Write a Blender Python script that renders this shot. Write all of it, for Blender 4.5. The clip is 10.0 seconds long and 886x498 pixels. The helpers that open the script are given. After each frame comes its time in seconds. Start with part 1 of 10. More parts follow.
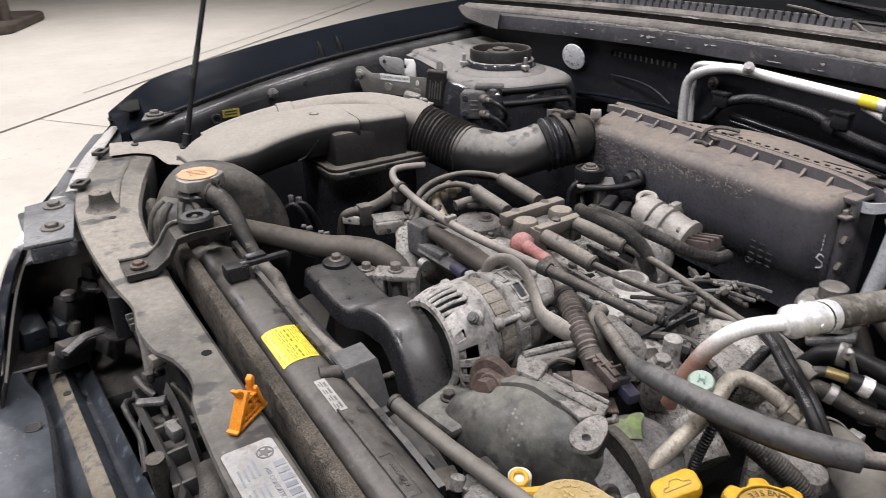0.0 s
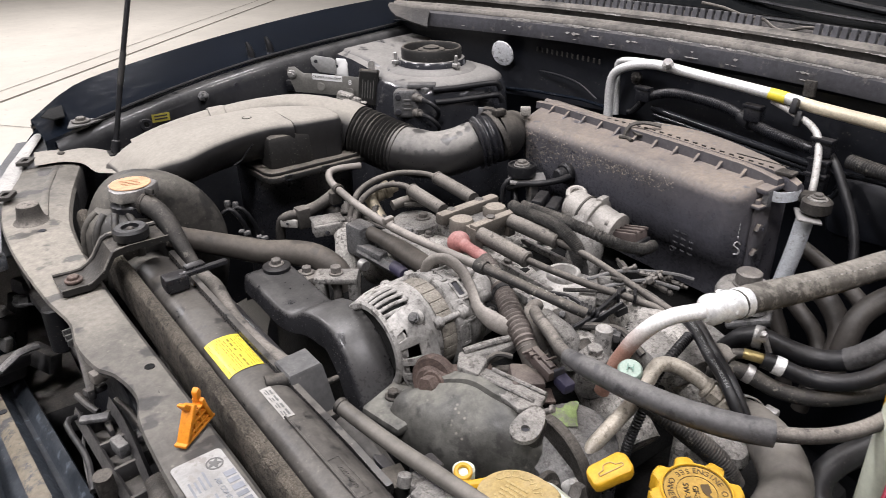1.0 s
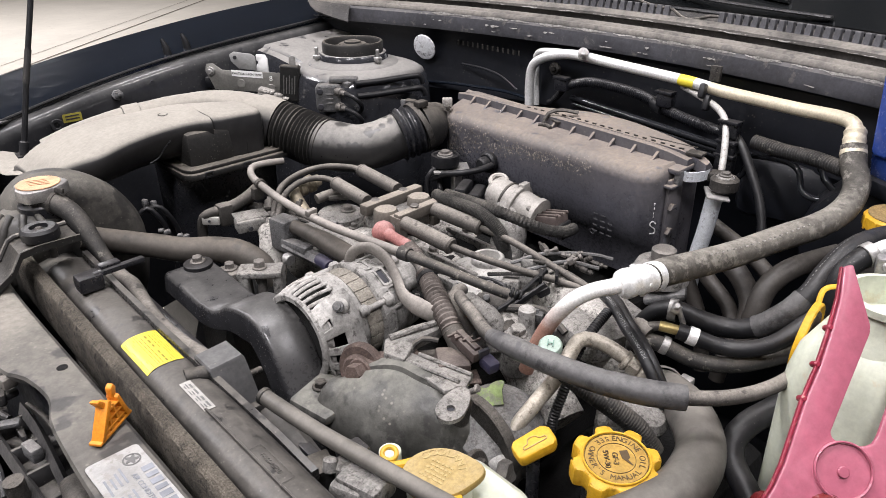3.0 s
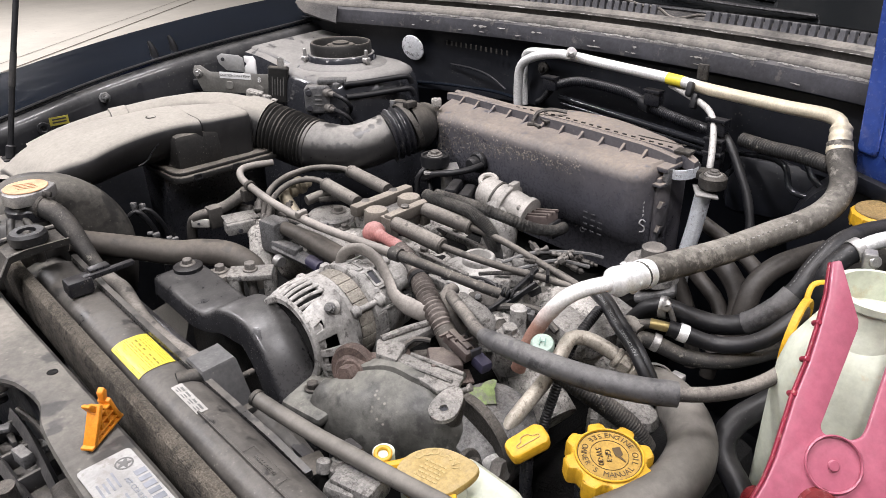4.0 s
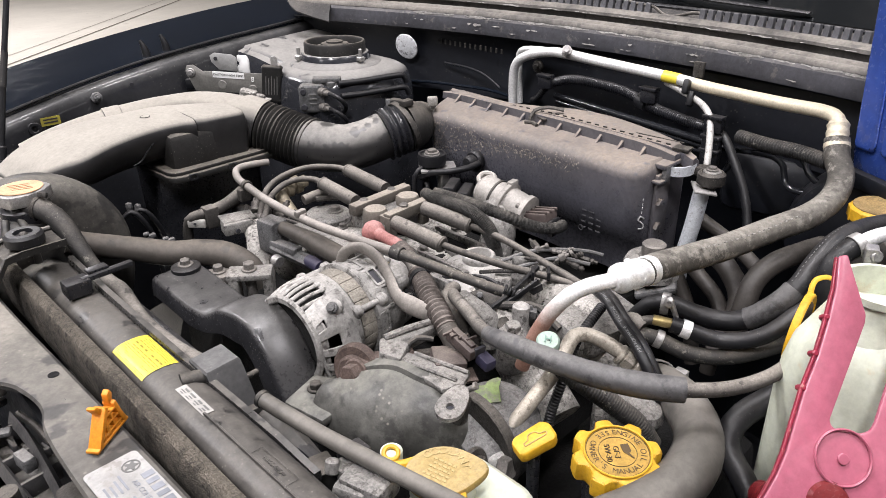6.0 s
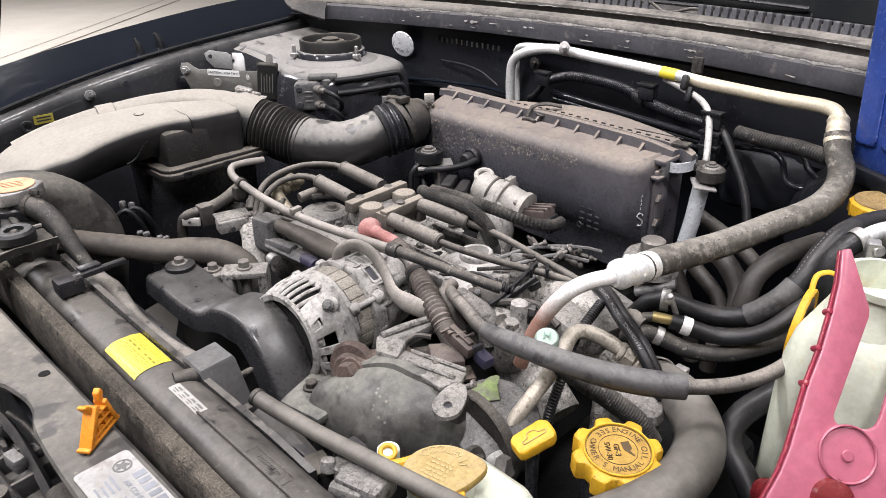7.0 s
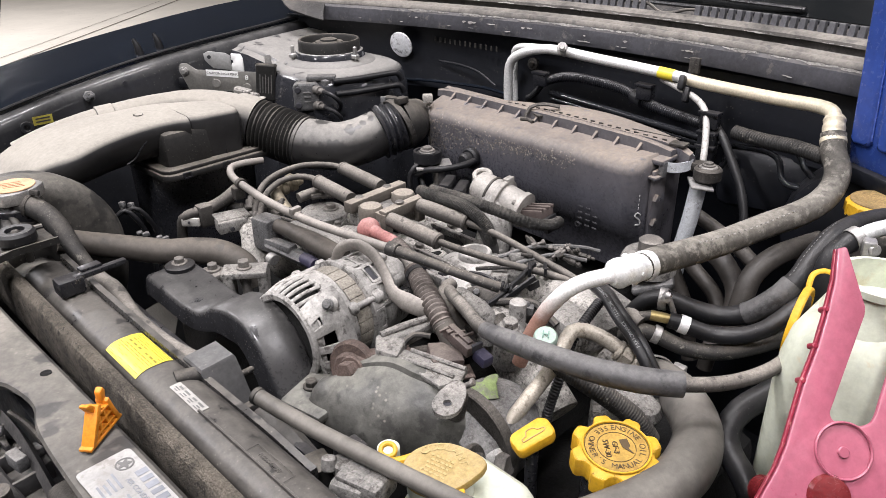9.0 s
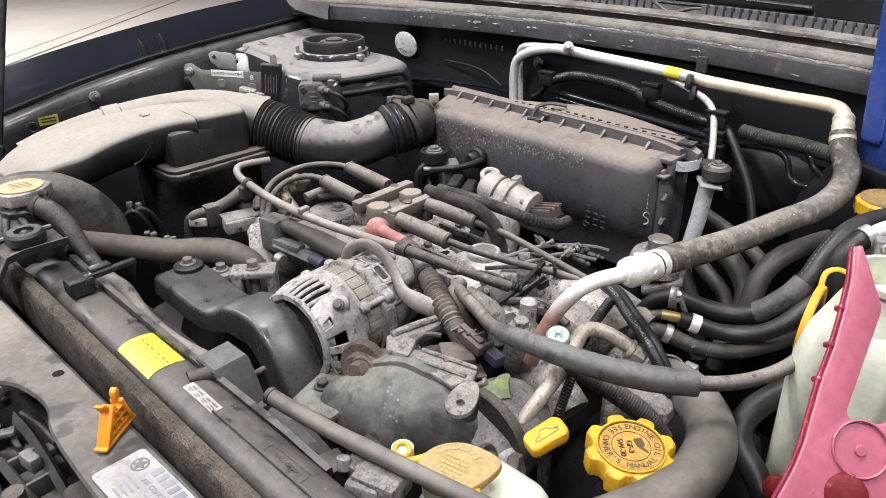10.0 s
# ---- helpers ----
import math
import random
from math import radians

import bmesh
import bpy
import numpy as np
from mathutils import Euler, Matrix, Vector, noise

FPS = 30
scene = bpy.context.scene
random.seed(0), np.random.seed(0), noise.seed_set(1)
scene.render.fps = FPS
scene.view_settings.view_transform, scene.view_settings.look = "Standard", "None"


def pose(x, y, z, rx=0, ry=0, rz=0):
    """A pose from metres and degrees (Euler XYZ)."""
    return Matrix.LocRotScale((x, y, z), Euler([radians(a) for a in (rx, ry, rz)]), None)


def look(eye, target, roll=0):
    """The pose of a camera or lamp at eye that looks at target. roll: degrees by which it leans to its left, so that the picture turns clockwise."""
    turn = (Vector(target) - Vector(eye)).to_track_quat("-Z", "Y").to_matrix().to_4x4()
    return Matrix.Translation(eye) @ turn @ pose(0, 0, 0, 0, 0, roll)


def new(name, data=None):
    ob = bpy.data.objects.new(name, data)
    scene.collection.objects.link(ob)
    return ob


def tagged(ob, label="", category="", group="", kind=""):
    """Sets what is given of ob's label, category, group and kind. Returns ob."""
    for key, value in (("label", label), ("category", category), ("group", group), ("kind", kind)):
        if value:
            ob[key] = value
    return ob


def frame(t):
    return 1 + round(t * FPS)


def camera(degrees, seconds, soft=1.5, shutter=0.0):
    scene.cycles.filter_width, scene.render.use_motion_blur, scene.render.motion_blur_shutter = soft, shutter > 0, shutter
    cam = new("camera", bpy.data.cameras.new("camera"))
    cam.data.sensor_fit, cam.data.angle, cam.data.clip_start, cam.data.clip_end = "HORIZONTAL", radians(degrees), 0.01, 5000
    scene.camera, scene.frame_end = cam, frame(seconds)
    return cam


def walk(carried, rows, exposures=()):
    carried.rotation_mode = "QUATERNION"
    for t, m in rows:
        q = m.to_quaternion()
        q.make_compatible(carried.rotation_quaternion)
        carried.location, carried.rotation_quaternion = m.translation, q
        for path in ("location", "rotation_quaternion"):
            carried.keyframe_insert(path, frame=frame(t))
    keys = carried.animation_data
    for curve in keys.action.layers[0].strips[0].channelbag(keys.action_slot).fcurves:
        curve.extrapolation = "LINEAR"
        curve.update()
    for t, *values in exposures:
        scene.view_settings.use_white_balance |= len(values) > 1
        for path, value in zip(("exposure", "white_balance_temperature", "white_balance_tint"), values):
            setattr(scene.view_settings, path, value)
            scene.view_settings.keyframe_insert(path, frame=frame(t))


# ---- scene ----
from mathutils.bvhtree import BVHTree
cam = camera(63.3, 10.0, soft=0.42, shutter=0.5)
PATH = [
    (0, (-0.191, -0.6, 1.203), (0.745, 0.948, 0.349), -0.9),
    (0.5, (-0.197, -0.599, 1.21), (0.819, 0.883, 0.332), -0.8),
    (1, (-0.197, -0.612, 1.225), (0.87, 0.83, 0.341), -0.8),
    (1.5, (-0.188, -0.615, 1.219), (0.935, 0.785, 0.336), -0.7),
    (2, (-0.19, -0.617, 1.219), (0.972, 0.75, 0.336), -0.6),
    (2.5, (-0.194, -0.623, 1.215), (0.99, 0.725, 0.331), -0.6),
    (3, (-0.191, -0.631, 1.212), (1.01, 0.703, 0.33), -0.6),
    (4.5, (-0.196, -0.63, 1.212), (1.036, 0.675, 0.329), -0.7),
    (5, (-0.201, -0.625, 1.215), (1.04, 0.67, 0.331), -0.5),
    (5.5, (-0.205, -0.62, 1.214), (1.04, 0.672, 0.331), -0.6),
    (7, (-0.199, -0.614, 1.201), (1.055, 0.672, 0.322), -0.8),
    (7.5, (-0.204, -0.607, 1.204), (1.054, 0.675, 0.324), -0.7),
    (8, (-0.205, -0.607, 1.203), (1.054, 0.674, 0.323), -0.7),
    (8.5, (-0.204, -0.612, 1.201), (1.054, 0.67, 0.322), -0.7),
    (9, (-0.203, -0.616, 1.202), (1.056, 0.666, 0.324), -0.8),
    (9.5, (-0.208, -0.609, 1.199), (1.053, 0.672, 0.321), -0.8),
    (10, (-0.211, -0.607, 1.201), (1.05, 0.674, 0.323), -0.9),
]
walk(cam, [(t, look(eye, target, roll)) for t, eye, target, roll in PATH], exposures=[(0, -0.31), (1.0, -0.14), (2.5, -0.03), (5.0, 0.07), (7.0, 0.12), (10.0, 0.12)])

# ---- world and light ----
world = bpy.data.worlds.new("world")
scene.world = world
world.use_nodes = True
world.node_tree.nodes["Background"].inputs[0].default_value = (0.80, 0.90, 1.0, 1)
world.node_tree.nodes["Background"].inputs[1].default_value = 0.004


def lamp(x, y, z, power, sx, sy, target, colour=(1.0, 0.965, 0.995)):
    data = bpy.data.lights.new("ceiling_lamp", "AREA")
    data.shape, data.size, data.size_y, data.energy, data.color = "RECTANGLE", sx, sy, power, colour
    ob = new("ceiling_lamp", data)
    ob.matrix_world = look((x, y, z), target)
    return ob


CEILING = 4.2
for lx, ly, power in ((-1.7, -1.3, 150), (-1.7, 1.6, 150), (1.2, -2.4, 105), (0.5, 0.2, 120), (1.0, 7.8, 255), (-2.0, 5.2, 205), (-5.0, 0.5, 90)):
    lamp(lx, ly, CEILING - 0.09, power, 1.25, 0.30, (lx, ly + 0.001, 0))


# ---- materials ----
def material(name, colour, rough=0.5, metal=0.0, dust=0.0, vary=0.25, scale=40.0, bump=0.1, spots=0.0, dust_colour=(0.195, 0.172, 0.143), spot_colour=None, coat=0.0, by_object=0.0, stain=None, transmission=0.0, sub=0.0, flecks=0.0, even=0.25, grit=0.62, marks=0.0, lo=0.2, hi=0.97, drift=None):
    m = bpy.data.materials.new(name)
    m.use_nodes = True
    t = m.node_tree
    n, l = t.nodes, t.links
    b = n["Principled BSDF"]
    tex = n.new("ShaderNodeTexCoord")

    def noise_at(s, detail=5.0, rough_=0.6):
        k = n.new("ShaderNodeTexNoise")
        k.inputs["Scale"].default_value, k.inputs["Detail"].default_value, k.inputs["Roughness"].default_value = s, detail, rough_
        l.new(tex.outputs["Object"], k.inputs["Vector"])
        return k.outputs["Fac"]

    def rng(src, a, b_, c, d):
        k = n.new("ShaderNodeMapRange")
        k.inputs[1].default_value, k.inputs[2].default_value, k.inputs[3].default_value, k.inputs[4].default_value = a, b_, c, d
        l.new(src, k.inputs[0])
        return k.outputs[0]

    def mul(a, c):
        k = n.new("ShaderNodeMath")
        k.operation = "MULTIPLY"
        l.new(a, k.inputs[0])
        if isinstance(c, float):
            k.inputs[1].default_value = c
        else:
            l.new(c, k.inputs[1])
        return k.outputs[0]

    def mix(f, a, c):
        k = n.new("ShaderNodeMix")
        k.data_type = "RGBA"
        l.new(f, k.inputs[0])
        for src, i in ((a, 6), (c, 7)):
            if isinstance(src, tuple):
                k.inputs[i].default_value = (*src, 1)
            else:
                l.new(src, k.inputs[i])
        return k.outputs[2]

    coarse, fine, broad = noise_at(scale * 1.6, 8, 0.68), noise_at(scale * 9, 4), noise_at(scale * 0.28, 3)
    mixed = n.new("ShaderNodeMath")
    mixed.operation = "MULTIPLY_ADD"
    l.new(broad, mixed.inputs[0])
    mixed.inputs[1].default_value = 0.6
    half = n.new("ShaderNodeMath")
    half.operation = "MULTIPLY"
    l.new(coarse, half.inputs[0])
    half.inputs[1].default_value = 0.4
    l.new(half.outputs[0], mixed.inputs[2])
    coarse = mixed.outputs[0]
    dark = tuple(c * (1 - vary) for c in colour)
    light = tuple(min(1, c * (1 + vary)) for c in colour)
    col = mix(rng(coarse, 0.38, 0.62, 0, 1), dark, light)
    roughness = rng(fine, 0.3, 0.7, max(0.02, rough - 0.08), min(1, rough + 0.1))
    if spots:
        mask = rng(noise_at(scale * 2.2, 8, 0.7), 0.62 - 0.25 * spots, 0.68 - 0.2 * spots, 0, 1)
        col = mix(mul(mask, 0.85), col, spot_colour or tuple(c * 0.45 for c in colour))
    if dust:
        geo, sep = n.new("ShaderNodeNewGeometry"), n.new("ShaderNodeSeparateXYZ")
        l.new(geo.outputs["Normal"], sep.inputs[0])
        up = rng(sep.outputs[2], lo, hi, 0.0, 1)
        patch = rng(coarse, 0.42, 0.56, even, 1)
        grain = rng(noise_at(scale * 11, 5, 0.75), 0.36, 0.60, grit, 1)
        f = mul(mul(mul(up, patch), grain), float(dust))
        if marks:
            f = mul(f, rng(noise_at(scale * 1.7, 3, 0.5), 0.66 - 0.12 * marks, 0.70 - 0.12 * marks, 1.0, 0.25))
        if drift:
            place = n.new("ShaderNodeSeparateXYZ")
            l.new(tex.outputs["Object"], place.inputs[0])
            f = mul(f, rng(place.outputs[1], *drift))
        col = mix(f, col, dust_colour)
        k = n.new("ShaderNodeMix")
        l.new(f, k.inputs[0])
        l.new(roughness, k.inputs[2])
        k.inputs[3].default_value = 0.95
        roughness = k.outputs[0]
    if stain:
        where, tint, z0, z1 = n.new("ShaderNodeSeparateXYZ"), *stain
        l.new(tex.outputs["Object"], where.inputs[0])
        fade = n.new("ShaderNodeMath")
        fade.operation = "MULTIPLY_ADD"
        l.new(noise_at(scale * 1.5, 5, 0.7), fade.inputs[0])
        fade.inputs[1].default_value = (z1 - z0) * 0.9
        l.new(where.outputs[2], fade.inputs[2])
        mid = (z1 - z0) * 0.45
        col = mix(rng(fade.outputs[0], z0 + mid, z1 + mid, 0.0, 1.0), col, tint)
    if by_object:
        info = n.new("ShaderNodeObjectInfo")
        h = n.new("ShaderNodeHueSaturation")
        l.new(rng(info.outputs["Random"], 0, 1, 1 - by_object, 1 + by_object), h.inputs["Value"])
        l.new(col, h.inputs["Color"])
        col = h.outputs[0]
    if flecks:
        vor = n.new("ShaderNodeTexVoronoi")
        vor.inputs["Scale"].default_value = scale * 9
        l.new(tex.outputs["Object"], vor.inputs["Vector"])
        speck = mul(mul(rng(vor.outputs["Distance"], 0.10, 0.22, 1, 0), rng(noise_at(scale * 1.1, 4), 0.48, 0.62, 0, 1)), float(flecks))
        col = mix(speck, col, (0.34, 0.31, 0.27))
    if scale > 12 and bump:
        k = n.new("ShaderNodeMix")
        k.data_type, k.blend_type = "RGBA", "MULTIPLY"
        k.inputs[0].default_value = 1.0
        l.new(col, k.inputs[6])
        l.new(rng(noise_at(scale * 7, 5, 0.72), 0.30, 0.70, 1 - min(0.46, 0.11 + bump * 1.3), 1 + min(0.36, 0.09 + bump * 1.1)), k.inputs[7])
        col = k.outputs[2]
    l.new(col, b.inputs["Base Color"])
    b.inputs["Specular IOR Level"].default_value = 0.5 if rough < 0.36 else 0.32
    l.new(roughness, b.inputs["Roughness"])
    b.inputs["Metallic"].default_value = metal
    b.inputs["Coat Weight"].default_value = coat
    b.inputs["Coat Roughness"].default_value = 0.08
    b.inputs["Transmission Weight"].default_value = transmission
    b.inputs["Subsurface Weight"].default_value = sub
    b.inputs["Subsurface Radius"].default_value = (0.02, 0.02, 0.015)
    if bump:
        k = n.new("ShaderNodeBump")
        k.inputs["Strength"].default_value, k.inputs["Distance"].default_value = bump, 0.004
        l.new(fine, k.inputs["Height"])
        l.new(k.outputs[0], b.inputs["Normal"])
    return m


CONCRETE = material("concrete", (0.62, 0.58, 0.51), 0.55, vary=0.07, scale=6, bump=0.05, spots=0.1, spot_colour=(0.50, 0.46, 0.40))
# near-black: the depth of shade between parts is put into this colour
SHADOWED = material("shade_black", (0.004, 0.0038, 0.0036), 0.9, vary=0.4, scale=30, bump=0.3)
MANIFOLD = material("cast_manifold", (0.37, 0.352, 0.325), 0.5, metal=0.25, vary=0.35, scale=50, bump=0.45, dust=0.25, dust_colour=(0.26, 0.24, 0.21), spots=0.40, spot_colour=(0.055, 0.051, 0.048), flecks=0.3)
SHROUD = material("blotched_shroud", (0.022, 0.0215, 0.021), 0.38, vary=0.35, scale=18, bump=0.06, dust=0.75, dust_colour=(0.155, 0.143, 0.122), even=0.10, grit=0.5, marks=0.85, flecks=0.25, lo=-0.35, hi=0.8)
COVERMAT = material("scuffed_cover_plastic", (0.022, 0.022, 0.024), 0.20, vary=0.35, scale=26, bump=0.04, dust=0.42, dust_colour=(0.16, 0.152, 0.140), flecks=0.3, even=0.4, marks=0.25)
CASTLIGHT = material("bright_cast_valve", (0.29, 0.275, 0.255), 0.5, metal=0.25, vary=0.25, scale=50, bump=0.12, dust=0.4, dust_colour=(0.34, 0.315, 0.28), spots=0.15, spot_colour=(0.16, 0.15, 0.14))
GLOSSLINE = material("coated_brake_line", (0.016, 0.017, 0.020), 0.16, vary=0.2, scale=30, bump=0.02)
SILVERDUST = material("dusty_silver_pipe", (0.46, 0.45, 0.43), 0.5, metal=0.4, vary=0.25, scale=60, bump=0.15, dust=0.35, dust_colour=(0.30, 0.275, 0.24), spots=0.2, spot_colour=(0.2, 0.19, 0.17))
ROD = material("bright_stay_rod", (0.70, 0.73, 0.77), 0.34, metal=0.35, vary=0.15, scale=50, bump=0.06, spots=0.2, spot_colour=(0.33, 0.33, 0.34))
REDGLOSS = material("glossy_red_rubber", (0.13, 0.013, 0.016), 0.18, vary=0.3, scale=40, bump=0.06, dust=0.1)
SCUFFED = material("scuffed_bluish_rubber", (0.058, 0.057, 0.059), 0.42, vary=0.35, scale=22, bump=0.08, dust=0.55, dust_colour=(0.21, 0.20, 0.188), spots=0.45, spot_colour=(0.022, 0.022, 0.024), even=0.3, marks=0.6)
SMOOTHHOSE = material("dusty_smooth_hose", (0.075, 0.070, 0.063), 0.40, vary=0.4, scale=16, bump=0.03, dust=0.6, dust_colour=(0.215, 0.197, 0.172), spots=0.2, spot_colour=(0.045, 0.043, 0.040), even=0.4, grit=0.85)
TANPIPE = material("weathered_tan_pipe", (0.40, 0.365, 0.31), 0.45, metal=0.4, vary=0.3, scale=60, bump=0.12, dust=0.35, dust_colour=(0.25, 0.22, 0.18), spots=0.3, spot_colour=(0.19, 0.165, 0.135))
STAINPIPE = material("red_stained_aluminium", (0.80, 0.79, 0.77), 0.5, metal=0.35, vary=0.08, scale=60, bump=0.08, stain=((0.33, 0.19, 0.148), 0.862, 0.826))
SOILED = material("soiled_yellow_disc", (0.30, 0.185, 0.038), 0.5, vary=0.35, scale=60, bump=0.05, spots=0.3, spot_colour=(0.24, 0.135, 0.025))
FADEDINK = material("faded_grey_ink", (0.34, 0.335, 0.325), 0.6, vary=0.3, scale=90, bump=0)
PALECABLE = material("pale_dusty_sheath", (0.15, 0.138, 0.125), 0.6, vary=0.25, scale=45, bump=0.08, dust=0.8, dust_colour=(0.34, 0.31, 0.28), grit=0.8, even=0.5)
TAGYELLOW = material("dull_yellow_tag", (0.30, 0.26, 0.045), 0.5, vary=0.2, scale=60, bump=0.03)
ROOFING = material("dark_roof_sheet", (0.10, 0.10, 0.10), 0.8, vary=0.1, scale=3, bump=0.03)
WALLPAINT = material("wall_paint", (0.20, 0.20, 0.195), 0.8, vary=0.04, scale=3, bump=0.03)
PAINT = material("navy_car_paint", (0.0055, 0.0075, 0.0115), 0.12, vary=0.2, scale=8, bump=0.0, flecks=0.02)
INNER = material("satin_inner_paint", (0.009, 0.0098, 0.0125), 0.36, vary=0.4, scale=14, bump=0.05, dust=0.33, dust_colour=(0.22, 0.21, 0.195), marks=0.4, coat=0.25, flecks=0.15, lo=-0.05, hi=0.9)
TOWER = material("dusty_tower_paint", (0.022, 0.023, 0.027), 0.16, vary=0.3, scale=22, bump=0.03, dust=0.86, marks=0.12, dust_colour=(0.30, 0.286, 0.265), even=0.8, grit=0.8, flecks=0.5, coat=0.3, lo=0.55, hi=1.0)
FIRE = material("firewall_paint", (0.006, 0.0068, 0.0095), 0.40, vary=0.3, scale=14, bump=0.05, dust=0.06, flecks=0.12)
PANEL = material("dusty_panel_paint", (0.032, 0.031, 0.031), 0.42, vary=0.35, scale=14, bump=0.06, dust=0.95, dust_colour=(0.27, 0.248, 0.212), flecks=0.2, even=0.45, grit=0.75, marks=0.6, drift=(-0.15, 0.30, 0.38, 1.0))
TANK = material("dusty_tank_plastic", (0.018, 0.0175, 0.0175), 0.27, vary=0.35, scale=24, bump=0.05, dust=0.5, dust_colour=(0.17, 0.153, 0.132), flecks=0.3, even=0.25, marks=0.35)
BRACKET = material("grey_lamp_panel", (0.06, 0.065, 0.073), 0.45, metal=0.2, vary=0.45, scale=20, bump=0.1, dust=0.25, spots=0.3, spot_colour=(0.20, 0.20, 0.205), flecks=0.4)
PLASTIC = material("black_plastic", (0.013, 0.0135, 0.0165), 0.30, vary=0.25, scale=30, bump=0.10, dust=0.14, flecks=0.35)
DUSTY = material("dusty_black_plastic", (0.017, 0.0165, 0.016), 0.5, vary=0.3, scale=26, bump=0.12, dust=0.62, flecks=0.4)
TANDUST = material("tan_dust_plastic", (0.020, 0.0195, 0.020), 0.42, vary=0.35, scale=22, bump=0.02, dust=0.97, dust_colour=(0.295, 0.274, 0.240), even=0.9, grit=0.92, lo=0.42, hi=0.80)
BROWNDUST = material("brown_dust_plastic", (0.066, 0.066, 0.078), 0.28, vary=0.25, scale=22, bump=0.08, dust=0.97, dust_colour=(0.215, 0.178, 0.143), even=0.65, grit=0.6, flecks=0.28, marks=0.2, lo=-0.10, hi=0.80)
RUBBER = material("dusty_rubber", (0.022, 0.0215, 0.0215), 0.6, vary=0.3, scale=45, bump=0.12, dust=0.55, spots=0.12, spot_colour=(0.16, 0.15, 0.13), flecks=0.4)
RUBBERTAN = material("grey_dust_rubber", (0.050, 0.046, 0.042), 0.75, vary=0.3, scale=45, bump=0.12, dust=0.95, dust_colour=(0.245, 0.222, 0.195), spots=0.12, spot_colour=(0.03, 0.028, 0.026), flecks=0.3, even=0.5, grit=0.6, marks=0.3)
BLACKRUB = material("black_rubber", (0.0095, 0.0098, 0.0115), 0.42, vary=0.4, scale=30, bump=0.08, dust=0.11, marks=0.3, flecks=0.2)
CAST = material("cast_aluminium", (0.33, 0.32, 0.305), 0.46, metal=0.3, vary=0.4, scale=34, bump=0.16, dust=0.5, dust_colour=(0.27, 0.25, 0.222), spots=0.34, spot_colour=(0.075, 0.070, 0.066), flecks=0.2)
DOME = material("bright_dusty_casting", (0.36, 0.348, 0.33), 0.40, metal=0.4, vary=0.3, scale=30, bump=0.10, dust=0.45, dust_colour=(0.36, 0.34, 0.31), spots=0.22, spot_colour=(0.12, 0.112, 0.105), flecks=0.3)
CASTDIRT = material("dirty_cast_aluminium", (0.215, 0.208, 0.197), 0.55, metal=0.3, vary=0.4, scale=55, bump=0.35, dust=0.5, dust_colour=(0.21, 0.19, 0.165), spots=0.36, spot_colour=(0.045, 0.042, 0.04), flecks=0.35)
ALU = material("aluminium_pipe", (0.80, 0.80, 0.79), 0.45, metal=0.55, vary=0.07, scale=50, bump=0.08, spots=0.06, spot_colour=(0.55, 0.53, 0.50))
STEEL = material("grey_steel", (0.42, 0.41, 0.40), 0.42, metal=0.8, vary=0.25, scale=60, bump=0.12, dust=0.3)
BOLT = material("bolt_steel", (0.17, 0.16, 0.15), 0.5, metal=0.5, vary=0.35, scale=90, bump=0.2, dust=0.5)
STEELGREY = material("grey_steel_body", (0.13, 0.13, 0.132), 0.5, metal=0.3, vary=0.35, scale=50, bump=0.25, dust=0.4, spots=0.3, flecks=0.4)
BRAID = material("braided_sleeve", (0.03, 0.029, 0.028), 0.6, vary=0.6, scale=110, bump=1.0, dust=0.85, dust_colour=(0.23, 0.21, 0.18), grit=0.05, flecks=0.6)
CORE = material("laminated_core", (0.19, 0.174, 0.148), 0.7, metal=0.15, vary=0.3, scale=60, bump=0.3, dust=0.5, dust_colour=(0.21, 0.192, 0.165), spots=0.2)
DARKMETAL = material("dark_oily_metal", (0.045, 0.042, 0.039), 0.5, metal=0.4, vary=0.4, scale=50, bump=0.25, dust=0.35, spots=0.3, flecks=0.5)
RUST = material("rusty_steel", (0.095, 0.068, 0.058), 0.75, metal=0.2, vary=0.4, scale=70, bump=0.3, dust=0.4, dust_colour=(0.175, 0.148, 0.13))
STAINED = material("yellowed_aluminium", (0.56, 0.50, 0.385), 0.5, metal=0.4, vary=0.12, scale=50, bump=0.08, dust=0.2)
BROWNHOSE = material("brown_dust_hose", (0.048, 0.043, 0.038), 0.5, vary=0.35, scale=20, bump=0.06, dust=0.7, dust_colour=(0.132, 0.114, 0.094), even=0.3, grit=0.8, marks=0.45)
ELBOW = material("spotted_dusty_elbow", (0.020, 0.0195, 0.020), 0.34, vary=0.3, scale=16, bump=0.06, dust=0.92, dust_colour=(0.315, 0.297, 0.270), even=0.6, grit=0.8, marks=0.8, lo=0.2)

BRASS = material("yellow_zinc", (0.26, 0.225, 0.165), 0.45, metal=0.5, vary=0.35, scale=60, bump=0.12, dust=0.4, spots=0.2)
YELLOW = material("yellow_plastic", (0.53, 0.30, 0.018), 0.45, vary=0.18, scale=35, bump=0.06, dust=0.25, dust_colour=(0.30, 0.20, 0.07), spots=0.12, spot_colour=(0.33, 0.19, 0.03))
YELLOWDUST = material("faded_yellow_plastic", (0.36, 0.25, 0.075), 0.65, vary=0.3, scale=35, bump=0.1, dust=0.85, dust_colour=(0.285, 0.228, 0.135), grit=0.75, even=0.4)
ORANGE = material("orange_plastic", (0.66, 0.235, 0.018), 0.42, vary=0.15, scale=60, bump=0.05, dust=0.2, dust_colour=(0.5, 0.26, 0.08))
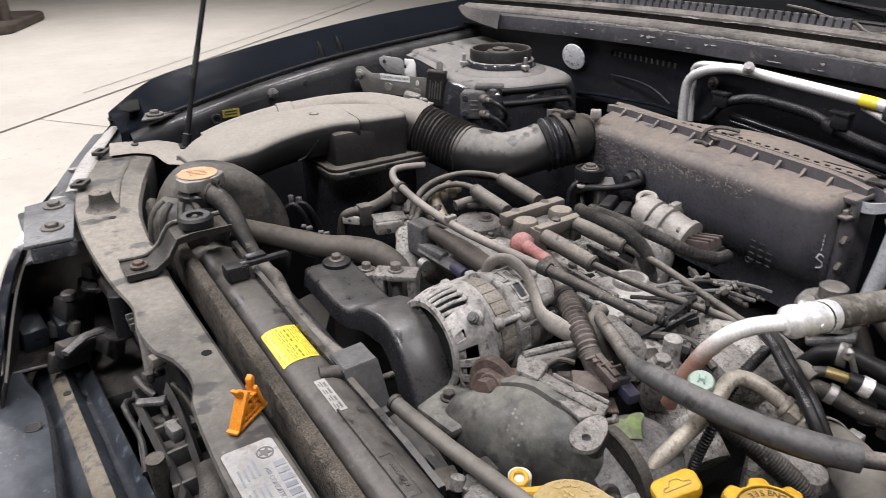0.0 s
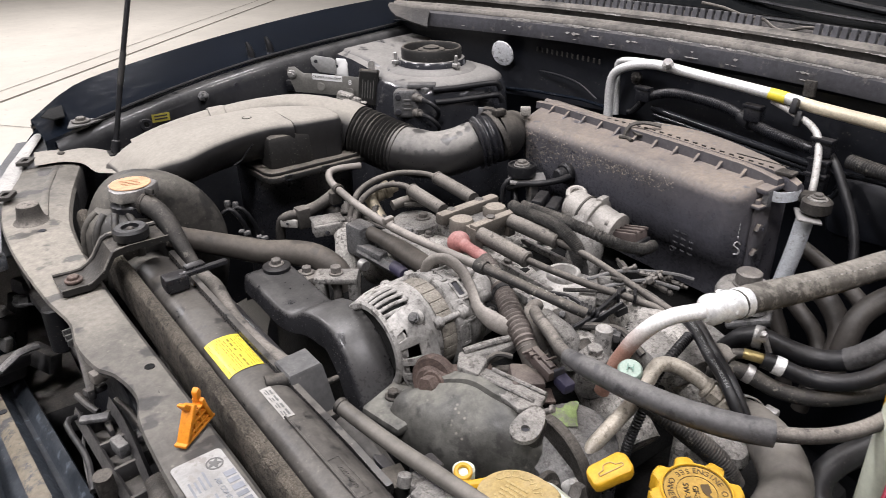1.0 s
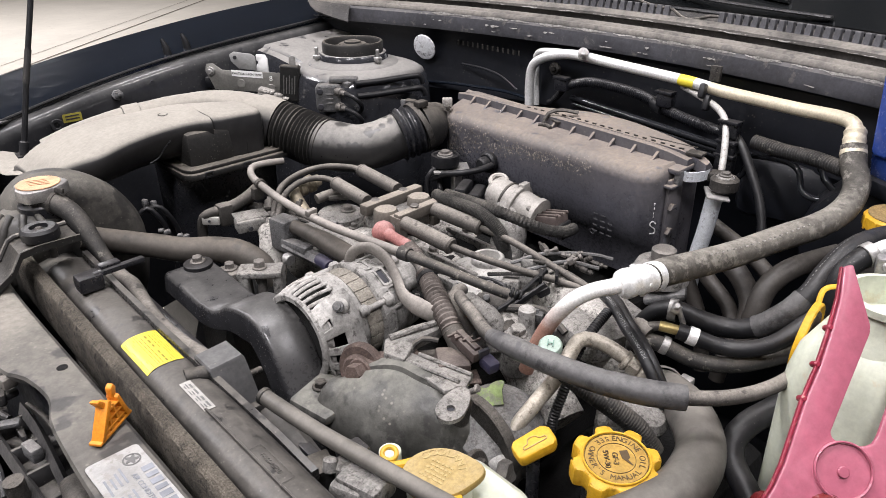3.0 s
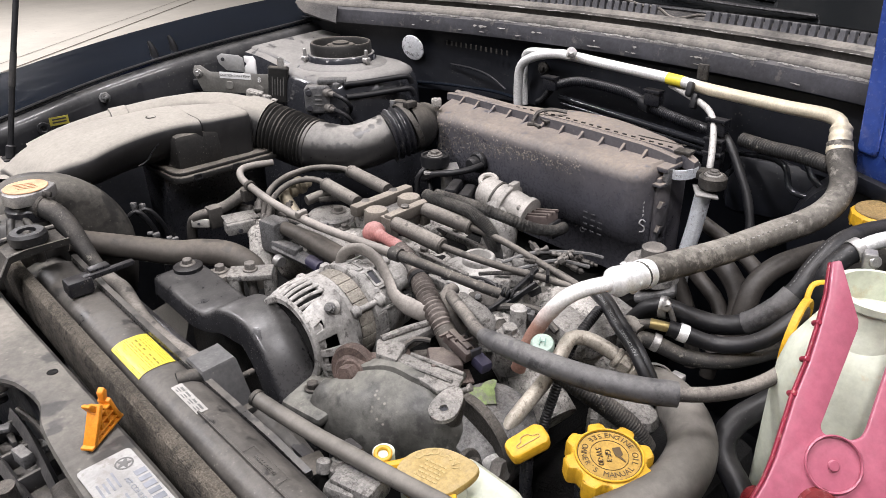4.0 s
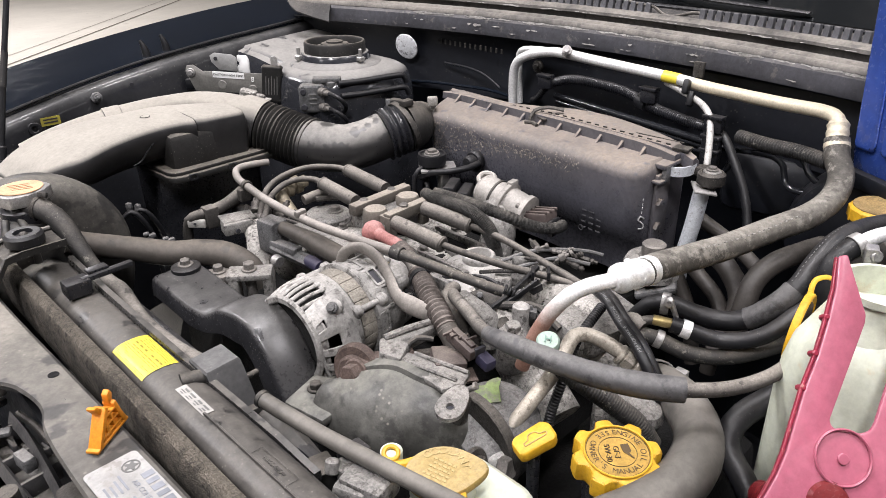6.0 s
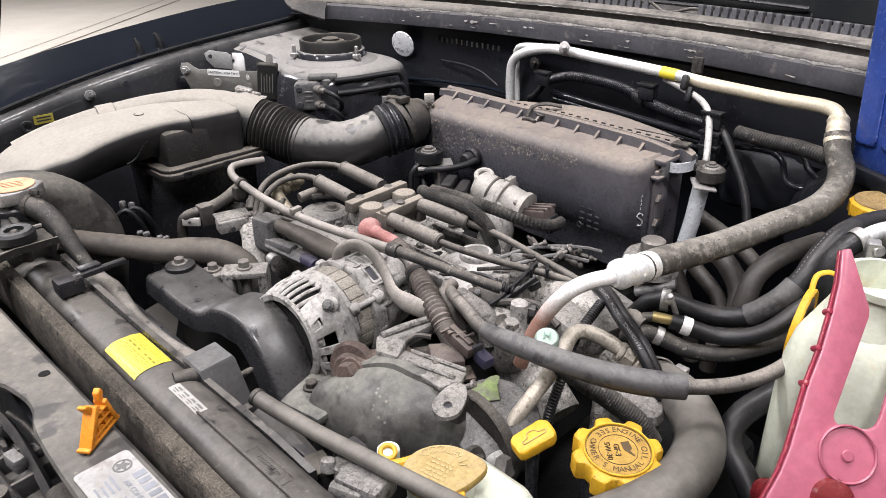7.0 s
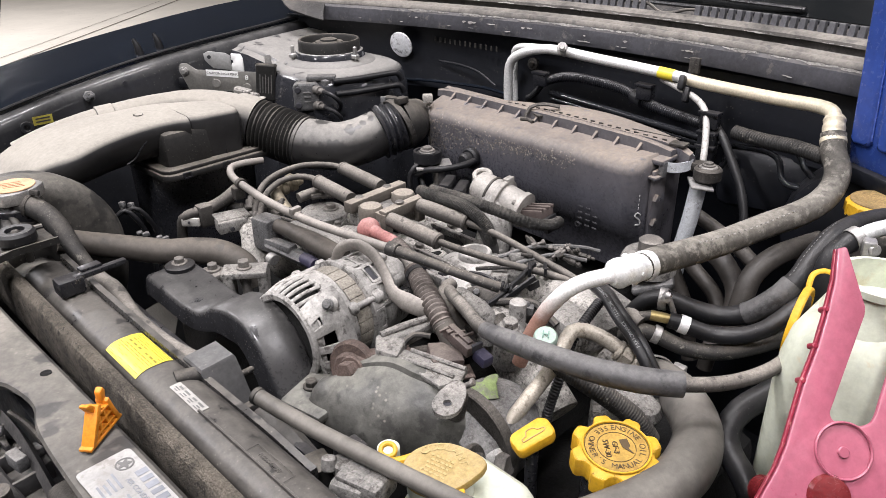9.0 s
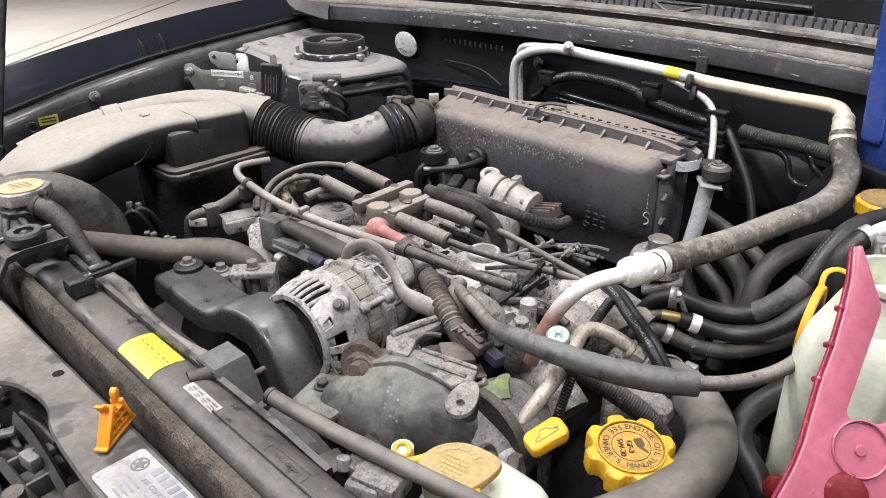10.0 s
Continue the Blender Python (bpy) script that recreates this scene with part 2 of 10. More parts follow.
PINK = material("pink_plastic", (0.325, 0.085, 0.128), 0.34, vary=0.10, scale=20, bump=0.03, sub=0.1, dust=0.08)
PINKDARK = material("crimson_plastic", (0.20, 0.016, 0.034), 0.35, vary=0.25, scale=40, bump=0.08, spots=0.2, spot_colour=(0.45, 0.20, 0.16))
PINKBOOT = material("faded_red_rubber", (0.29, 0.115, 0.105), 0.75, vary=0.25, scale=60, bump=0.12, dust=0.65, dust_colour=(0.33, 0.24, 0.225), flecks=0.3)
CREAM = material("cream_plastic", (0.50, 0.52, 0.43), 0.42, vary=0.06, scale=16, bump=0.02, spots=0.06, spot_colour=(0.5, 0.46, 0.34), sub=0.25)
BLUE = material("blue_plastic", (0.024, 0.055, 0.24), 0.22, coat=0.3, vary=0.2, scale=20, bump=0.04)
GREEN = material("green_paint_mark", (0.17, 0.25, 0.075), 0.55, vary=0.5, scale=40, bump=0.1, dust=0.4, spots=0.55, spot_colour=(0.15, 0.16, 0.12))
MINT = material("mint_plastic_cap", (0.265, 0.335, 0.285), 0.5, vary=0.06, scale=60, bump=0.03)
MINTMARK = material("moulded_mint_mark", (0.13, 0.225, 0.185), 0.5, vary=0.1, bump=0)
PURPLE = material("purple_connector", (0.03, 0.028, 0.055), 0.5, vary=0.2, scale=60, bump=0.05, dust=0.25)
BROWNCON = material("brown_connector", (0.070, 0.054, 0.050), 0.55, vary=0.3, scale=60, bump=0.12, dust=0.45)
LETTERYELLOW = material("worn_raised_yellow", (0.36, 0.275, 0.125), 0.6, vary=0.2, scale=60, bump=0.05)
TANBLOCK = material("tan_coil_block", (0.085, 0.076, 0.065), 0.75, vary=0.2, scale=45, bump=0.12, dust=0.95, dust_colour=(0.27, 0.238, 0.20), even=0.6, grit=0.7)
FOAM = material("felt_foam", (0.060, 0.052, 0.042), 0.95, vary=0.6, scale=62, bump=0.9, spots=0.35, spot_colour=(0.014, 0.0125, 0.011), dust=0.65, dust_colour=(0.185, 0.160, 0.128), grit=0.0, even=0.7, flecks=0.35)
MARK = material("moulded_plastic_mark", (0.050, 0.050, 0.054), 0.5, vary=0.2, bump=0)
PRINTOLIVE = material("faded_print", (0.23, 0.185, 0.03), 0.6, vary=0.3, bump=0)
LABELW = material("white_label", (0.60, 0.61, 0.62), 0.45, vary=0.12, scale=40, bump=0.02, spots=0.15, spot_colour=(0.40, 0.39, 0.37))
LABELY = material("yellow_label", (0.70, 0.57, 0.05), 0.35, vary=0.12, scale=40, bump=0.02, dust=0.12)
INK = material("black_ink", (0.03, 0.03, 0.035), 0.6, vary=0.1, bump=0)
INKBLUE = material("blue_ink", (0.185, 0.193, 0.215), 0.6, vary=0.25, scale=90, bump=0)
INKBROWN = material("brown_print", (0.070, 0.045, 0.019), 0.6, vary=0.1, bump=0)
HOSEPRINT = material("worn_hose_print", (0.25, 0.238, 0.215), 0.8, vary=0.4, scale=120, bump=0)
DIMINK = material("dim_hose_ink", (0.15, 0.15, 0.15), 0.7, vary=0.4, scale=120, bump=0)
FAINT = material("faint_print", (0.12, 0.118, 0.115), 0.6, vary=0.2, bump=0)
SCREEN = material("windscreen_glass", (0.006, 0.007, 0.008), 0.04, vary=0.1, bump=0, dust=0.03)
CAPMETAL = material("stained_cap_metal", (0.47, 0.285, 0.165), 0.6, metal=0.1, vary=0.3, scale=70, bump=0.06)
RUSTPRINT = material("faded_rust_print", (0.33, 0.185, 0.10), 0.7, vary=0.3, bump=0)
TOWERPLATE = material("olive_bracket", (0.215, 0.209, 0.194), 0.42, metal=0.3, vary=0.2, scale=40, bump=0.06, dust=0.3)


# ---- building helpers ----
def to_axis(axis):
    d = {"x": (1, 0, 0), "y": (0, 1, 0), "z": (0, 0, 1)}.get(axis, axis) if isinstance(axis, str) else axis
    return Vector((0, 0, 1)).rotation_difference(Vector(d).normalized()).to_matrix().to_4x4()


def box(at, size, bevel=0.002, rot=(0, 0, 0), taper=1.0):
    bm = bmesh.new()
    bmesh.ops.create_cube(bm, size=1)
    for v in bm.verts:
        k = taper if v.co.z > 0 else 1.0
        v.co = Vector((v.co.x * size[0] * k, v.co.y * size[1] * k, v.co.z * size[2]))
    if bevel:
        bmesh.ops.bevel(bm, geom=bm.edges[:], offset=min(bevel, min(size) * 0.45), segments=2, affect="EDGES", profile=0.5)
    bm.transform(pose(*at, *rot))
    return bm


def lathe(at, profile, axis="z", seg=28, closed=True):
    """A turned shape: profile rows of (radius, height) along the axis."""
    bm = bmesh.new()
    rings = []
    for r, h in profile:
        if r < 1e-5:
            rings.append([bm.verts.new((0, 0, h))])
        else:
            rings.append([bm.verts.new((r * math.cos(6.28319 * i / seg), r * math.sin(6.28319 * i / seg), h)) for i in range(seg)])
    for a, b in zip(rings, rings[1:]):
        for i in range(seg):
            q = [a[i % len(a)], a[(i + 1) % len(a)], b[(i + 1) % len(b)], b[i % len(b)]]
            q = list(dict.fromkeys(q))
            if len(q) > 2:
                bm.faces.new(q)
    if closed:
        for ring, flip in ((rings[0], True), (rings[-1], False)):
            if len(ring) > 2:
                bm.faces.new(ring[::-1] if flip else ring)
    bm.transform(Matrix.Translation(at) @ to_axis(axis))
    bmesh.ops.recalc_face_normals(bm, faces=bm.faces[:])
    return bm


def cyl(at, r, h, axis="z", seg=24, bevel=0.0015, r2=None):
    r2 = r if r2 is None else r2
    b = min(bevel, r * 0.4, r2 * 0.4, h * 0.4)
    return lathe(at, [(r - b, -h / 2), (r, -h / 2 + b), (r2, h / 2 - b), (r2 - b, h / 2)], axis, seg)


def ring(at, r_in, r_out, h, axis="z", seg=32, bevel=0.0015):
    b = bevel
    p = [(r_in, -h / 2 + b), (r_in + b, -h / 2), (r_out - b, -h / 2), (r_out, -h / 2 + b), (r_out, h / 2 - b), (r_out - b, h / 2), (r_in + b, h / 2), (r_in, h / 2 - b), (r_in, -h / 2 + b)]
    bm = lathe(at, p, axis, seg, closed=False)
    bmesh.ops.remove_doubles(bm, verts=bm.verts[:], dist=1e-6)
    return bm


def spline(points, step=0.008):
    """Catmull-Rom through the points, resampled at even steps."""
    p = [Vector(q) for q in points]
    if len(p) == 2:
        n = max(2, int((p[1] - p[0]).length / step))
        return [p[0].lerp(p[1], i / n) for i in range(n + 1)]
    p = [2 * p[0] - p[1]] + p + [2 * p[-1] - p[-2]]
    out = []
    for i in range(1, len(p) - 2):
        a, b, c, d = p[i - 1:i + 3]
        n = max(2, int((c - b).length / step))
        for k in range(n):
            t = k / n
            out.append(0.5 * ((2 * b) + (c - a) * t + (2 * a - 5 * b + 4 * c - d) * t * t + (3 * b - a - 3 * c + d) * t ** 3))
    out.append(p[-2])
    return out


def tube(points, r, seg=14, step=0.008, ripple=0.0, pitch=0.006, radii=None, flat=1.0, wobble=0.0):
    """A hose, pipe or wire along a smooth line; ripple makes bellows."""
    line = spline(points, min(step, pitch / 6) if ripple else step)
    bm = bmesh.new()
    rings, length, up = [], 0.0, None
    total = sum((b - a).length for a, b in zip(line, line[1:]))
    for i, c in enumerate(line):
        d = (line[min(i + 1, len(line) - 1)] - line[max(i - 1, 0)]).normalized()
        if up is None:
            up = d.orthogonal().normalized() if abs(d.z) > 0.95 else (Vector((0, 0, 1)) - d * d.z).normalized()
        up = (up - d * up.dot(d)).normalized()
        side = d.cross(up)
        if i:
            length += (c - line[i - 1]).length
        rr = r
        if radii:
            f = length / total * (len(radii) - 1)
            k = min(int(f), len(radii) - 2)
            s = f - k
            rr = radii[k] * (1 - s) + radii[k + 1] * s
        if ripple:
            rr += ripple * math.cos(6.28319 * length / pitch)
        if wobble:
            rr *= 1 + wobble * noise.noise(c * 40)
        rings.append([bm.verts.new(c + side * (rr * math.cos(6.28319 * j / seg)) + up * (rr * flat * math.sin(6.28319 * j / seg))) for j in range(seg)])
    for a, b in zip(rings, rings[1:]):
        for j in range(seg):
            bm.faces.new((a[j], a[(j + 1) % seg], b[(j + 1) % seg], b[j]))
    bm.faces.new(rings[0][::-1])
    bm.faces.new(rings[-1])
    bmesh.ops.recalc_face_normals(bm, faces=bm.faces[:])
    return bm


def prism(poly, depth, m=Matrix.Identity(4), bevel=0.002, segments=2):
    """A flat outline in x and y, drawn out along z by depth, and placed by m."""
    bm = bmesh.new()
    low = [bm.verts.new((x, y, 0)) for x, y in poly]
    high = [bm.verts.new((x, y, depth)) for x, y in poly]
    bm.faces.new(low[::-1])
    bm.faces.new(high)
    for i in range(len(poly)):
        j = (i + 1) % len(poly)
        bm.faces.new((low[i], low[j], high[j], high[i]))
    bmesh.ops.recalc_face_normals(bm, faces=bm.faces[:])
    if bevel:
        bmesh.ops.bevel(bm, geom=bm.edges[:], offset=bevel, segments=segments, affect="EDGES", profile=0.5)
    bm.transform(m)
    return bm


def rounded(w, h, r, n=5):
    """The outline of a rectangle with round corners, about its centre."""
    out = []
    for cx, cy, a in ((w / 2 - r, h / 2 - r, 0), (-w / 2 + r, h / 2 - r, 90), (-w / 2 + r, -h / 2 + r, 180), (w / 2 - r, -h / 2 + r, 270)):
        out += [(cx + r * math.cos(radians(a + 90 * i / n)), cy + r * math.sin(radians(a + 90 * i / n))) for i in range(n + 1)]
    return out


def frame_prism(outer, inner, depth, m=Matrix.Identity(4)):
    """A plate with one opening; both outlines have the same number of corners."""
    bm = bmesh.new()
    n = len(outer)
    lv = [[bm.verts.new((x, y, z)) for x, y in poly] for z in (0, depth) for poly in (outer, inner)]
    for i in range(n):
        j = (i + 1) % n
        bm.faces.new((lv[0][i], lv[0][j], lv[1][j], lv[1][i]))
        bm.faces.new((lv[2][i], lv[2][j], lv[3][j], lv[3][i]))
        bm.faces.new((lv[0][i], lv[0][j], lv[2][j], lv[2][i]))
        bm.faces.new((lv[1][i], lv[1][j], lv[3][j], lv[3][i]))
    bm.transform(m)
    bmesh.ops.recalc_face_normals(bm, faces=bm.faces[:])
    return bm


def loft(sections, closed=False, caps=False):
    """A skin over rows of points of equal number."""
    bm = bmesh.new()
    rows = [[bm.verts.new(p) for p in s] for s in sections]
    n = len(rows[0])
    for a, b in zip(rows, rows[1:]):
        for i in range(n if closed else n - 1):
            bm.faces.new((a[i], a[(i + 1) % n], b[(i + 1) % n], b[i]))
    if caps:
        bm.faces.new(rows[0][::-1])
        bm.faces.new(rows[-1])
    bmesh.ops.recalc_face_normals(bm, faces=bm.faces[:])
    return bm


def sheet(sections, thick=0.002):
    """An open skin given a thickness."""
    bm = loft(sections)
    bm.normal_update()
    twin = {v: bm.verts.new(v.co - v.normal * thick) for v in bm.verts[:]}
    for e in [e for e in bm.edges[:] if len(e.link_faces) == 1]:
        p, q = e.verts
        bm.faces.new((p, q, twin[q], twin[p]))
    for f in [f for f in bm.faces[:] if all(v in twin for v in f.verts)]:
        bm.faces.new([twin[v] for v in reversed(f.verts)])
    bmesh.ops.recalc_face_normals(bm, faces=bm.faces[:])
    return bm


def join(*parts):
    out = parts[0]
    for b in parts[1:]:
        m = bpy.data.meshes.new("tmp")
        b.to_mesh(m)
        b.free()
        out.from_mesh(m)
        bpy.data.meshes.remove(m)
    return out


def part(name, bm, mat, parent=None, label="", sharp=38):
    mesh = bpy.data.meshes.new(name)
    for e in bm.edges:
        if len(e.link_faces) == 2 and e.calc_face_angle(0) > radians(sharp):
            e.smooth = False
    for f in bm.faces:
        f.smooth = True
    bm.to_mesh(mesh)
    bm.free()
    mesh.materials.append(mat)
    ob = new(name, mesh)
    if parent:
        ob.parent = parent
        if parent.type == "EMPTY":
            ob.matrix_parent_inverse = Matrix.Translation(-parent.location)
    if label:
        tagged(ob, label)
    return ob


def thing(name, at, label, category, group=""):
    ob = new(name)
    ob.empty_display_size = 0.02
    ob.location = at
    return tagged(ob, label, category, group)


def solo(name, bm, mat, label, category, group="", kind=""):
    return tagged(part(name, bm, mat), label, category, group, kind)


def hex_bolt(at, r=0.006, h=0.007, axis="z", washer=1.5):
    a = Vector(at)
    d = to_axis(axis) @ Vector((0, 0, 1))
    head = cyl(a + d * (h / 2 + 0.0015), r, h, axis, 6, 0.0008)
    w = cyl(a + d * 0.0012, r * washer, 0.003, axis, 20, 0.0006)
    return join(w, head)


def bolt(at, r=0.006, h=0.007, axis="z", parent=None, washer=1.5, mat=None):
    return part("bolt", hex_bolt(at, r, h, axis, washer), mat or BOLT, parent)


def writing(body, at, size, mat, parent, turn, name="lettering", depth=0.0004, align="CENTER", squash=1.0):
    curve = bpy.data.curves.new(name, "FONT")
    curve.body, curve.size, curve.extrude, curve.align_x, curve.align_y = body, size, depth, align, "CENTER"
    tmp = new("tmp", curve)
    bpy.context.view_layer.update()
    mesh = bpy.data.meshes.new_from_object(tmp.evaluated_get(bpy.context.evaluated_depsgraph_get()))
    bpy.data.objects.remove(tmp)
    mesh.transform(Matrix.Translation(at) @ turn @ Matrix.Diagonal((squash, 1, 1, 1)))
    mesh.materials.clear()
    mesh.materials.append(mat)
    ob = new(name, mesh)
    ob.parent = parent
    if parent.type == "EMPTY":
        ob.matrix_parent_inverse = Matrix.Translation(-parent.location)
    return ob


def curved(pairs, v):
    """Straight steps between rows of (v, value)."""
    return float(np.interp(v, [p[0] for p in pairs], [p[1] for p in pairs]))


def smooth_rows(pairs, v):
    """A smooth line through rows of (v, value)."""
    xs = [p[0] for p in pairs]
    i = max(0, min(len(xs) - 2, int(np.searchsorted(xs, v)) - 1))
    f = [p[1] for p in pairs]
    sl = [(f[min(k + 1, len(f) - 1)] - f[max(k - 1, 0)]) / (xs[min(k + 1, len(f) - 1)] - xs[max(k - 1, 0)]) for k in (i, i + 1)]
    h = xs[i + 1] - xs[i]
    t = min(1, max(0, (v - xs[i]) / h))
    return (2 * t ** 3 - 3 * t ** 2 + 1) * f[i] + (t ** 3 - 2 * t ** 2 + t) * h * sl[0] + (3 * t ** 2 - 2 * t ** 3) * f[i + 1] + (t ** 3 - t ** 2) * h * sl[1]


# ---- the garage ----
def slab(name, at, size, mat, label):
    return solo(name, box(at, size, 0), mat, label, name.split("_")[0], kind="structure")


slab("floor", (0, 2, -0.1), (40, 40, 0.2), CONCRETE, "pale worn concrete workshop floor with thin joints")
slab("ceiling", (0, 2, CEILING + 0.1), (40.4, 40.4, 0.2), ROOFING, "dark sheet metal workshop roof")
slab("wall_north", (0, 22.1, 2.1), (40, 0.2, 4.196), WALLPAINT, "plain grey workshop wall")
slab("wall_south", (0, -6.1, 2.1), (40, 0.2, 4.196), WALLPAINT, "plain grey workshop wall")
slab("wall_east", (9.1, 2, 2.1), (0.2, 16, 4.196), WALLPAINT, "plain grey workshop wall")
slab("wall_west", (-9.1, 2, 2.1), (0.2, 16, 4.196), WALLPAINT, "plain grey workshop wall")

# ---- the car's body ----
car = thing("car", (0.5, 0, 0), "dark navy car with its engine bay open on the workshop floor", "car")
CREST_Y = [(-0.05, 0.775), (0.034, 0.81), (0.138, 0.829), (0.349, 0.842), (0.6, 0.85), (1.3, 0.855)]
CREST_Z = [(-0.05, 0.885), (0.034, 0.926), (0.138, 0.947), (0.349, 0.980), (0.6, 1.007), (1.3, 1.05)]
GUT_Y = [(-0.05, 0.66), (0.08, 0.668), (0.23, 0.697), (0.39, 0.705), (0.68, 0.722), (1.3, 0.73)]
GUT_Z = [(-0.05, 0.875), (0.08, 0.905), (0.23, 0.93), (0.39, 0.953), (0.68, 0.977), (1.3, 1.03)]


def fender(sign, x0, x1):
    rows = []
    for i in range(49):
        x = x0 + (x1 - x0) * i / 48
        cy, cz, gy, gz = (smooth_rows(q, x) for q in (CREST_Y, CREST_Z, GUT_Y, GUT_Z))
        s = []
        s.append((x, gy, gz - 0.016))
        s.append((x, gy + 0.004, gz - 0.016))
        s.append((x, gy + 0.006, gz))
        for k in range(1, 9):
            a = k / 8
            s.append((x, gy + 0.008 + (cy - gy - 0.008) * a, gz + 0.003 + (cz - gz - 0.003) * (0.9 * a + 0.1 * math.sin(a * 1.45) / math.sin(1.45))))
        for k in range(1, 9):
            a = k / 8
            s.append((x, cy + 0.03 * math.sin(a * 1.57), cz - 0.03 * a - 0.37 * a * a))
        rows.append([(p[0], p[1] * sign, p[2]) for p in s])
    return sheet(rows, 0.0015)


part("front_fender", fender(1, -0.045, 1.3), PAINT, car, "glossy dark navy front fender")
part("front_fender", fender(-1, 0.25, 1.3), PAINT, car, "glossy dark navy front fender")


def apron():
    rows = []
    for i in range(41):
        x = -0.03 + 0.9 * i / 40
        gy, gz = smooth_rows(GUT_Y, x), smooth_rows(GUT_Z, x)
        rows.append([(x, gy + 0.006, gz - 0.005), (x, gy - 0.006, gz - 0.008), (x, gy - 0.012, gz - 0.014), (x, gy - 0.016, gz - 0.03), (x, gy - 0.022, gz - 0.10), (x, gy - 0.026, gz - 0.22), (x, gy - 0.03, gz - 0.45)])
    return sheet(rows, 0.0015)


# thin plate on the wing; the lamp opening's shade is its colour
part("lamp_cavity", prism([(-0.0369, 0.7049), (-0.0184, 0.7496), (0.0066, 0.7634), (-0.0048, 0.684), (-0.0233, 0.6768)], 0.003, Matrix.Translation((0, 0, 0.905)), 0.001), SHADOWED, car, "dark plate standing for the shaded corner lamp opening")
part("wing_flange", prism([(-0.0116, 0.6462), (0.0033, 0.6935), (0.0364, 0.6896), (0.0737, 0.692), (0.0482, 0.667), (0.0217, 0.649)], 0.003, Matrix.Translation((0, 0, 0.895)), 0.001), STEELGREY, car, "dull steel wing flange")
part("panel_bolt", hex_bolt((0.0141, 0.667, 0.899), 0.008, 0.006, "z", 1.8), BOLT, car)
part("inner_apron", apron(), INNER, car, "satin dark painted inner wing")
# weather strip lying in the gutter
part("gutter_seal", tube([(x, smooth_rows(GUT_Y, x) + 0.001, smooth_rows(GUT_Z, x) + 0.003) for x in (0.0, 0.15, 0.3, 0.45, 0.6, 0.72)], 0.0028, 8), BLACKRUB, car)
part("left_inner_apron", box((0.45, -0.66, 0.62), (0.9, 0.012, 0.62), 0.004), INNER, car)


RUBBERDARK = material("weathered_seal", (0.035, 0.034, 0.035), 0.6, vary=0.4, scale=40, bump=0.2, dust=0.35, flecks=0.4)
CHALK = material("chalky_torn_edge", (0.27, 0.26, 0.245), 0.8, vary=0.35, scale=80, bump=0.2, spots=0.35, spot_colour=(0.10, 0.095, 0.09))


def cowl_x(y):
    return 0.845 - 0.33 * y * y


def cowl_z(y):
    return 1.003 + 0.012 * y


def across(f, y0=-0.74, y1=0.725, n=56):
    return [f(y0 + (y1 - y0) * i / n) for i in range(n + 1)]


# firewall with a pressed shoulder
part("firewall", sheet(across(lambda y: [(cowl_x(y) - 0.002, y, cowl_z(y) - 0.022), (cowl_x(y) + 0.022, y, cowl_z(y) - 0.03), (cowl_x(y) + 0.03, y, 0.96), (cowl_x(y) + 0.02, y, 0.90), (cowl_x(y) + 0.012, y, 0.86), (cowl_x(y) + 0.05, y, 0.80), (cowl_x(y) + 0.06, y, 0.35)]), 0.002), FIRE, car, "black painted bulkhead with stamped number")


def cowl_face(y):
    x, z = cowl_x(y), cowl_z(y)
    w = 0.0012 * noise.noise(Vector((y * 30, 0, 0)))
    return [(x - 0.004, y, z - 0.030), (x - 0.006 + w, y, z - 0.022), (x - 0.003, y, z - 0.004), (x + 0.004, y, z + 0.002 + w)]


def cowl_top(y):
    x, z = cowl_x(y), cowl_z(y)
    w = 0.0014 * noise.noise(Vector((y * 22, 3, 0))) + 0.0008 * noise.noise(Vector((y * 90, 7, 0)))
    v = 0.0012 * noise.noise(Vector((y * 35, 9, 0)))
    return [(x + 0.002, y, z + 0.0015), (x + 0.003, y, z + 0.0050 + w), (x + 0.007, y, z + 0.0085 + w), (x + 0.012, y, z + 0.0090), (x + 0.016, y, z + 0.0078 + v), (x + 0.021, y, z + 0.0112 + w), (x + 0.029, y, z + 0.0122), (x + 0.034, y, z + 0.0095 + v), (x + 0.038, y, z + 0.000), (x + 0.050, y, z - 0.006), (x + 0.056, y, z + 0.004),
            (x + 0.052, y, z + 0.0165 + w), (x + 0.046, y, z + 0.0185 + w), (x + 0.047, y, z + 0.0230 + v), (x + 0.054, y, z + 0.0270), (x + 0.064, y, z + 0.0285 + w), (x + 0.074, y, z + 0.0270), (x + 0.084, y, z + 0.0215), (x + 0.090, y, z + 0.010)]


part("cowl_panel", sheet(across(cowl_face, -0.74, 0.655), 0.002), material("chalky_cowl_paint", (0.050, 0.050, 0.057), 0.5, vary=0.3, scale=22, bump=0.08, dust=0.35, spots=0.2, spot_colour=(0.12, 0.115, 0.108), flecks=0.1), car, "chalky grey cowl front lip with worn edges")
part("cowl_seal", sheet(across(cowl_top, -0.74, 0.74), 0.002), material("dusty_cowl_seal", (0.070, 0.066, 0.062), 0.7, vary=0.35, scale=24, bump=0.12, dust=0.7, dust_colour=(0.215, 0.196, 0.172), spots=0.2, spot_colour=(0.030, 0.028, 0.027), flecks=0.15, grit=0.75, marks=0.3, lo=-0.2, hi=0.9), car, "dusty grey rubber cowl seal")
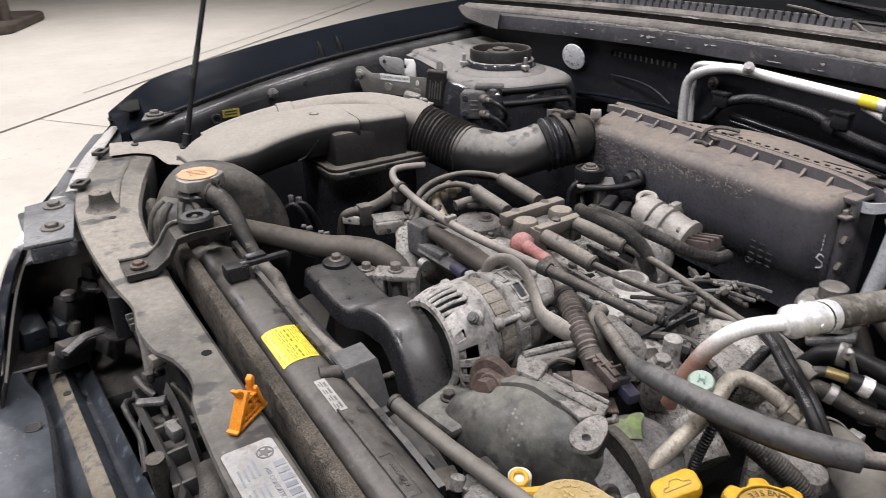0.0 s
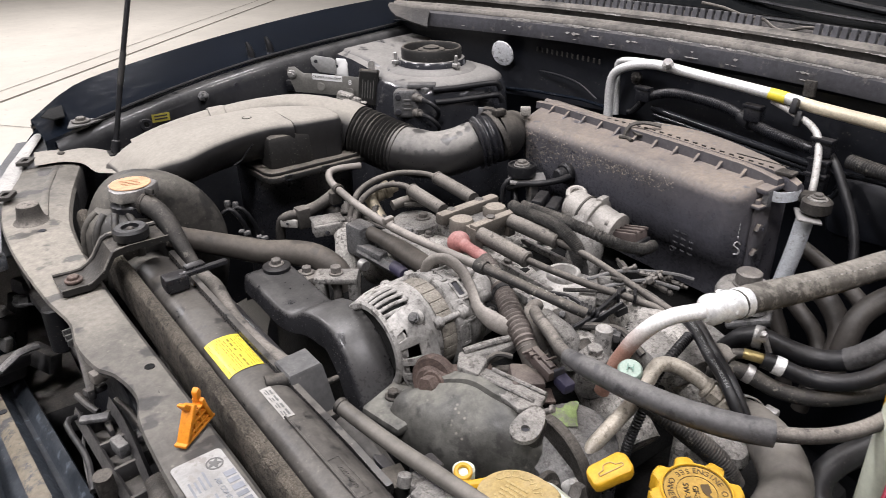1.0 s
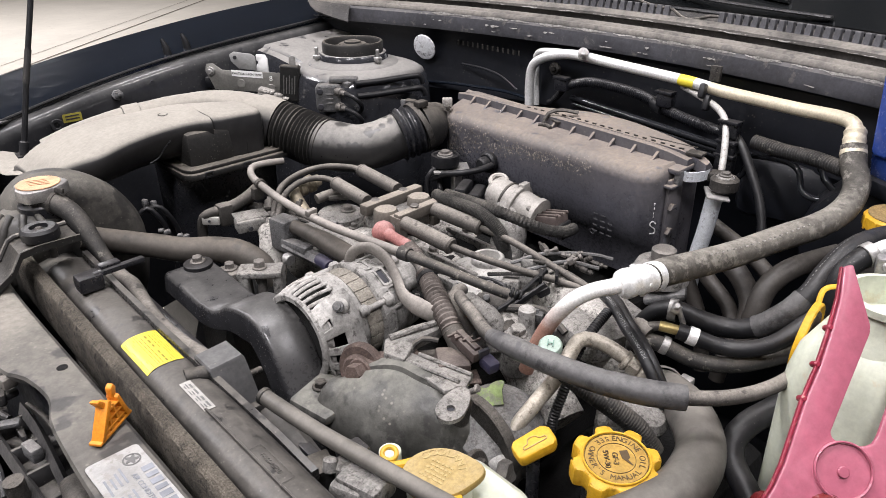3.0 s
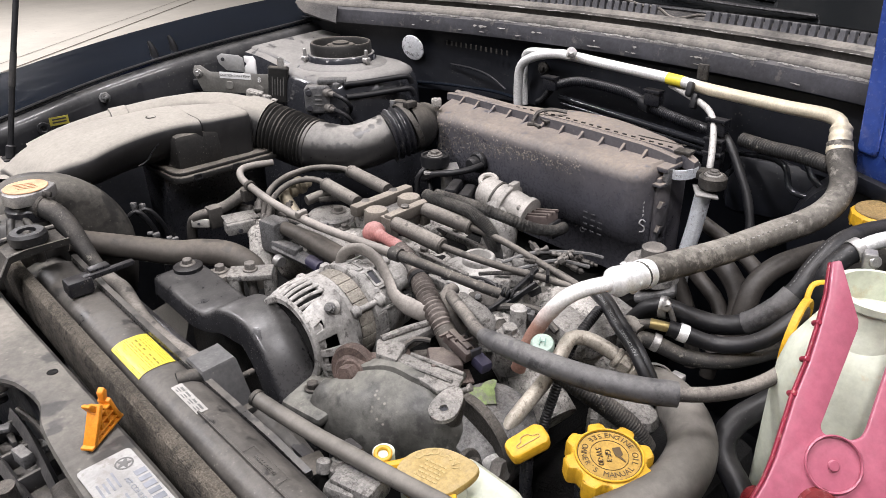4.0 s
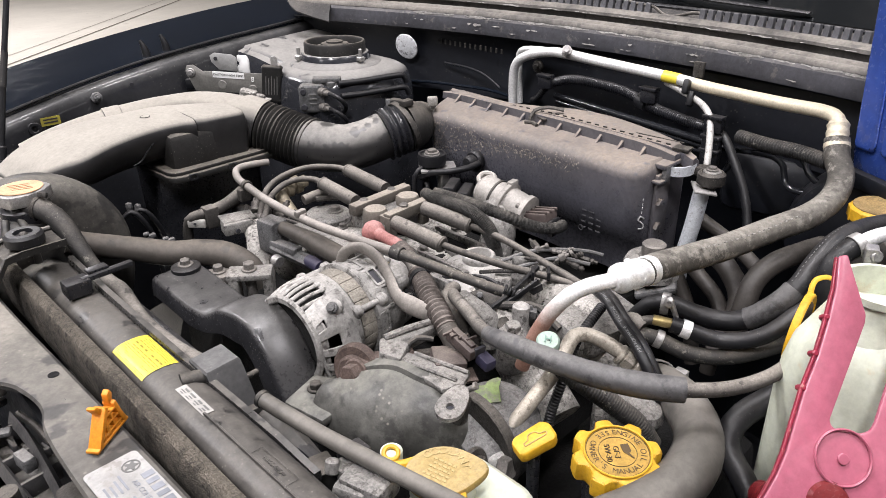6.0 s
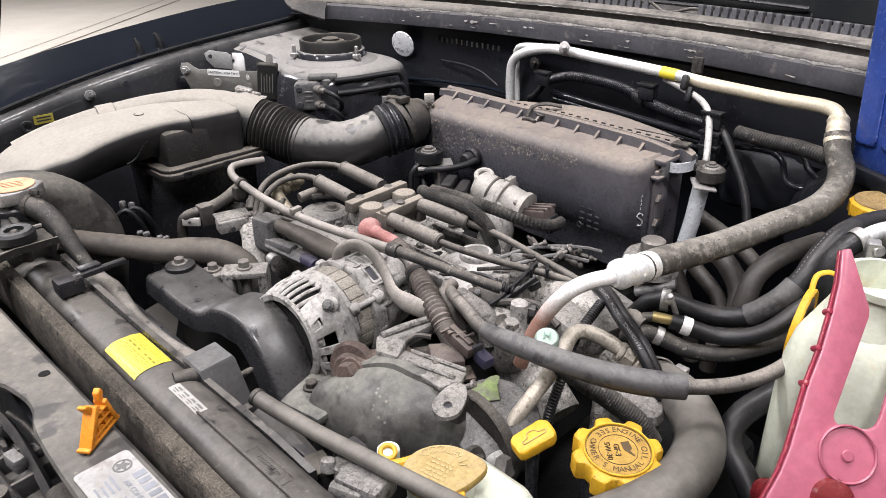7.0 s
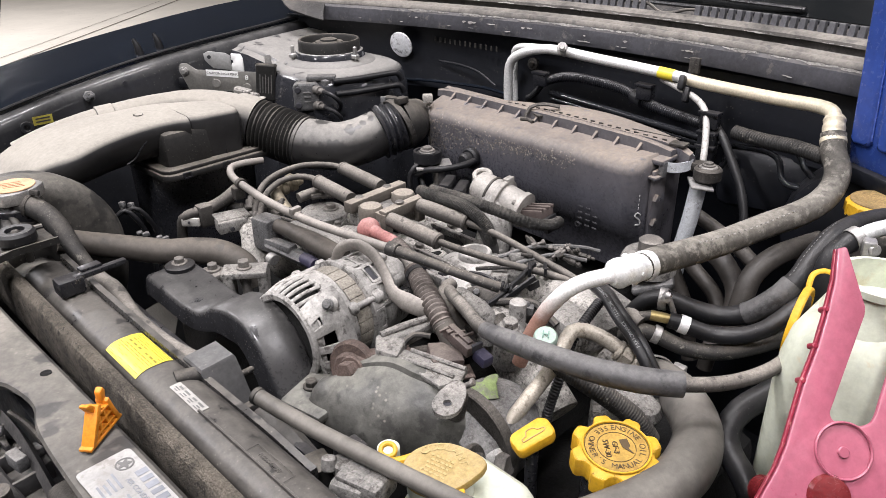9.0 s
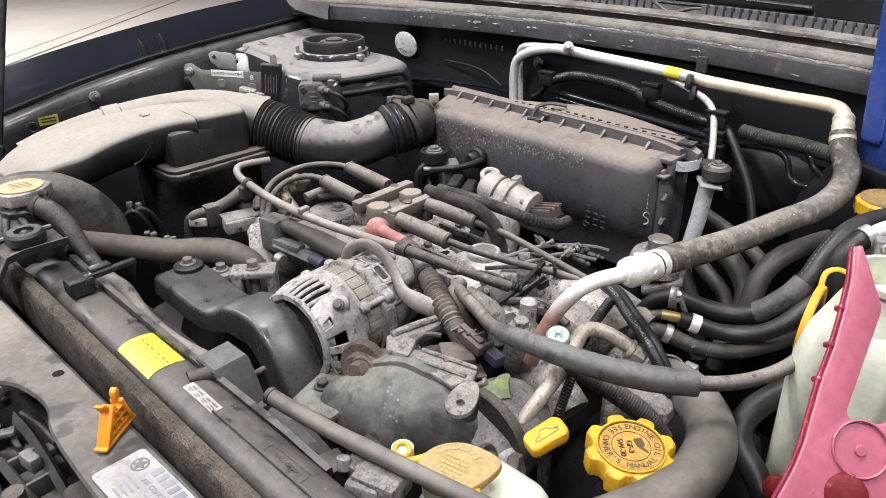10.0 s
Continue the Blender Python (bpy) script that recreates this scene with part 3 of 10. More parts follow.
# flared end of the seal
part("cowl_seal_end", sheet([[(0.704, 0.640, 1.014), (0.684, 0.676, 1.016), (0.664, 0.728, 1.020)], [(0.698, 0.634, 1.009), (0.674, 0.668, 1.012), (0.655, 0.718, 1.016)], [(0.690, 0.628, 0.999), (0.668, 0.652, 1.004), (0.648, 0.700, 1.011)], [(0.684, 0.622, 0.984), (0.662, 0.640, 0.993), (0.644, 0.676, 1.004)]], 0.004), RUBBERDARK, car, "flared rubber end of the cowl seal")
# torn pale edges along the cowl
for k, (dx, dz, y0, y1, tall, dens) in enumerate(((-0.0005, 0.0008, -0.62, 0.60, 0.0034, 0.42), (-0.0062, -0.0215, -0.55, 0.60, 0.0026, -0.12), (0.0452, 0.0200, -0.60, 0.40, 0.0022, 0.12), (-0.0052, -0.0120, -0.1, 0.5, 0.0080, -0.20))):
    run, seq = [], []
    for i in range(1200):
        v = y0 + (y1 - y0) * i / 1199
        h = tall * (dens + 1.1 * noise.noise(Vector((v * 26, k * 7.0, 2))) + 0.5 * noise.noise(Vector((v * 130, k * 5.0, 5))))
        if h > 0.0002:
            top = cowl_z(v) + dz + 0.0016 * noise.noise(Vector((v * 60, k, 0)))
            run.append([(cowl_x(v) + dx - 0.0016, v, top + h * 0.5), (cowl_x(v) + dx - 0.0022, v, top - h)])
        else:
            if len(run) > 5:
                seq.append(run)
            run = []
    for run in seq:
        part("worn_edge", sheet(run, 0.0005), CHALK, car)
SLATGREY = material("grey_grille_plastic", (0.085, 0.085, 0.092), 0.42, vary=0.25, scale=40, bump=0.08, dust=0.4, by_object=0.2)
grille = part("cowl_grille", sheet(across(lambda y: [(cowl_x(y) + 0.088, y, cowl_z(y) + 0.000), (cowl_x(y) + 0.098, y, cowl_z(y) + 0.008), (cowl_x(y) + 0.13, y, cowl_z(y) + 0.022), (cowl_x(y) + 0.155, y, cowl_z(y) + 0.036)]), 0.002), RUBBERDARK, car, "black slatted plastic grille below the windscreen")
rib = box((0, 0, 0), (0.010, 0.0106, 0.024), 0.0016, (0, 0, 0), 0.86)
rib_mesh = bpy.data.meshes.new("grille_slat")
rib.to_mesh(rib_mesh)
rib.free()
rib_mesh.materials.append(SLATGREY)
for i in range(92):
    y = -0.66 + 1.3 * i / 91
    if -0.045 < y < 0.05:
        continue
    slat = new("grille_slat", rib_mesh)
    slat.parent = grille
    slat.matrix_local = pose(cowl_x(y) + 0.098, y, cowl_z(y) + 0.0270, 0, 8, math.degrees(math.atan(0.66 * y)))
part("grille_ridge", tube([(cowl_x(y) + 0.108, y, cowl_z(y) + 0.0345) for y in [-0.66 + 0.05 * i for i in range(27)]], 0.0035, 8, 0.02), PLASTIC, car)
part("trim_lip", tube([(cowl_x(y) + 0.100, y, cowl_z(y) + h) for y, h in ((0.16, 0.048), (0.12, 0.044), (0.085, 0.036), (0.06, 0.034), (0.045, 0.033), (0.03, 0.024), (0.015, 0.0205), (-0.005, 0.024), (-0.025, 0.030), (-0.05, 0.031))], 0.0026, 8), RUBBERTAN, car, "bent grey lip between the grille halves")
# windscreen and its wiper
screen = part("windscreen", sheet([[(cowl_x(y * 1.0) + 0.142 + 0.62 * k / 6 - 0.10 * y * y * k / 6, y * (1 - 0.14 * k / 6), cowl_z(y) + 0.034 + 0.46 * k / 6) for k in range(7)] for y in [-0.74 + 1.48 * i / 30 for i in range(31)]], 0.005), SCREEN, car, "dark reflective windscreen glass")
part("wiper_arm", tube([(0.975, -0.20, 1.045), (0.985, 0.0, 1.052), (1.02, 0.25, 1.066), (1.03, 0.36, 1.075)], 0.006, 8, flat=0.5), PLASTIC, car)
part("wiper_blade", tube([(1.005, -0.12, 1.060), (1.035, 0.12, 1.075), (1.02, 0.46, 1.072)], 0.005, 8), BLACKRUB, car)
for k in range(7):
    y0 = random.uniform(-0.35, 0.25)
    h0 = random.uniform(0.0, 0.10)
    pts = []
    for i in range(7):
        y = y0 - 0.012 * i * random.uniform(0.4, 1.2)
        f = (h0 + 0.018 * i) / 0.46
        pts.append((cowl_x(y) + 0.1385 + 0.62 * f, y, cowl_z(y) + 0.0375 + 0.46 * f))
    part("glass_crack", tube(pts, 0.0007, 5, 0.004), LABELW, screen)
part("roof", sheet([[(1.55 + 0.1 * k, y, 1.46 + 0.012 * k) for k in range(8)] for y in (-0.62, -0.3, 0, 0.3, 0.62)], 0.003), PAINT, car)

# ---- right strut tower ----
SX, SY, SZ = 0.616, 0.515, 0.946


def tower():
    rows = []
    for r, z in ((0.030, 0.930), (0.062, 0.930), (0.098, 0.929), (0.116, 0.926), (0.126, 0.920), (0.132, 0.910), (0.136, 0.89), (0.140, 0.84), (0.144, 0.78), (0.150, 0.70), (0.155, 0.5)):
        row = []
        for i in range(49):
            a = 6.28319 * i / 48
            k = (abs(math.cos(a)) ** 3.2 + abs(math.sin(a)) ** 3.2) ** (-1 / 3.2)
            cut = 0.062 * max(0.0, -math.cos(a)) * max(0.0, math.sin(a)) * min(1.0, r / 0.12)
            row.append((SX + r * k * 0.88 * math.cos(a) + cut, SY + 0.008 + r * k * 1.05 * math.sin(a), z))
        rows.append(row)
    return loft(rows)


strut_tower = part("strut_tower", tower(), TOWER, car, "dusty dark painted suspension tower")
CREASE = [(0.735, 0.512), (0.712, 0.525), (0.66, 0.541), (0.60, 0.548), (0.55, 0.540)]
SHELF_END = {0.735: 0.75, 0.712: 0.745, 0.66: 0.72, 0.60: 0.66, 0.55: 0.62}
part("tower_shelf", sheet([[(c + (SHELF_END[y] - c) * f, y, 0.944 + 0.20 * (y - 0.66) + 0.05 * (c + (SHELF_END[y] - c) * f - 0.62) - 0.004 * (f == 0)) for f in (0, 0.03, 0.1, 0.3, 0.6, 1.0)] for y, c in CREASE], 0.002), TOWER, car)
part("tower_side", sheet([[(c + 0.003 - 0.010 * (1 - 0.4 ** k) - 0.012 * k, y, 0.9405 + 0.20 * (y - 0.66) + 0.05 * (c - 0.62) - (0, 0.004, 0.05, 0.2, 0.4)[k]) for y, c in CREASE + [(0.50, 0.526)]] for k in range(5)], 0.002), TOWER, car)
part("mount_plate", lathe((SX, SY, 0.929), [(0.086, 0.0), (0.080, 0.004), (0.070, 0.006), (0.066, 0.009), (0.064, 0.018), (0.062, 0.020), (0.040, 0.020)], "z", 48), TOWER, strut_tower)
part("mount_ring", lathe((SX, SY, 0.946), [(0.050, -0.004), (0.0575, -0.004), (0.0575, 0.020), (0.0560, 0.023), (0.0525, 0.023), (0.0510, 0.020), (0.0510, 0.004)], "z", 44, closed=False), DUSTY, strut_tower, "black rubber ring of the strut mount")
part("mount_cup", lathe((SX, SY, 0.946), [(0.0515, 0.006), (0.047, 0.010), (0.034, 0.011), (0.032, 0.014), (0.026, 0.0145), (0.0255, 0.018), (0.016, 0.019), (0.0155, 0.022), (0.009, 0.024), (0, 0.024)], "z", 40), DUSTY, strut_tower)
for a in (35, 155, 275):
    part("stud", join(cyl((SX + 0.069 * math.cos(radians(a)), SY + 0.069 * math.sin(radians(a)), 0.948), 0.0035, 0.026, "z", 10), cyl((SX + 0.069 * math.cos(radians(a)), SY + 0.069 * math.sin(radians(a)), 0.943), 0.0085, 0.008, "z", 6)), STEEL, strut_tower)

# ---- core support across the nose ----
OUT = [(-0.46, -0.120), (-0.20, -0.124), (-0.119, -0.1236), (-0.074, -0.1206), (-0.042, -0.1131), (0.005, -0.1202), (0.024, -0.1305), (0.0756, -0.1368), (0.124, -0.1325), (0.19, -0.1417), (0.3165, -0.1505), (0.40, -0.1514), (0.47, -0.146), (0.56, -0.125), (0.63, -0.09)]
INN = [(-0.46, -0.069), (-0.22, -0.069), (0.0, -0.075), (0.2, -0.079), (0.39, -0.071), (0.5, -0.045), (0.6, -0.01), (0.63, 0.0)]


def core_panel():
    rows = []
    for i in range(121):
        y = -0.46 + 1.09 * i / 120
        o, n_ = smooth_rows(OUT, y), smooth_rows(INN, y)
        z = 0.835 + 0.012 * max(0, (y - 0.4) / 0.2)
        rows.append([(o + 0.005, y, z - (0.035 if y > 0.3 else 0.011)), (o + 0.0006, y, z - 0.003), (o + 0.0025, y, z - 0.0003), (o + 0.02, y, z + 0.0008), ((o + n_) / 2, y, z + 0.001), (n_ - 0.012, y, z + 0.0006), (n_ - 0.004, y, z - 0.001), (n_, y, z - 0.006), (n_ - 0.001, y, z - 0.05)])
    return sheet(rows, 0.002)


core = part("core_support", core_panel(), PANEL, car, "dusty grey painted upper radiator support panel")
part("slot", cyl((-0.089, -0.006, 0.8358), 0.0048, 0.0008, "z", 18, 0), SHADOWED, core)
part("slot", join(box((-0.0938, 0.5402, 0.8415), (0.019, 0.014, 0.0016), 0, (0, 0, 12))), INK, core)
part("rubber_stop", lathe((-0.1134, 0.434, 0.8365), [(0.024, 0), (0.021, 0.002), (0.0175, 0.006), (0.0155, 0.014), (0.014, 0.024), (0.012, 0.0255), (0, 0.0255)], "z", 28), RUBBERTAN, core)
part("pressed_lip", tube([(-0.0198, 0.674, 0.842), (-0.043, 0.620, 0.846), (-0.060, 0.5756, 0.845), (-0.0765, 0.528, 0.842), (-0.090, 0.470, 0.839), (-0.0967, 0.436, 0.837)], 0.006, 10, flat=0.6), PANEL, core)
part("panel_hole", cyl((-0.1080, 0.392, 0.8362), 0.0050, 0.001, "z", 14, 0), INK, core)
part("core_lower", box((-0.095, 0.08, 0.66), (0.03, 1.0, 0.27), 0.004), FIRE, car)

# ---- radiator ----
radiator = thing("radiator", (-0.01, 0, 0.35), "car radiator with a dusty black plastic top tank and felt strip", "radiator")


def tank():
    rows = []
    for i in range(41):
        y = -0.40 + 0.62 * i / 40
        sec = []
        for k in range(13):
            a = math.pi * (1 - k / 12)
            sec.append((-0.0155 + 0.0275 * math.copysign(abs(math.cos(a)) ** 0.75, math.cos(a)), y, 0.806 + 0.032 * abs(math.sin(a)) ** 0.75 - 0.004 * (k / 12)))
        rows.append([(-0.043, y, 0.77)] + sec + [(0.012, y, 0.77)])
    return loft(rows, closed=True, caps=True)


tank_ob = part("top_tank", tank(), TANK, radiator, "dusty black plastic radiator top tank")
part("radiator_core", box((-0.006, -0.04, 0.56), (0.03, 0.70, 0.42), 0.002), DARKMETAL, radiator)
part("felt_strip", sheet([[(-0.060, y, 0.79), (-0.061, y, 0.832 + 0.001 * noise.noise(Vector((0, y * 90, 0)))), (-0.058, y, 0.840), (-0.052, y, 0.8435 + 0.0015 * noise.noise(Vector((5, y * 110, 0)))), (-0.046, y, 0.841), (-0.043, y, 0.832), (-0.042, y, 0.80)] for y in [-0.40 + 0.82 * i / 160 for i in range(161)]], 0.001), FOAM, radiator, "brown felt sealing strip")

# radiator neck, cap and the rounded shroud behind it
part("filler_neck", lathe((-0.010, 0.291, 0.83), [(0.024, 0), (0.024, 0.035), (0.028, 0.045), (0.028, 0.055), (0.024, 0.058), (0.022, 0.064)], "z", 28), PLASTIC, radiator)
cap = part("radiator_cap", prism([((0.0285 + 0.0035 * math.cos(3 * a + 0.6) ** 3) * math.cos(a), (0.0285 + 0.0035 * math.cos(3 * a + 0.6) ** 3) * math.sin(a)) for a in [6.28319 * i / 60 for i in range(60)]], 0.015, Matrix.Translation((-0.010, 0.291, 0.893)), 0.0025), STEEL, radiator, "metal radiator cap with a faded orange top")
part("cap_face", cyl((-0.010, 0.291, 0.9090), 0.0245, 0.0014, "z", 32, 0.0006), CAPMETAL, cap, "faded orange warning disc")
for k in range(4):
    part("lettering", box((-0.010, 0.282 + 0.006 * k, 0.9100), (0.022, 0.0009, 0.0004), 0, (0, 0, -20)), RUSTPRINT, cap)


def shroud():
    """A round housing standing on its edge, its rim soft and its flat face turned to the engine."""
    rows = []
    for y, r in ((0.296, 0.03), (0.296, 0.088), (0.298, 0.098), (0.304, 0.106), (0.314, 0.111), (0.330, 0.112), (0.352, 0.110), (0.366, 0.100), (0.368, 0.03)):
        row = []
        for i in range(48):
            c, d = math.cos(6.28319 * i / 48), math.sin(6.28319 * i / 48)
            row.append((-0.002 + r * c * (1.0 if c > 0 else 0.60), y, 0.797 + r * d * (1.0 if d > 0 else 1.5)))
        rows.append(row)
    return loft(rows, closed=True, caps=True)


part("end_shroud", shroud(), SHROUD, radiator, "dusty rounded black shroud beside the radiator cap")
part("shroud_shoulder", join(lathe((-0.026, 0.300, 0.78), [(0.050, 0), (0.050, 0.062), (0.047, 0.078), (0.040, 0.090), (0.030, 0.098), (0, 0.100)], "z", 32), box((-0.02, 0.255, 0.80), (0.05, 0.07, 0.06), 0.015)), SHROUD, radiator)
for a in (185, 215, 245, 275):
    c, d = math.cos(radians(a)), math.sin(radians(a))
    part("shroud_rib", tube([(-0.026 + r * c, 0.300 + r * d, z) for r, z in ((0.050, 0.80), (0.050, 0.84), (0.046, 0.860), (0.038, 0.872), (0.028, 0.879))], 0.0045, 10), SHROUD, radiator)

# mounting bracket with its rubber bush
bracket = thing("radiator_bracket", (-0.10, 0.225, 0.837), "dusty pressed steel radiator bracket with a rubber bush", "bracket")
part("bracket_plate", join(
    sheet([[(-0.125, y, 0.8405), (-0.095, y, 0.8405), (-0.078, y, 0.852), (-0.066, y, 0.870), (-0.05, y, 0.873), (-0.005, y, 0.873)] for y in (0.180, 0.185, 0.20, 0.225, 0.232)], 0.0025),
    sheet([[(-0.125, y, z), (-0.095, y, z), (-0.078, y, z + 0.0115), (-0.066, y, z + 0.03), (-0.05, y, z + 0.033), (-0.005, y, z + 0.033)] for y, z in ((0.179, 0.846), (0.179, 0.8385))], 0.0025)), DUSTY, bracket)
for y in (0.1805, 0.2315):
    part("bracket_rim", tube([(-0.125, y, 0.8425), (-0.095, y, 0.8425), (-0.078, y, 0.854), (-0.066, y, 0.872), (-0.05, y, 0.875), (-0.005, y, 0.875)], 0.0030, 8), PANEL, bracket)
part("rubber_bush", lathe((-0.038, 0.205, 0.874), [(0.017, 0), (0.020, 0.003), (0.020, 0.012), (0.017, 0.015), (0.010, 0.015), (0.009, 0.011), (0, 0.011)], "z", 28), BLACKRUB, bracket, "black rubber bush")
bolt((-0.108, 0.205, 0.842), 0.0065, 0.005, "z", bracket, mat=RUST)
part("bush_pin", cyl((-0.038, 0.205, 0.8865), 0.0045, 0.004, "z", 12), DARKMETAL, bracket)

# clip and flat stay along the tank
stay_clip = thing("tank_clip", (-0.006, 0.122, 0.838), "black plastic hose clip on the radiator tank", "clip")
part("clip_body", box((-0.020, 0.124, 0.846), (0.026, 0.022, 0.018), 0.003), PLASTIC, stay_clip)
part("clip_arm", box((0.012, 0.122, 0.853), (0.056, 0.008, 0.006), 0.0015, (0, 0, 4)), PLASTIC, stay_clip)
part("clip_tip", box((0.004, 0.128, 0.857), (0.022, 0.012, 0.004), 0.001, (0, 0, 4)), PLASTIC, stay_clip)
solo("tank_seam_bar", loft([[(x - 0.0035, y, z), (x - 0.003, y, z + 0.0025), (x + 0.003, y, z + 0.0025), (x + 0.0035, y, z), (x + 0.0035, y, z - 0.008), (x - 0.0035, y, z - 0.008)] for x, y, z in ((0.004, 0.215, 0.839), (0.003, 0.12, 0.838), (0.003, 0.0, 0.837), (0.006, -0.10, 0.833), (0.0145, -0.20, 0.820), (0.0195, -0.245, 0.808))], closed=True, caps=True), TANK, "narrow grey strip along the radiator tank", "strip")

# hose from the neck down behind the tank, and the long return tube
hose = thing("overflow_hose", (0.028, 0.148, 0.80), "dusty black rubber overflow hose behind the radiator", "hose")
part("hose_run", tube([(-0.010, 0.276, 0.891), (-0.002, 0.266, 0.888), (0.007, 0.252, 0.880), (0.0125, 0.2367, 0.8677), (0.0160, 0.222, 0.8513), (0.0200, 0.2037, 0.8307), (0.0255, 0.186, 0.813)], 0.011, 18, radii=[0.0120, 0.0122, 0.0118, 0.0108, 0.0098, 0.0092, 0.0090], wobble=0.03), RUBBER, hose)
part("hose_tail", tube([(0.0235, 0.192, 0.818), (0.028, 0.165, 0.813), (0.028, 0.140, 0.814), (0.0225, 0.080, 0.806), (0.0225, 0.013, 0.805), (0.027, -0.04, 0.808), (0.028, -0.10, 0.822)], 0.0090, 16, wobble=0.04), RUBBERTAN, hose, "dusty tan lower length of the hose")
part("wire_clamp", join(ring((-0.003, 0.268, 0.888), 0.0122, 0.0138, 0.005, (0.6, -0.8, -0.2), 24, 0.0005), box((0.004, 0.262, 0.904), (0.004, 0.012, 0.006), 0.001, (0, 20, 30)), box((0.010, 0.268, 0.872), (0.004, 0.004, 0.016), 0.001, (0, 20, 30))), DARKMETAL, hose)
ltube = thing("long_tube", (0.024, -0.125, 0.80), "long dusty grey rubber tube beside the radiator", "hose")
part("tube_run", tube([(0.0300, -0.150, 0.8235), (0.0335, -0.172, 0.8218), (0.042, -0.219, 0.819), (0.054, -0.28, 0.818), (0.066, -0.337, 0.817), (0.080, -0.39, 0.814)], 0.0070, 16, wobble=0.03), SMOOTHHOSE, ltube)
part("tube_end", ring((0.0302, -0.151, 0.8234), 0.0045, 0.0078, 0.006, (0.2, -1, -0.1), 24, 0.0012), DUSTY, ltube, "thick rolled end of the tube")
HOOKGREY = material("dusty_bracket_plastic", (0.040, 0.040, 0.042), 0.40, vary=0.35, scale=24, bump=0.06, dust=0.7, dust_colour=(0.17, 0.166, 0.160), even=0.4, grit=0.7, flecks=0.4, lo=0.0)
hook = thing("fan_bracket", (0.025, -0.11, 0.79), "grey plastic hook bracket holding the tubes", "bracket")
part("hook_body", loft([[(cx + sx * w, cy + sy * d, z + dz * sx) for sx, sy in ((-1, -1), (1, -1), (1, 1), (-1, 1))] for cx, cy, z, w, d, dz in ((0.0195, -0.0930, 0.8425, 0.0150, 0.0150, 0.001), (0.0195, -0.0930, 0.8405, 0.0165, 0.0165, 0.001), (0.0215, -0.0990, 0.824, 0.0165, 0.0160, 0), (0.0250, -0.1090, 0.798, 0.0150, 0.0150, 0), (0.0270, -0.1150, 0.776, 0.0140, 0.0140, 0))], closed=True, caps=True), HOOKGREY, hook, sharp=30)
part("hook_ledge", box((0.0245, -0.1255, 0.793), (0.026, 0.006, 0.004), 0.001, (0, 0, -8)), DUSTY, hook)
part("hook_arm", tube([(-0.014, -0.094, 0.8340), (0.002, -0.098, 0.8325), (0.022, -0.104, 0.828)], 0.0078, 18), DUSTY, hook)
part("hook_peg", cyl((0.043, -0.106, 0.818), 0.003, 0.02, "x", 10), DUSTY, hook)
part("hook_leg", box((0.034, -0.122, 0.775), (0.018, 0.018, 0.05), 0.003), DUSTY, hook)
# fan shroud edge between tank and engine
shroud_ob = thing("fan_shroud", (0.05, -0.1, 0.5), "black plastic radiator fan shroud", "fan shroud")
part("shroud_plate", box((0.042, -0.06, 0.64), (0.012, 0.62, 0.30), 0.004), PLASTIC, shroud_ob)
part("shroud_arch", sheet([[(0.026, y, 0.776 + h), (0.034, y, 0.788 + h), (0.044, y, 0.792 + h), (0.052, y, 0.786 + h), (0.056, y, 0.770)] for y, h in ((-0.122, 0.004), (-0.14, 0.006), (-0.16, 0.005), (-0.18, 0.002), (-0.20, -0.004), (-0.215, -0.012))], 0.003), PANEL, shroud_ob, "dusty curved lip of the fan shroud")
part("shroud_box", box((0.033, -0.228, 0.786), (0.024, 0.026, 0.026), 0.002, (0, 0, -12)), DUSTY, shroud_ob)
part("shroud_lug", join(cyl((0.046, -0.250, 0.800), 0.011, 0.016, "z", 18, 0.003), box((0.040, -0.268, 0.796), (0.034, 0.03, 0.018), 0.005, (0, 6, 20)), cyl((0.034, -0.244, 0.806), 0.006, 0.012, (0.3, 0.2, 1), 12)), CASTDIRT, shroud_ob)
part("motor_clip", box((0.062, -0.235, 0.792), (0.024, 0.02, 0.02), 0.003), PLASTIC, shroud_ob)
part("motor_clip", box((0.046, -0.275, 0.800), (0.03, 0.04, 0.02), 0.004, (0, 0, 15)), CASTDIRT, shroud_ob)

LABELGREY = material("soiled_white_label", (0.33, 0.32, 0.30), 0.5, vary=0.2, scale=60, bump=0.03, spots=0.42, spot_colour=(0.25, 0.24, 0.22))
# printed stickers
sticker = thing("yellow_sticker", (-0.026, -0.032, 0.838), "yellow warning sticker with fine black print on the radiator tank", "sticker")


def tank_patch(y0, y1, a0, a1, lift=0.0006):
    rows = []
    for i in range(5):
        y = y0 + (y1 - y0) * i / 4
        rows.append([(-0.0155 + (0.0275 + lift) * math.copysign(abs(math.cos(a)) ** 0.75, math.cos(a)), y, 0.806 + (0.032 + lift) * abs(math.sin(a)) ** 0.75 - 0.004 * (1 - a / math.pi)) for a in [radians(a1 + (a0 - a1) * k / 8) for k in range(9)]])
    return sheet(rows, 0.0002)


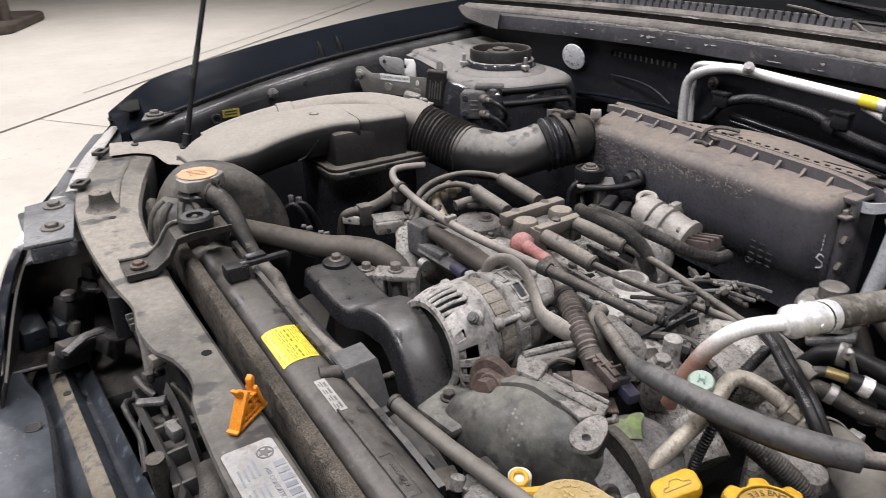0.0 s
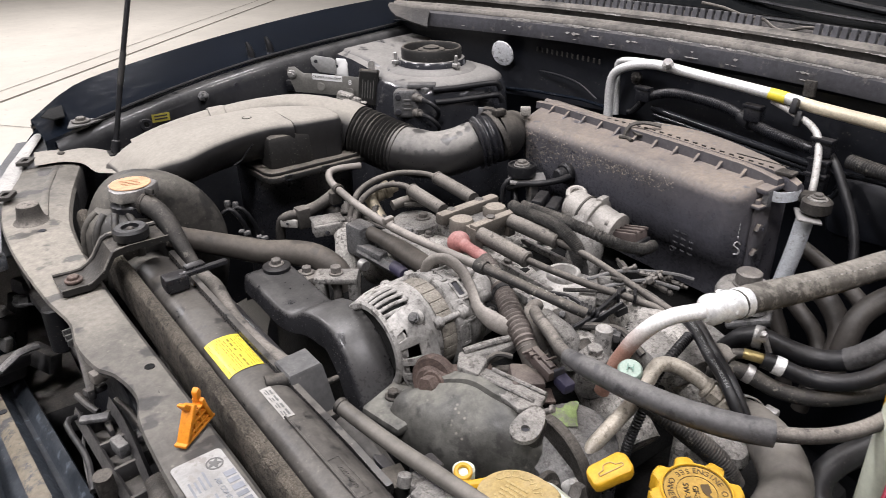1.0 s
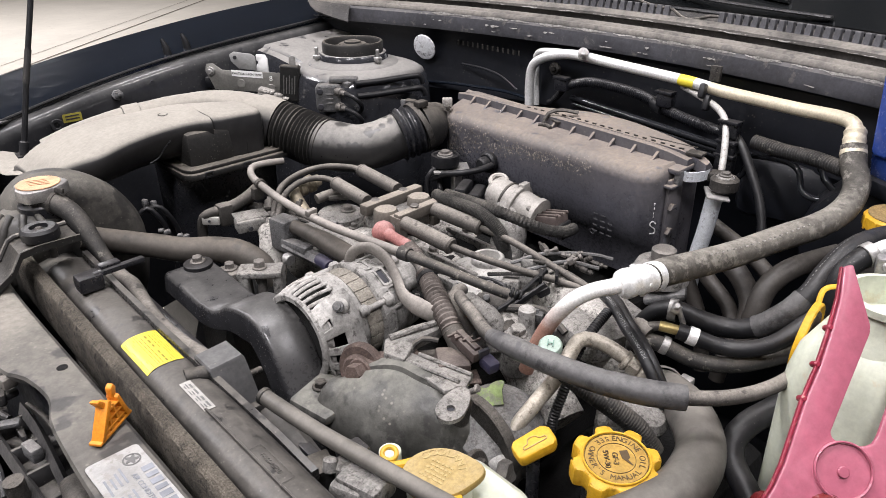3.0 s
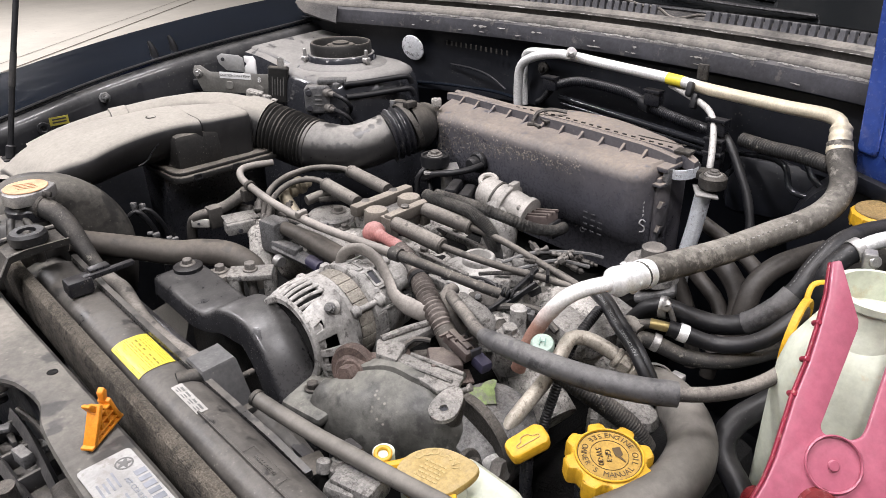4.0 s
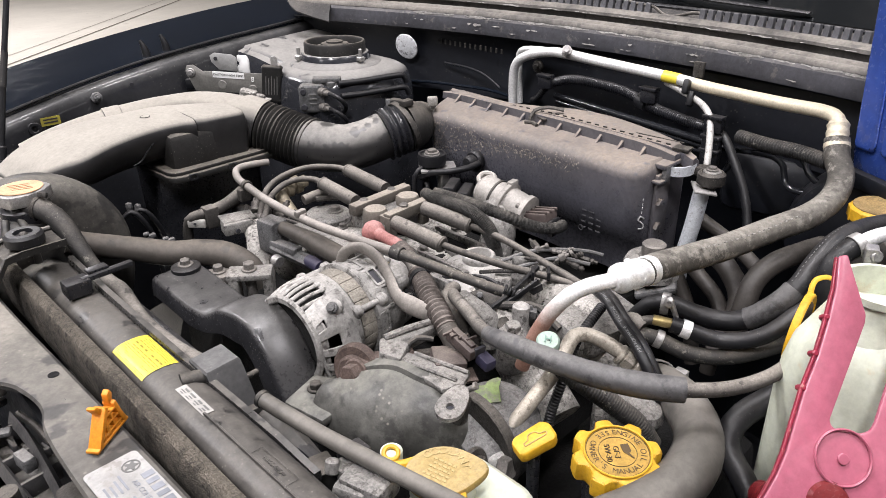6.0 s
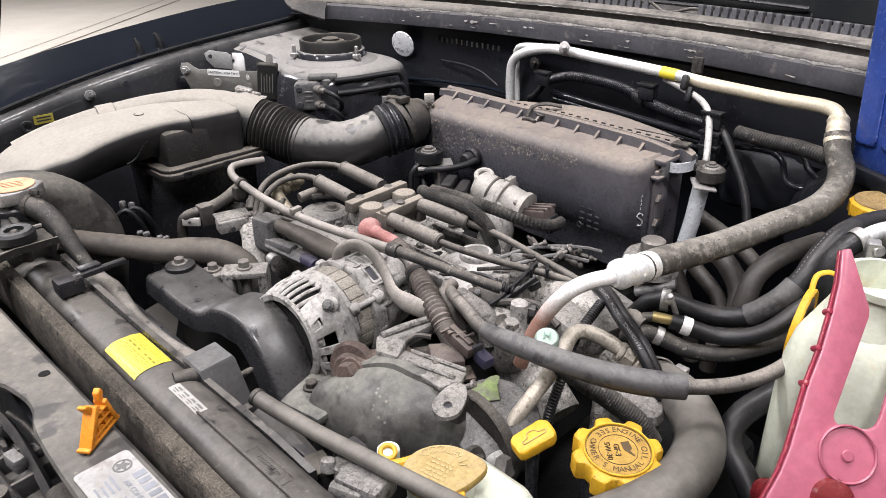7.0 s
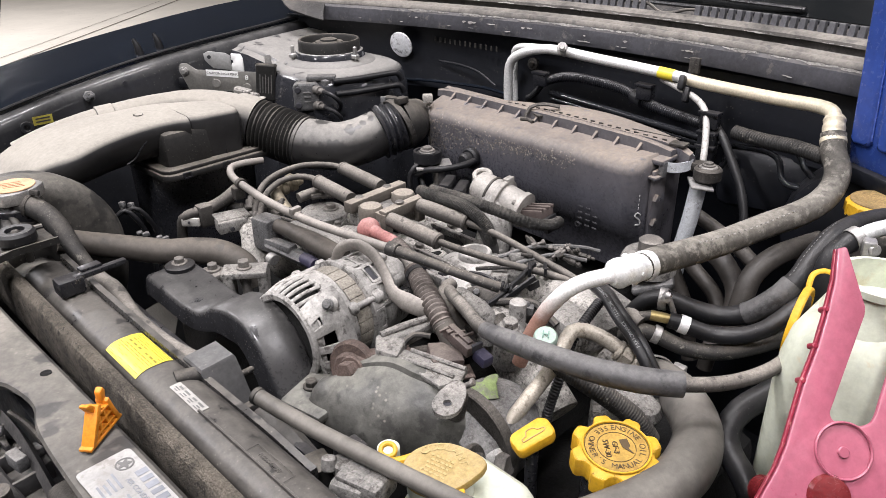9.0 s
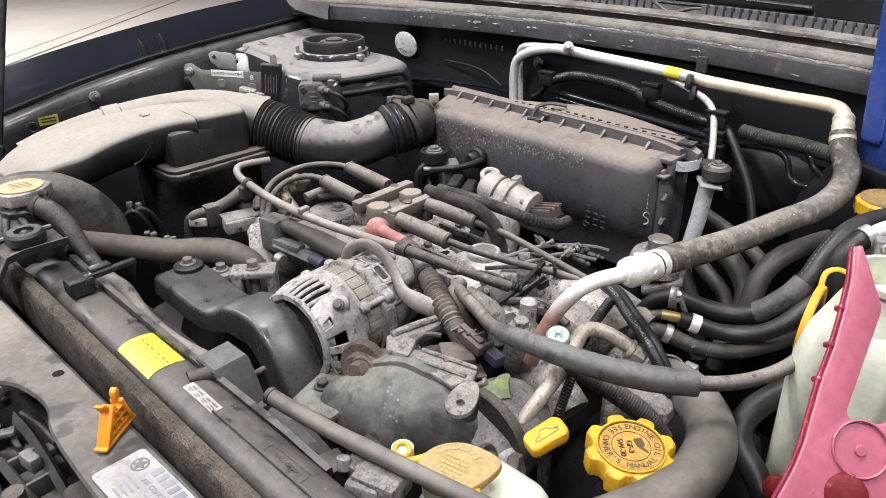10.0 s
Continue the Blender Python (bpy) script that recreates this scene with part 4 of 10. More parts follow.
part("sticker_face", tank_patch(-0.064, 0.0, 66, 131), LABELY, sticker)
for k in range(15):
    at = -0.0615
    while at < -0.006:
        w = random.uniform(0.003, 0.009)
        if random.random() < (0.9 if k < 9 else 0.35):
            part("print_line", tank_patch(at, min(at + w, -0.003), 69 + 4.0 * k, 70.3 + 4.0 * k, 0.0009), PRINTOLIVE, sticker)
        at += w + random.uniform(0.0012, 0.004)
sticker = thing("white_sticker", (-0.018, -0.125, 0.838), "small white printed parts sticker on the radiator tank", "sticker")
part("sticker_face", tank_patch(-0.152, -0.103, 88, 100), LABELGREY, sticker)
for k in range(3):
    for j in range(4):
        part("print_line", tank_patch(-0.149 + 0.0112 * j + 0.001 * k, -0.1405 + 0.0112 * j - 0.002 * ((j + k) % 2), 90 + 3.0 * k, 91.4 + 3.0 * k, 0.0010), FAINT, sticker)
ac = thing("data_label", (-0.095, -0.21, 0.8365), "silver air conditioning data label on the radiator support", "label")
part("label_face", prism(rounded(0.040, 0.125, 0.004), 0.0006, pose(-0.0965, -0.2155, 0.8366, 0, 0, 2), 0), material("silver_data_label", (0.335, 0.33, 0.32), 0.4, metal=0.2, vary=0.2, scale=40, bump=0.03, spots=0.3, spot_colour=(0.24, 0.23, 0.215)), ac)
TEXTTURN = pose(0, 0, 0, 0, 0, -88)
part("emblem", ring((-0.0885, -0.168, 0.8374), 0.0055, 0.0068, 0.0004, "z", 24, 0.0001), FAINT, ac)
part("emblem", prism([(0.0040 * math.cos(a) * (1 + 0.35 * math.cos(5 * a)), 0.0040 * math.sin(a) * (1 + 0.35 * math.cos(5 * a))) for a in [6.28319 * i / 30 for i in range(30)]], 0.0003, pose(-0.0885, -0.168, 0.8373, 0, 0, -88), 0), FAINT, ac)
for k in range(6):
    part("name_plate", box((-0.0830, -0.1845 - 0.0084 * k, 0.8374), (0.0085, 0.0062 - 0.0012 * (k % 2), 0.0003), 0), INKBLUE, ac)
writing("AIR CONDITIONER", (-0.0925, -0.208, 0.8372), 0.0055, INKBLUE, ac, TEXTTURN)
for k in range(4):
    for j in range(3):
        part("print_line", box((-0.0995 - 0.0042 * k, -0.181 - 0.026 * j - 0.002 * k, 0.8374), (0.0016, 0.019 - 0.003 * ((k + j) % 3), 0.0003), 0), INKBLUE, ac)

# orange prop clip
clip = thing("orange_clip", (-0.085, -0.125, 0.836), "orange plastic prop rod clip on the radiator support", "clip")
CL = pose(-0.0865, -0.1225, 0.838, 0, 0, 38) @ Matrix.Diagonal((0.86, 0.86, 0.86, 1))
part("clip_base", prism([(-0.026, -0.006), (0.024, -0.006), (0.024, 0.006), (-0.026, 0.006)], 0.003, CL, 0.0008), ORANGE, clip)
part("clip_spine", prism([(-0.024, 0), (-0.018, 0), (0.002, 0.030), (-0.003, 0.033)], 0.012, CL @ pose(0, 0.006, 0, 90, 0, 0), 0.001), ORANGE, clip)
part("clip_spine", prism([(0.018, 0), (0.024, 0), (0.018, 0.014), (0.013, 0.030), (0.009, 0.028), (0.013, 0.013)], 0.012, CL @ pose(0, 0.006, 0, 90, 0, 0), 0.001), ORANGE, clip)
for u in (-0.006, 0.006):
    part("clip_rib", prism([(u - 0.0012, 0.002), (u + 0.0012, 0.002), (u * 0.5 + 0.0012, 0.026), (u * 0.5 - 0.0012, 0.026)], 0.010, CL @ pose(0, 0.005, 0, 90, 0, 0), 0.0004), ORANGE, clip)
for k in range(3):
    part("clip_rib", prism([(-0.018 + 0.006 * k, 0.006 + 0.008 * k), (0.018 - 0.002 * k, 0.006 + 0.008 * k), (0.018 - 0.002 * k, 0.008 + 0.008 * k), (-0.018 + 0.006 * k, 0.008 + 0.008 * k)], 0.011, CL @ pose(0, 0.0055, 0, 90, 0, 0), 0.0004), ORANGE, clip)
part("clip_horn", prism([(0.008, 0.028), (0.0125, 0.026), (0.0155, 0.036), (0.0125, 0.041), (0.0075, 0.038)], 0.006, CL @ pose(0, 0.0035, 0, 90, 0, 0), 0.001), ORANGE, clip)
part("clip_horn", prism([(-0.006, 0.026), (-0.001, 0.029), (-0.009, 0.038), (-0.0135, 0.0385), (-0.013, 0.036)], 0.008, CL @ pose(0, 0.005, 0, 90, 0, 0), 0.001), ORANGE, clip)

# ---- intake snorkel and resonator on the right ----
snorkel = thing("intake_resonator", (0.2, 0.46, 0.62), "black plastic intake resonator under a thick coat of tan dust", "resonator")
SNORK = [  # x, inner y, outer y, top z, depth
    (0.012, 0.410, 0.540, 0.866, 0.03), (0.045, 0.382, 0.530, 0.892, 0.04), (0.085, 0.362, 0.528, 0.906, 0.046), (0.14, 0.376, 0.528, 0.914, 0.050),
    (0.20, 0.386, 0.520, 0.918, 0.053), (0.235, 0.380, 0.513, 0.920, 0.053), (0.254, 0.371, 0.508, 0.920, 0.053)]


def snorkel_body():
    """The long lid: a flat dusty top with a skirt that draws in below."""
    rows = []
    for i in range(71):
        x = SNORK[0][0] + (SNORK[-1][0] - SNORK[0][0]) * i / 70
        a, b, z, d = (smooth_rows([(s[0], s[k]) for s in SNORK], x) for k in (1, 2, 3, 4))
        r = 0.011
        rows.append([(x, a + 0.030, z - d - 0.004), (x, a + 0.014, z - d), (x, a + 0.005, z - 0.034), (x, a + 0.001, z - 0.022), (x, a, z - r), (x, a + r * 0.38, z - r * 0.38), (x, a + r, z - 0.0005), (x, a + 0.035, z), (x, (a + b) / 2, z + 0.003), (x, b - 0.03, z + 0.001), (x, b - r, z - 0.003), (x, b - 0.004, z - 0.010), (x, b, z - r), (x, b, z - d)])
    return loft(rows, closed=True, caps=True)


def chamber_cap():
    """The square chamber beyond the seam, its right end rounded off."""
    rows = []
    for x, dy, dz in ((0.2565, 0.0025, -0.002), (0.258, 0.0, 0.0), (0.29, -0.003, 0.0), (0.325, -0.005, -0.001), (0.333, -0.0035, -0.002), (0.3375, 0.002, -0.005), (0.3395, 0.010, -0.012)):
        a, b, z = 0.3755 + dy, 0.500 - 0.6 * (x - 0.2565), 0.9195 + dz
        rows.append([(x, a + 0.004, 0.848), (x, a + 0.001, 0.885), (x, a, z - 0.010), (x, a + 0.0035, z - 0.0035), (x, a + 0.010, z - 0.0005), (x, a + 0.04, z + 0.001), (x, b - 0.02, z + 0.001), (x, b, z - 0.006), (x, b, 0.848)])
    return loft(rows, closed=True, caps=True)


body = part("resonator_shell", snorkel_body(), TANDUST, snorkel, sharp=80)
part("resonator_chamber", chamber_cap(), TANDUST, snorkel, sharp=70)
part("chamber_step", box((0.2475, 0.408, 0.874), (0.075, 0.070, 0.058), 0.0095), DUSTY, snorkel)
part("mould_line", tube([(0.158, 0.3885, 0.868), (0.172, 0.3895, 0.873), (0.181, 0.3880, 0.884), (0.192, 0.3865, 0.895)], 0.0011, 6, 0.003), PLASTIC, body)
part("wall_rib", box((0.306, 0.3765, 0.868), (0.0016, 0.006, 0.040), 0.0006), TANDUST, body)
part("oval_slot", ring((0.208, 0.440, 0.9205), 0.0062, 0.0075, 0.001, "z", 20, 0.0003), DARKMETAL, body)
part("mount_ear", tube([(0.060, 0.455, 0.872), (0.036, 0.505, 0.862), (0.026, 0.555, 0.850), (0.012, 0.605, 0.855), (-0.022, 0.638, 0.857), (-0.068, 0.648, 0.857)], 0.026, 16, 0.006, radii=[0.05, 0.036, 0.029, 0.027, 0.026, 0.026, 0.026], flat=0.14), TANDUST, body, "tan dusty duct ear bolted to the nose panel")
part("ear_screw", cyl((-0.03, 0.64, 0.8615), 0.006, 0.003, "z", 16), DARKMETAL, body)

lower = part("lower_box", box((0.285, 0.452, 0.72), (0.165, 0.09, 0.25), 0.012, (0, 0, -3), 1.06), PLASTIC, snorkel, "plain black plastic lower chamber")
part("box_flange", prism(rounded(0.186, 0.120, 0.020), 0.010, pose(0.285, 0.414, 0.837, 0, 0, 2), 0.003), DUSTY, lower)
part("flange_lip", prism(rounded(0.180, 0.112, 0.018), 0.006, pose(0.285, 0.416, 0.8465, 0, 0, 2), 0.002), DUSTY, lower)
for x in (0.2275, 0.2925):
    part("flange_latch", frame_prism(rounded(0.013, 0.009, 0.001), rounded(0.009, 0.005, 0.001), 0.003, pose(x, 0.3530 + 0.035 * (x - 0.2275), 0.843, 90, 0, 2)), PLASTIC, lower)
part("ridge_hose", tube([(0.060, 0.535, 0.872), (0.105, 0.528, 0.883), (0.16, 0.523, 0.890), (0.22, 0.513, 0.895), (0.27, 0.508, 0.897), (0.314, 0.489, 0.896), (0.340, 0.458, 0.891), (0.358, 0.432, 0.885), (0.366, 0.418, 0.882)], 0.032, 28, radii=[0.020, 0.024, 0.027, 0.030, 0.031, 0.031, 0.034, 0.0385, 0.041]), TANDUST, snorkel)
part("ridge_strap", ring((0.190, 0.516, 0.8925), 0.0290, 0.0325, 0.026, (1, -0.2, 0.08), 32, 0.0012), TANDUST, snorkel)

# ---- bellows and elbow to the air box ----
duct = thing("intake_duct", (0.45, 0.30, 0.78), "black corrugated intake hose with a dusty smooth elbow", "hose")
part("duct_collar", tube([(0.362, 0.426, 0.884), (0.367, 0.417, 0.882), (0.372, 0.408, 0.880), (0.378, 0.398, 0.877)], 0.043, 36, radii=[0.0435, 0.0435, 0.0435, 0.0425]), TANDUST, duct, "tan dusty round collar")
part("bellows", tube([(0.376, 0.4005, 0.8765), (0.388, 0.379, 0.8705), (0.402, 0.350, 0.862), (0.416, 0.318, 0.855)], 0.0405, 32, ripple=0.0028, pitch=0.0076), DUSTY, duct, "black corrugated bellows")
part("elbow", tube([(0.414, 0.322, 0.856), (0.4172, 0.3071, 0.8556), (0.4433, 0.2763, 0.8526), (0.4715, 0.2590, 0.8571), (0.4970, 0.2510, 0.8632), (0.5072, 0.2470, 0.8664)], 0.039, 32, radii=[0.040, 0.039, 0.037, 0.0365, 0.037]), ELBOW, duct, "smooth dusty elbow")
part("bellows", tube([(0.5049, 0.2471, 0.866), (0.5215, 0.2413, 0.8705), (0.5365, 0.2357, 0.8747)], 0.040, 32, ripple=0.0026, pitch=0.0105), PLASTIC, duct, "short black bellows")
part("duct_end", tube([(0.5345, 0.2361, 0.8745), (0.547, 0.236, 0.8745), (0.566, 0.244, 0.8715), (0.598, 0.262, 0.868)], 0.040, 32, radii=[0.0415, 0.0415, 0.040, 0.036, 0.034, 0.033, 0.033]), DUSTY, duct)
part("hose_clamp", join(ring((0.5385, 0.2353, 0.8755), 0.0410, 0.0432, 0.009, (0.95, -0.22, 0.35), 36, 0.0006), box((0.5325, 0.2213, 0.9185), (0.02, 0.014, 0.01), 0.002)), DARKMETAL, duct, "dull steel worm clamp")

# ---- air box ----
airbox = thing("air_filter_box", (0.64, 0.03, 0.72), "large black plastic air filter box with a brown dusty lid", "air filter box")
AB = Matrix.Translation((0.575, 0.015, 0)) @ pose(0, 0, 0, 0, 0, -2.5)


def ab_top(y):
    return 0.9015 + 0.005 * (y + 0.185) / 0.385


def ab_edge(y):
    return 0.866 + curved([(-0.20, 0.022), (-0.10, 0.010), (0.0, 0.0), (0.10, 0.006), (0.21, 0.020)], y)


def ab_ring(front, height, y0=-0.198, y1=0.211, back=0.112, r=0.026, rb=0.012):
    """One level of the box: a rectangle with round corners, its height a function of y."""
    out = []
    for cx, cy, rr, a in ((front + r, y0 + r, r, 180), (back - rb, y0 + rb, rb, 270), (back - rb, y1 - rb, rb, 0), (front + r * 0.6, y1 - r * 0.6, r * 0.6, 90)):
        for k in range(7):
            g = radians(a + 15 * k)
            y = cy + rr * math.sin(g)
            x = cx + rr * math.cos(g)
            out.append(AB @ Vector((x, y + (0.55 * x if y > 0.1 else 0.0), height(y))))
    return out


def ab_body():
    rows = [ab_ring(0.024, lambda y: 0.735), ab_ring(0.013, lambda y: 0.790), ab_ring(0.0105, lambda y: 0.7915), ab_ring(0.0035, lambda y: 0.832), ab_ring(0.0, lambda y: ab_edge(y) - 0.006)]
    for u, k in ((0.0008, 0.0), (0.003, 0.0055), (0.007, 0.0105), (0.012, 0.0145)):
        rows.append(ab_ring(u, lambda y, k=k: ab_edge(y) + k, -0.198 + u * 0.7, 0.211 - u * 0.7))
    for f in (0.25, 0.5, 0.75, 1.0):
        rows.append(ab_ring(0.012 + 0.036 * f, lambda y, f=f: (ab_edge(y) + 0.0145) * (1 - f) + (ab_top(y) - 0.002) * f, -0.187 + 0.004 * f, 0.200 - 0.004 * f, 0.112 - 0.004 * f, 0.022, 0.012))
    return loft(rows, closed=True, caps=True)


lid = part("box_shell", ab_body(), BROWNDUST, airbox, sharp=50)
for k in range(11):
    y = 0.197 - 0.0358 * k
    part("lid_rib", prism([(0.040, -0.003), (0.056, -0.003), (0.056, 0.0095)], 0.0042, AB @ Matrix.Translation((0, y, ab_top(y) - 0.002)) @ pose(0, 0, 0, 90, 0, 0), 0.0005), BROWNDUST, lid)


def rim_rows(x0, x1, lift, fall, y0, y1, n=17):
    """A long low ridge with square shoulders that sinks at both ends."""
    rows = []
    for i in range(n):
        f = i / (n - 1)
        y = y0 + (y1 - y0) * f
        e = min(f, 1 - f) * (n - 1)
        s = 1.0 if e >= 1.5 else 0.55 + 0.3 * e
        z = ab_top(y)
        h = lift * s * (0.75 + 0.25 * min(1.0, max(0.0, (0.16 - y) / 0.2)))
        rows.append([AB @ Vector(p) for p in ((x0, y, z - 0.006), (x0 + 0.0008, y, z + h - 0.0015), (x0 + 0.0025, y, z + h), (x1 - 0.0025, y, z + h - fall), (x1 - 0.0006, y, z + h - fall - 0.0015), (x1, y, z - 0.006))])
    return loft(rows, closed=True, caps=True)


part("lid_rim", rim_rows(0.055, 0.069, 0.0128, 0.001, -0.208, 0.238), BROWNDUST, lid)
BACK = [(-0.226, 0.088), (-0.20, 0.100), (-0.17, 0.113), (-0.12, 0.127), (-0.06, 0.138), (-0.014, 0.135), (0.03, 0.125), (0.07, 0.105), (0.105, 0.086), (0.24, 0.084)]
crown = []
for i in range(25):
    f = i / 24
    y = -0.226 + 0.462 * f
    x1 = smooth_rows(BACK, y)
    z = ab_top(y) - 0.010 * max(0.0, 1 - f / 0.10) ** 2
    up = 0.012 - 0.006 * min(1.0, max(0.0, y / 0.12))
    crown.append([AB @ Vector(p) for p in ((0.0695, y, z - 0.004), (0.0705, y, z + up - 0.001), (0.5 * (0.07 + x1), y, z + up + 0.0015), (x1 - 0.008, y, z + up - 0.002), (x1 - 0.002, y, z + up - 0.006), (x1, y, z - 0.012))])
part("rear_crown", loft(crown, closed=True, caps=True), BROWNDUST, lid)
for k in range(20):
    y = 0.090 - 0.0145 * k
    part("lid_slit", box((0, 0, 0), (0.0018, 0.0065, 0.002), 0.0004), DARKMETAL, lid).matrix_basis = AB @ pose(0.0745, y, ab_top(y) + 0.0122 - 0.006 * max(0.0, y) / 0.12, 0, -5, 6)
part("lid_score", box((0, 0, 0), (0.0016, 0.070, 0.001), 0.0003), DARKMETAL, lid).matrix_basis = AB @ pose(0.086, -0.165, ab_top(-0.165) + 0.0132, 0, 0, 5)
part("lid_notch", box((0, 0, 0), (0.018, 0.022, 0.004), 0.0012), DARKMETAL, lid).matrix_basis = AB @ pose(0.078, -0.205, ab_top(-0.205) + 0.010, 0, 0, 8)
latch = part("lid_latch", join(prism([(-0.014, 0), (0.012, 0), (0.012, 0.003), (-0.014, 0.003)], 0.012, AB @ pose(0.054, 0.022, 0.909, 90, 0, 70), 0.001), tube([AB @ Vector((0.046, 0.034, 0.903)), AB @ Vector((0.056, 0.032, 0.919)), AB @ Vector((0.070, 0.018, 0.924)), AB @ Vector((0.084, -0.002, 0.921))], 0.0034, 8, flat=0.6), tube([AB @ Vector((0.042, 0.014, 0.903)), AB @ Vector((0.046, 0.026, 0.904)), AB @ Vector((0.042, 0.038, 0.903))], 0.0028, 8)), DARKMETAL, lid)
# end flange with its ribs and the spring band
part("end_flange", prism([(0.030, 0.740), (0.064, 0.740), (0.060, 0.885), (0.030, 0.885)], 0.006, AB @ pose(0, -0.198, 0, 90, 0, 0), 0.0025), BROWNDUST, lid)
part("flange_top", box((0, 0, 0), (0.040, 0.018, 0.007), 0.002), BROWNDUST, lid).matrix_basis = AB @ pose(0.055, -0.201, 0.896, 0, -3, 0)
part("flange_step", box((0, 0, 0), (0.024, 0.014, 0.004), 0.0012), BROWNDUST, lid).matrix_basis = AB @ pose(0.036, -0.203, 0.877, 0, 0, 0)
for k in range(3):
    part("corner_rib", prism([(0, 0), (0.012, 0.0), (0.012, 0.006), (0.006, 0.008)], 0.006, AB @ pose(0.030, -0.2035, 0.845 - 0.034 * k, 90, 0, 0), 0.0008), BROWNDUST, lid)
band = [AB @ Vector(p) for p in ((0.046, -0.206, 0.889), (0.052, -0.218, 0.888), (0.070, -0.226, 0.888), (0.088, -0.224, 0.890), (0.098, -0.210, 0.893))]
part("spring_band", loft([[p + Vector((0, 0, 0.0065)), p + Vector((0.001, 0.0016, 0.0065)), p + Vector((0.001, 0.0016, -0.0065)), p - Vector((0, 0, 0.0065))] for p in spline(band, 0.004)], closed=True, caps=True), ROD, lid, "silver spring band")
part("side_latch", box((0, 0, 0), (0.010, 0.008, 0.020), 0.0015), STEELGREY, lid).matrix_basis = AB @ pose(0.042, -0.207, 0.887, 0, 0, 0)
CHALKMARK = material("white_chalk_mark", (0.42, 0.42, 0.42), 0.8, vary=0.3, scale=90, bump=0)
part("chalk_mark", tube([AB @ Vector(p) for p in ((0.0195, -0.1965, 0.826), (0.0150, -0.1945, 0.830), (0.0125, -0.1925, 0.825), (0.0195, -0.1960, 0.818), (0.0195, -0.1955, 0.812), (0.0145, -0.1925, 0.812))], 0.0010, 6, 0.003), CHALKMARK, lid)
for k in range(4):
    part("chalk_mark", box((0, 0, 0), (0.0008, 0.0028, 0.0028), 0), CHALKMARK, lid).matrix_basis = AB @ pose(0.0135, -0.1958, 0.837 + 0.0058 * k, 0, 4, -58)
# crust of dried mud along the shoulder and the inlet end
CRUST = material("dried_mud_crust", (0.20, 0.178, 0.155), 0.9, vary=0.7, scale=400, bump=0.0)
tree = BVHTree.FromPolygons([v.co for v in lid.data.vertices], [p.vertices for p in lid.data.polygons])
random.seed(23)
crust = bmesh.new()
for k in range(1100):
    y = 0.202 - 0.300 * random.random() ** 1.8
    low = min(1.0, max(0.0, (y - 0.04) / 0.14))
    z = ab_edge(y) + random.gauss(0.004, 0.006) - low * random.random() ** 1.3 * 0.055
    at, normal, _, _ = tree.ray_cast(AB @ Vector((-0.2, y, z)), AB.to_3x3() @ Vector((1, 0, 0)))
    if at is None:
        continue
    size = random.choice((0.0004, 0.0005, 0.0006, 0.0008, 0.0012))
    turn = Matrix.Translation(at) @ normal.to_track_quat("Z", "Y").to_matrix().to_4x4() @ Matrix.Rotation(random.random() * 6, 4, "Z") @ Matrix.Diagonal((size * random.uniform(0.8, 2.2), size, size * 0.45, 1))
    bmesh.ops.create_icosphere(crust, subdivisions=1, radius=1, matrix=turn)
part("mud_crust", crust, CRUST, lid, "specks of dried mud")
part("rubber_stud", join(cyl(AB @ Vector((-0.003, 0.098, 0.838)), 0.017, 0.012, (-1, 0, 0), 24, 0.003), cyl(AB @ Vector((-0.014, 0.098, 0.838)), 0.011, 0.016, (-1, 0, 0), 20, 0.003)), BLACKRUB, lid)
for k in range(4):
    for j in range(3 - (k == 0)):
        part("moulded_mark", box((0, 0, 0), (0.0008, 0.0075, 0.0016), 0), MARK, lid).matrix_basis = AB @ pose(0.0035, -0.112 - 0.0125 * j, 0.818 - 0.0085 * k, 0, 8, 0)
part("moulded_mark", ring((0, 0, 0), 0.0032, 0.0042, 0.0008, "x", 20, 0.0001), MARK, lid).matrix_basis = AB @ pose(0.0040, -0.108, 0.790, 0, 0, 0)


# raised moulding on the tank's top
part("moulded_frame", frame_prism(rounded(0.0115, 0.048, 0.001), rounded(0.0105, 0.047, 0.0008), 0.0003, pose(-0.014, -0.242, 0.8369, 0, 2, 1)), TANK, tank_ob)
part("moulded_rib", tube([(-0.021, -0.150, 0.8368), (-0.0205, -0.21, 0.8368), (-0.020, -0.29, 0.8368)], 0.0014, 6), TANK, tank_ob)
writing("PA66-GF30", (-0.014, -0.242, 0.8371), 0.0056, TANK, tank_ob, pose(0, 0, 0, 0, 2, -89), depth=0.0002)

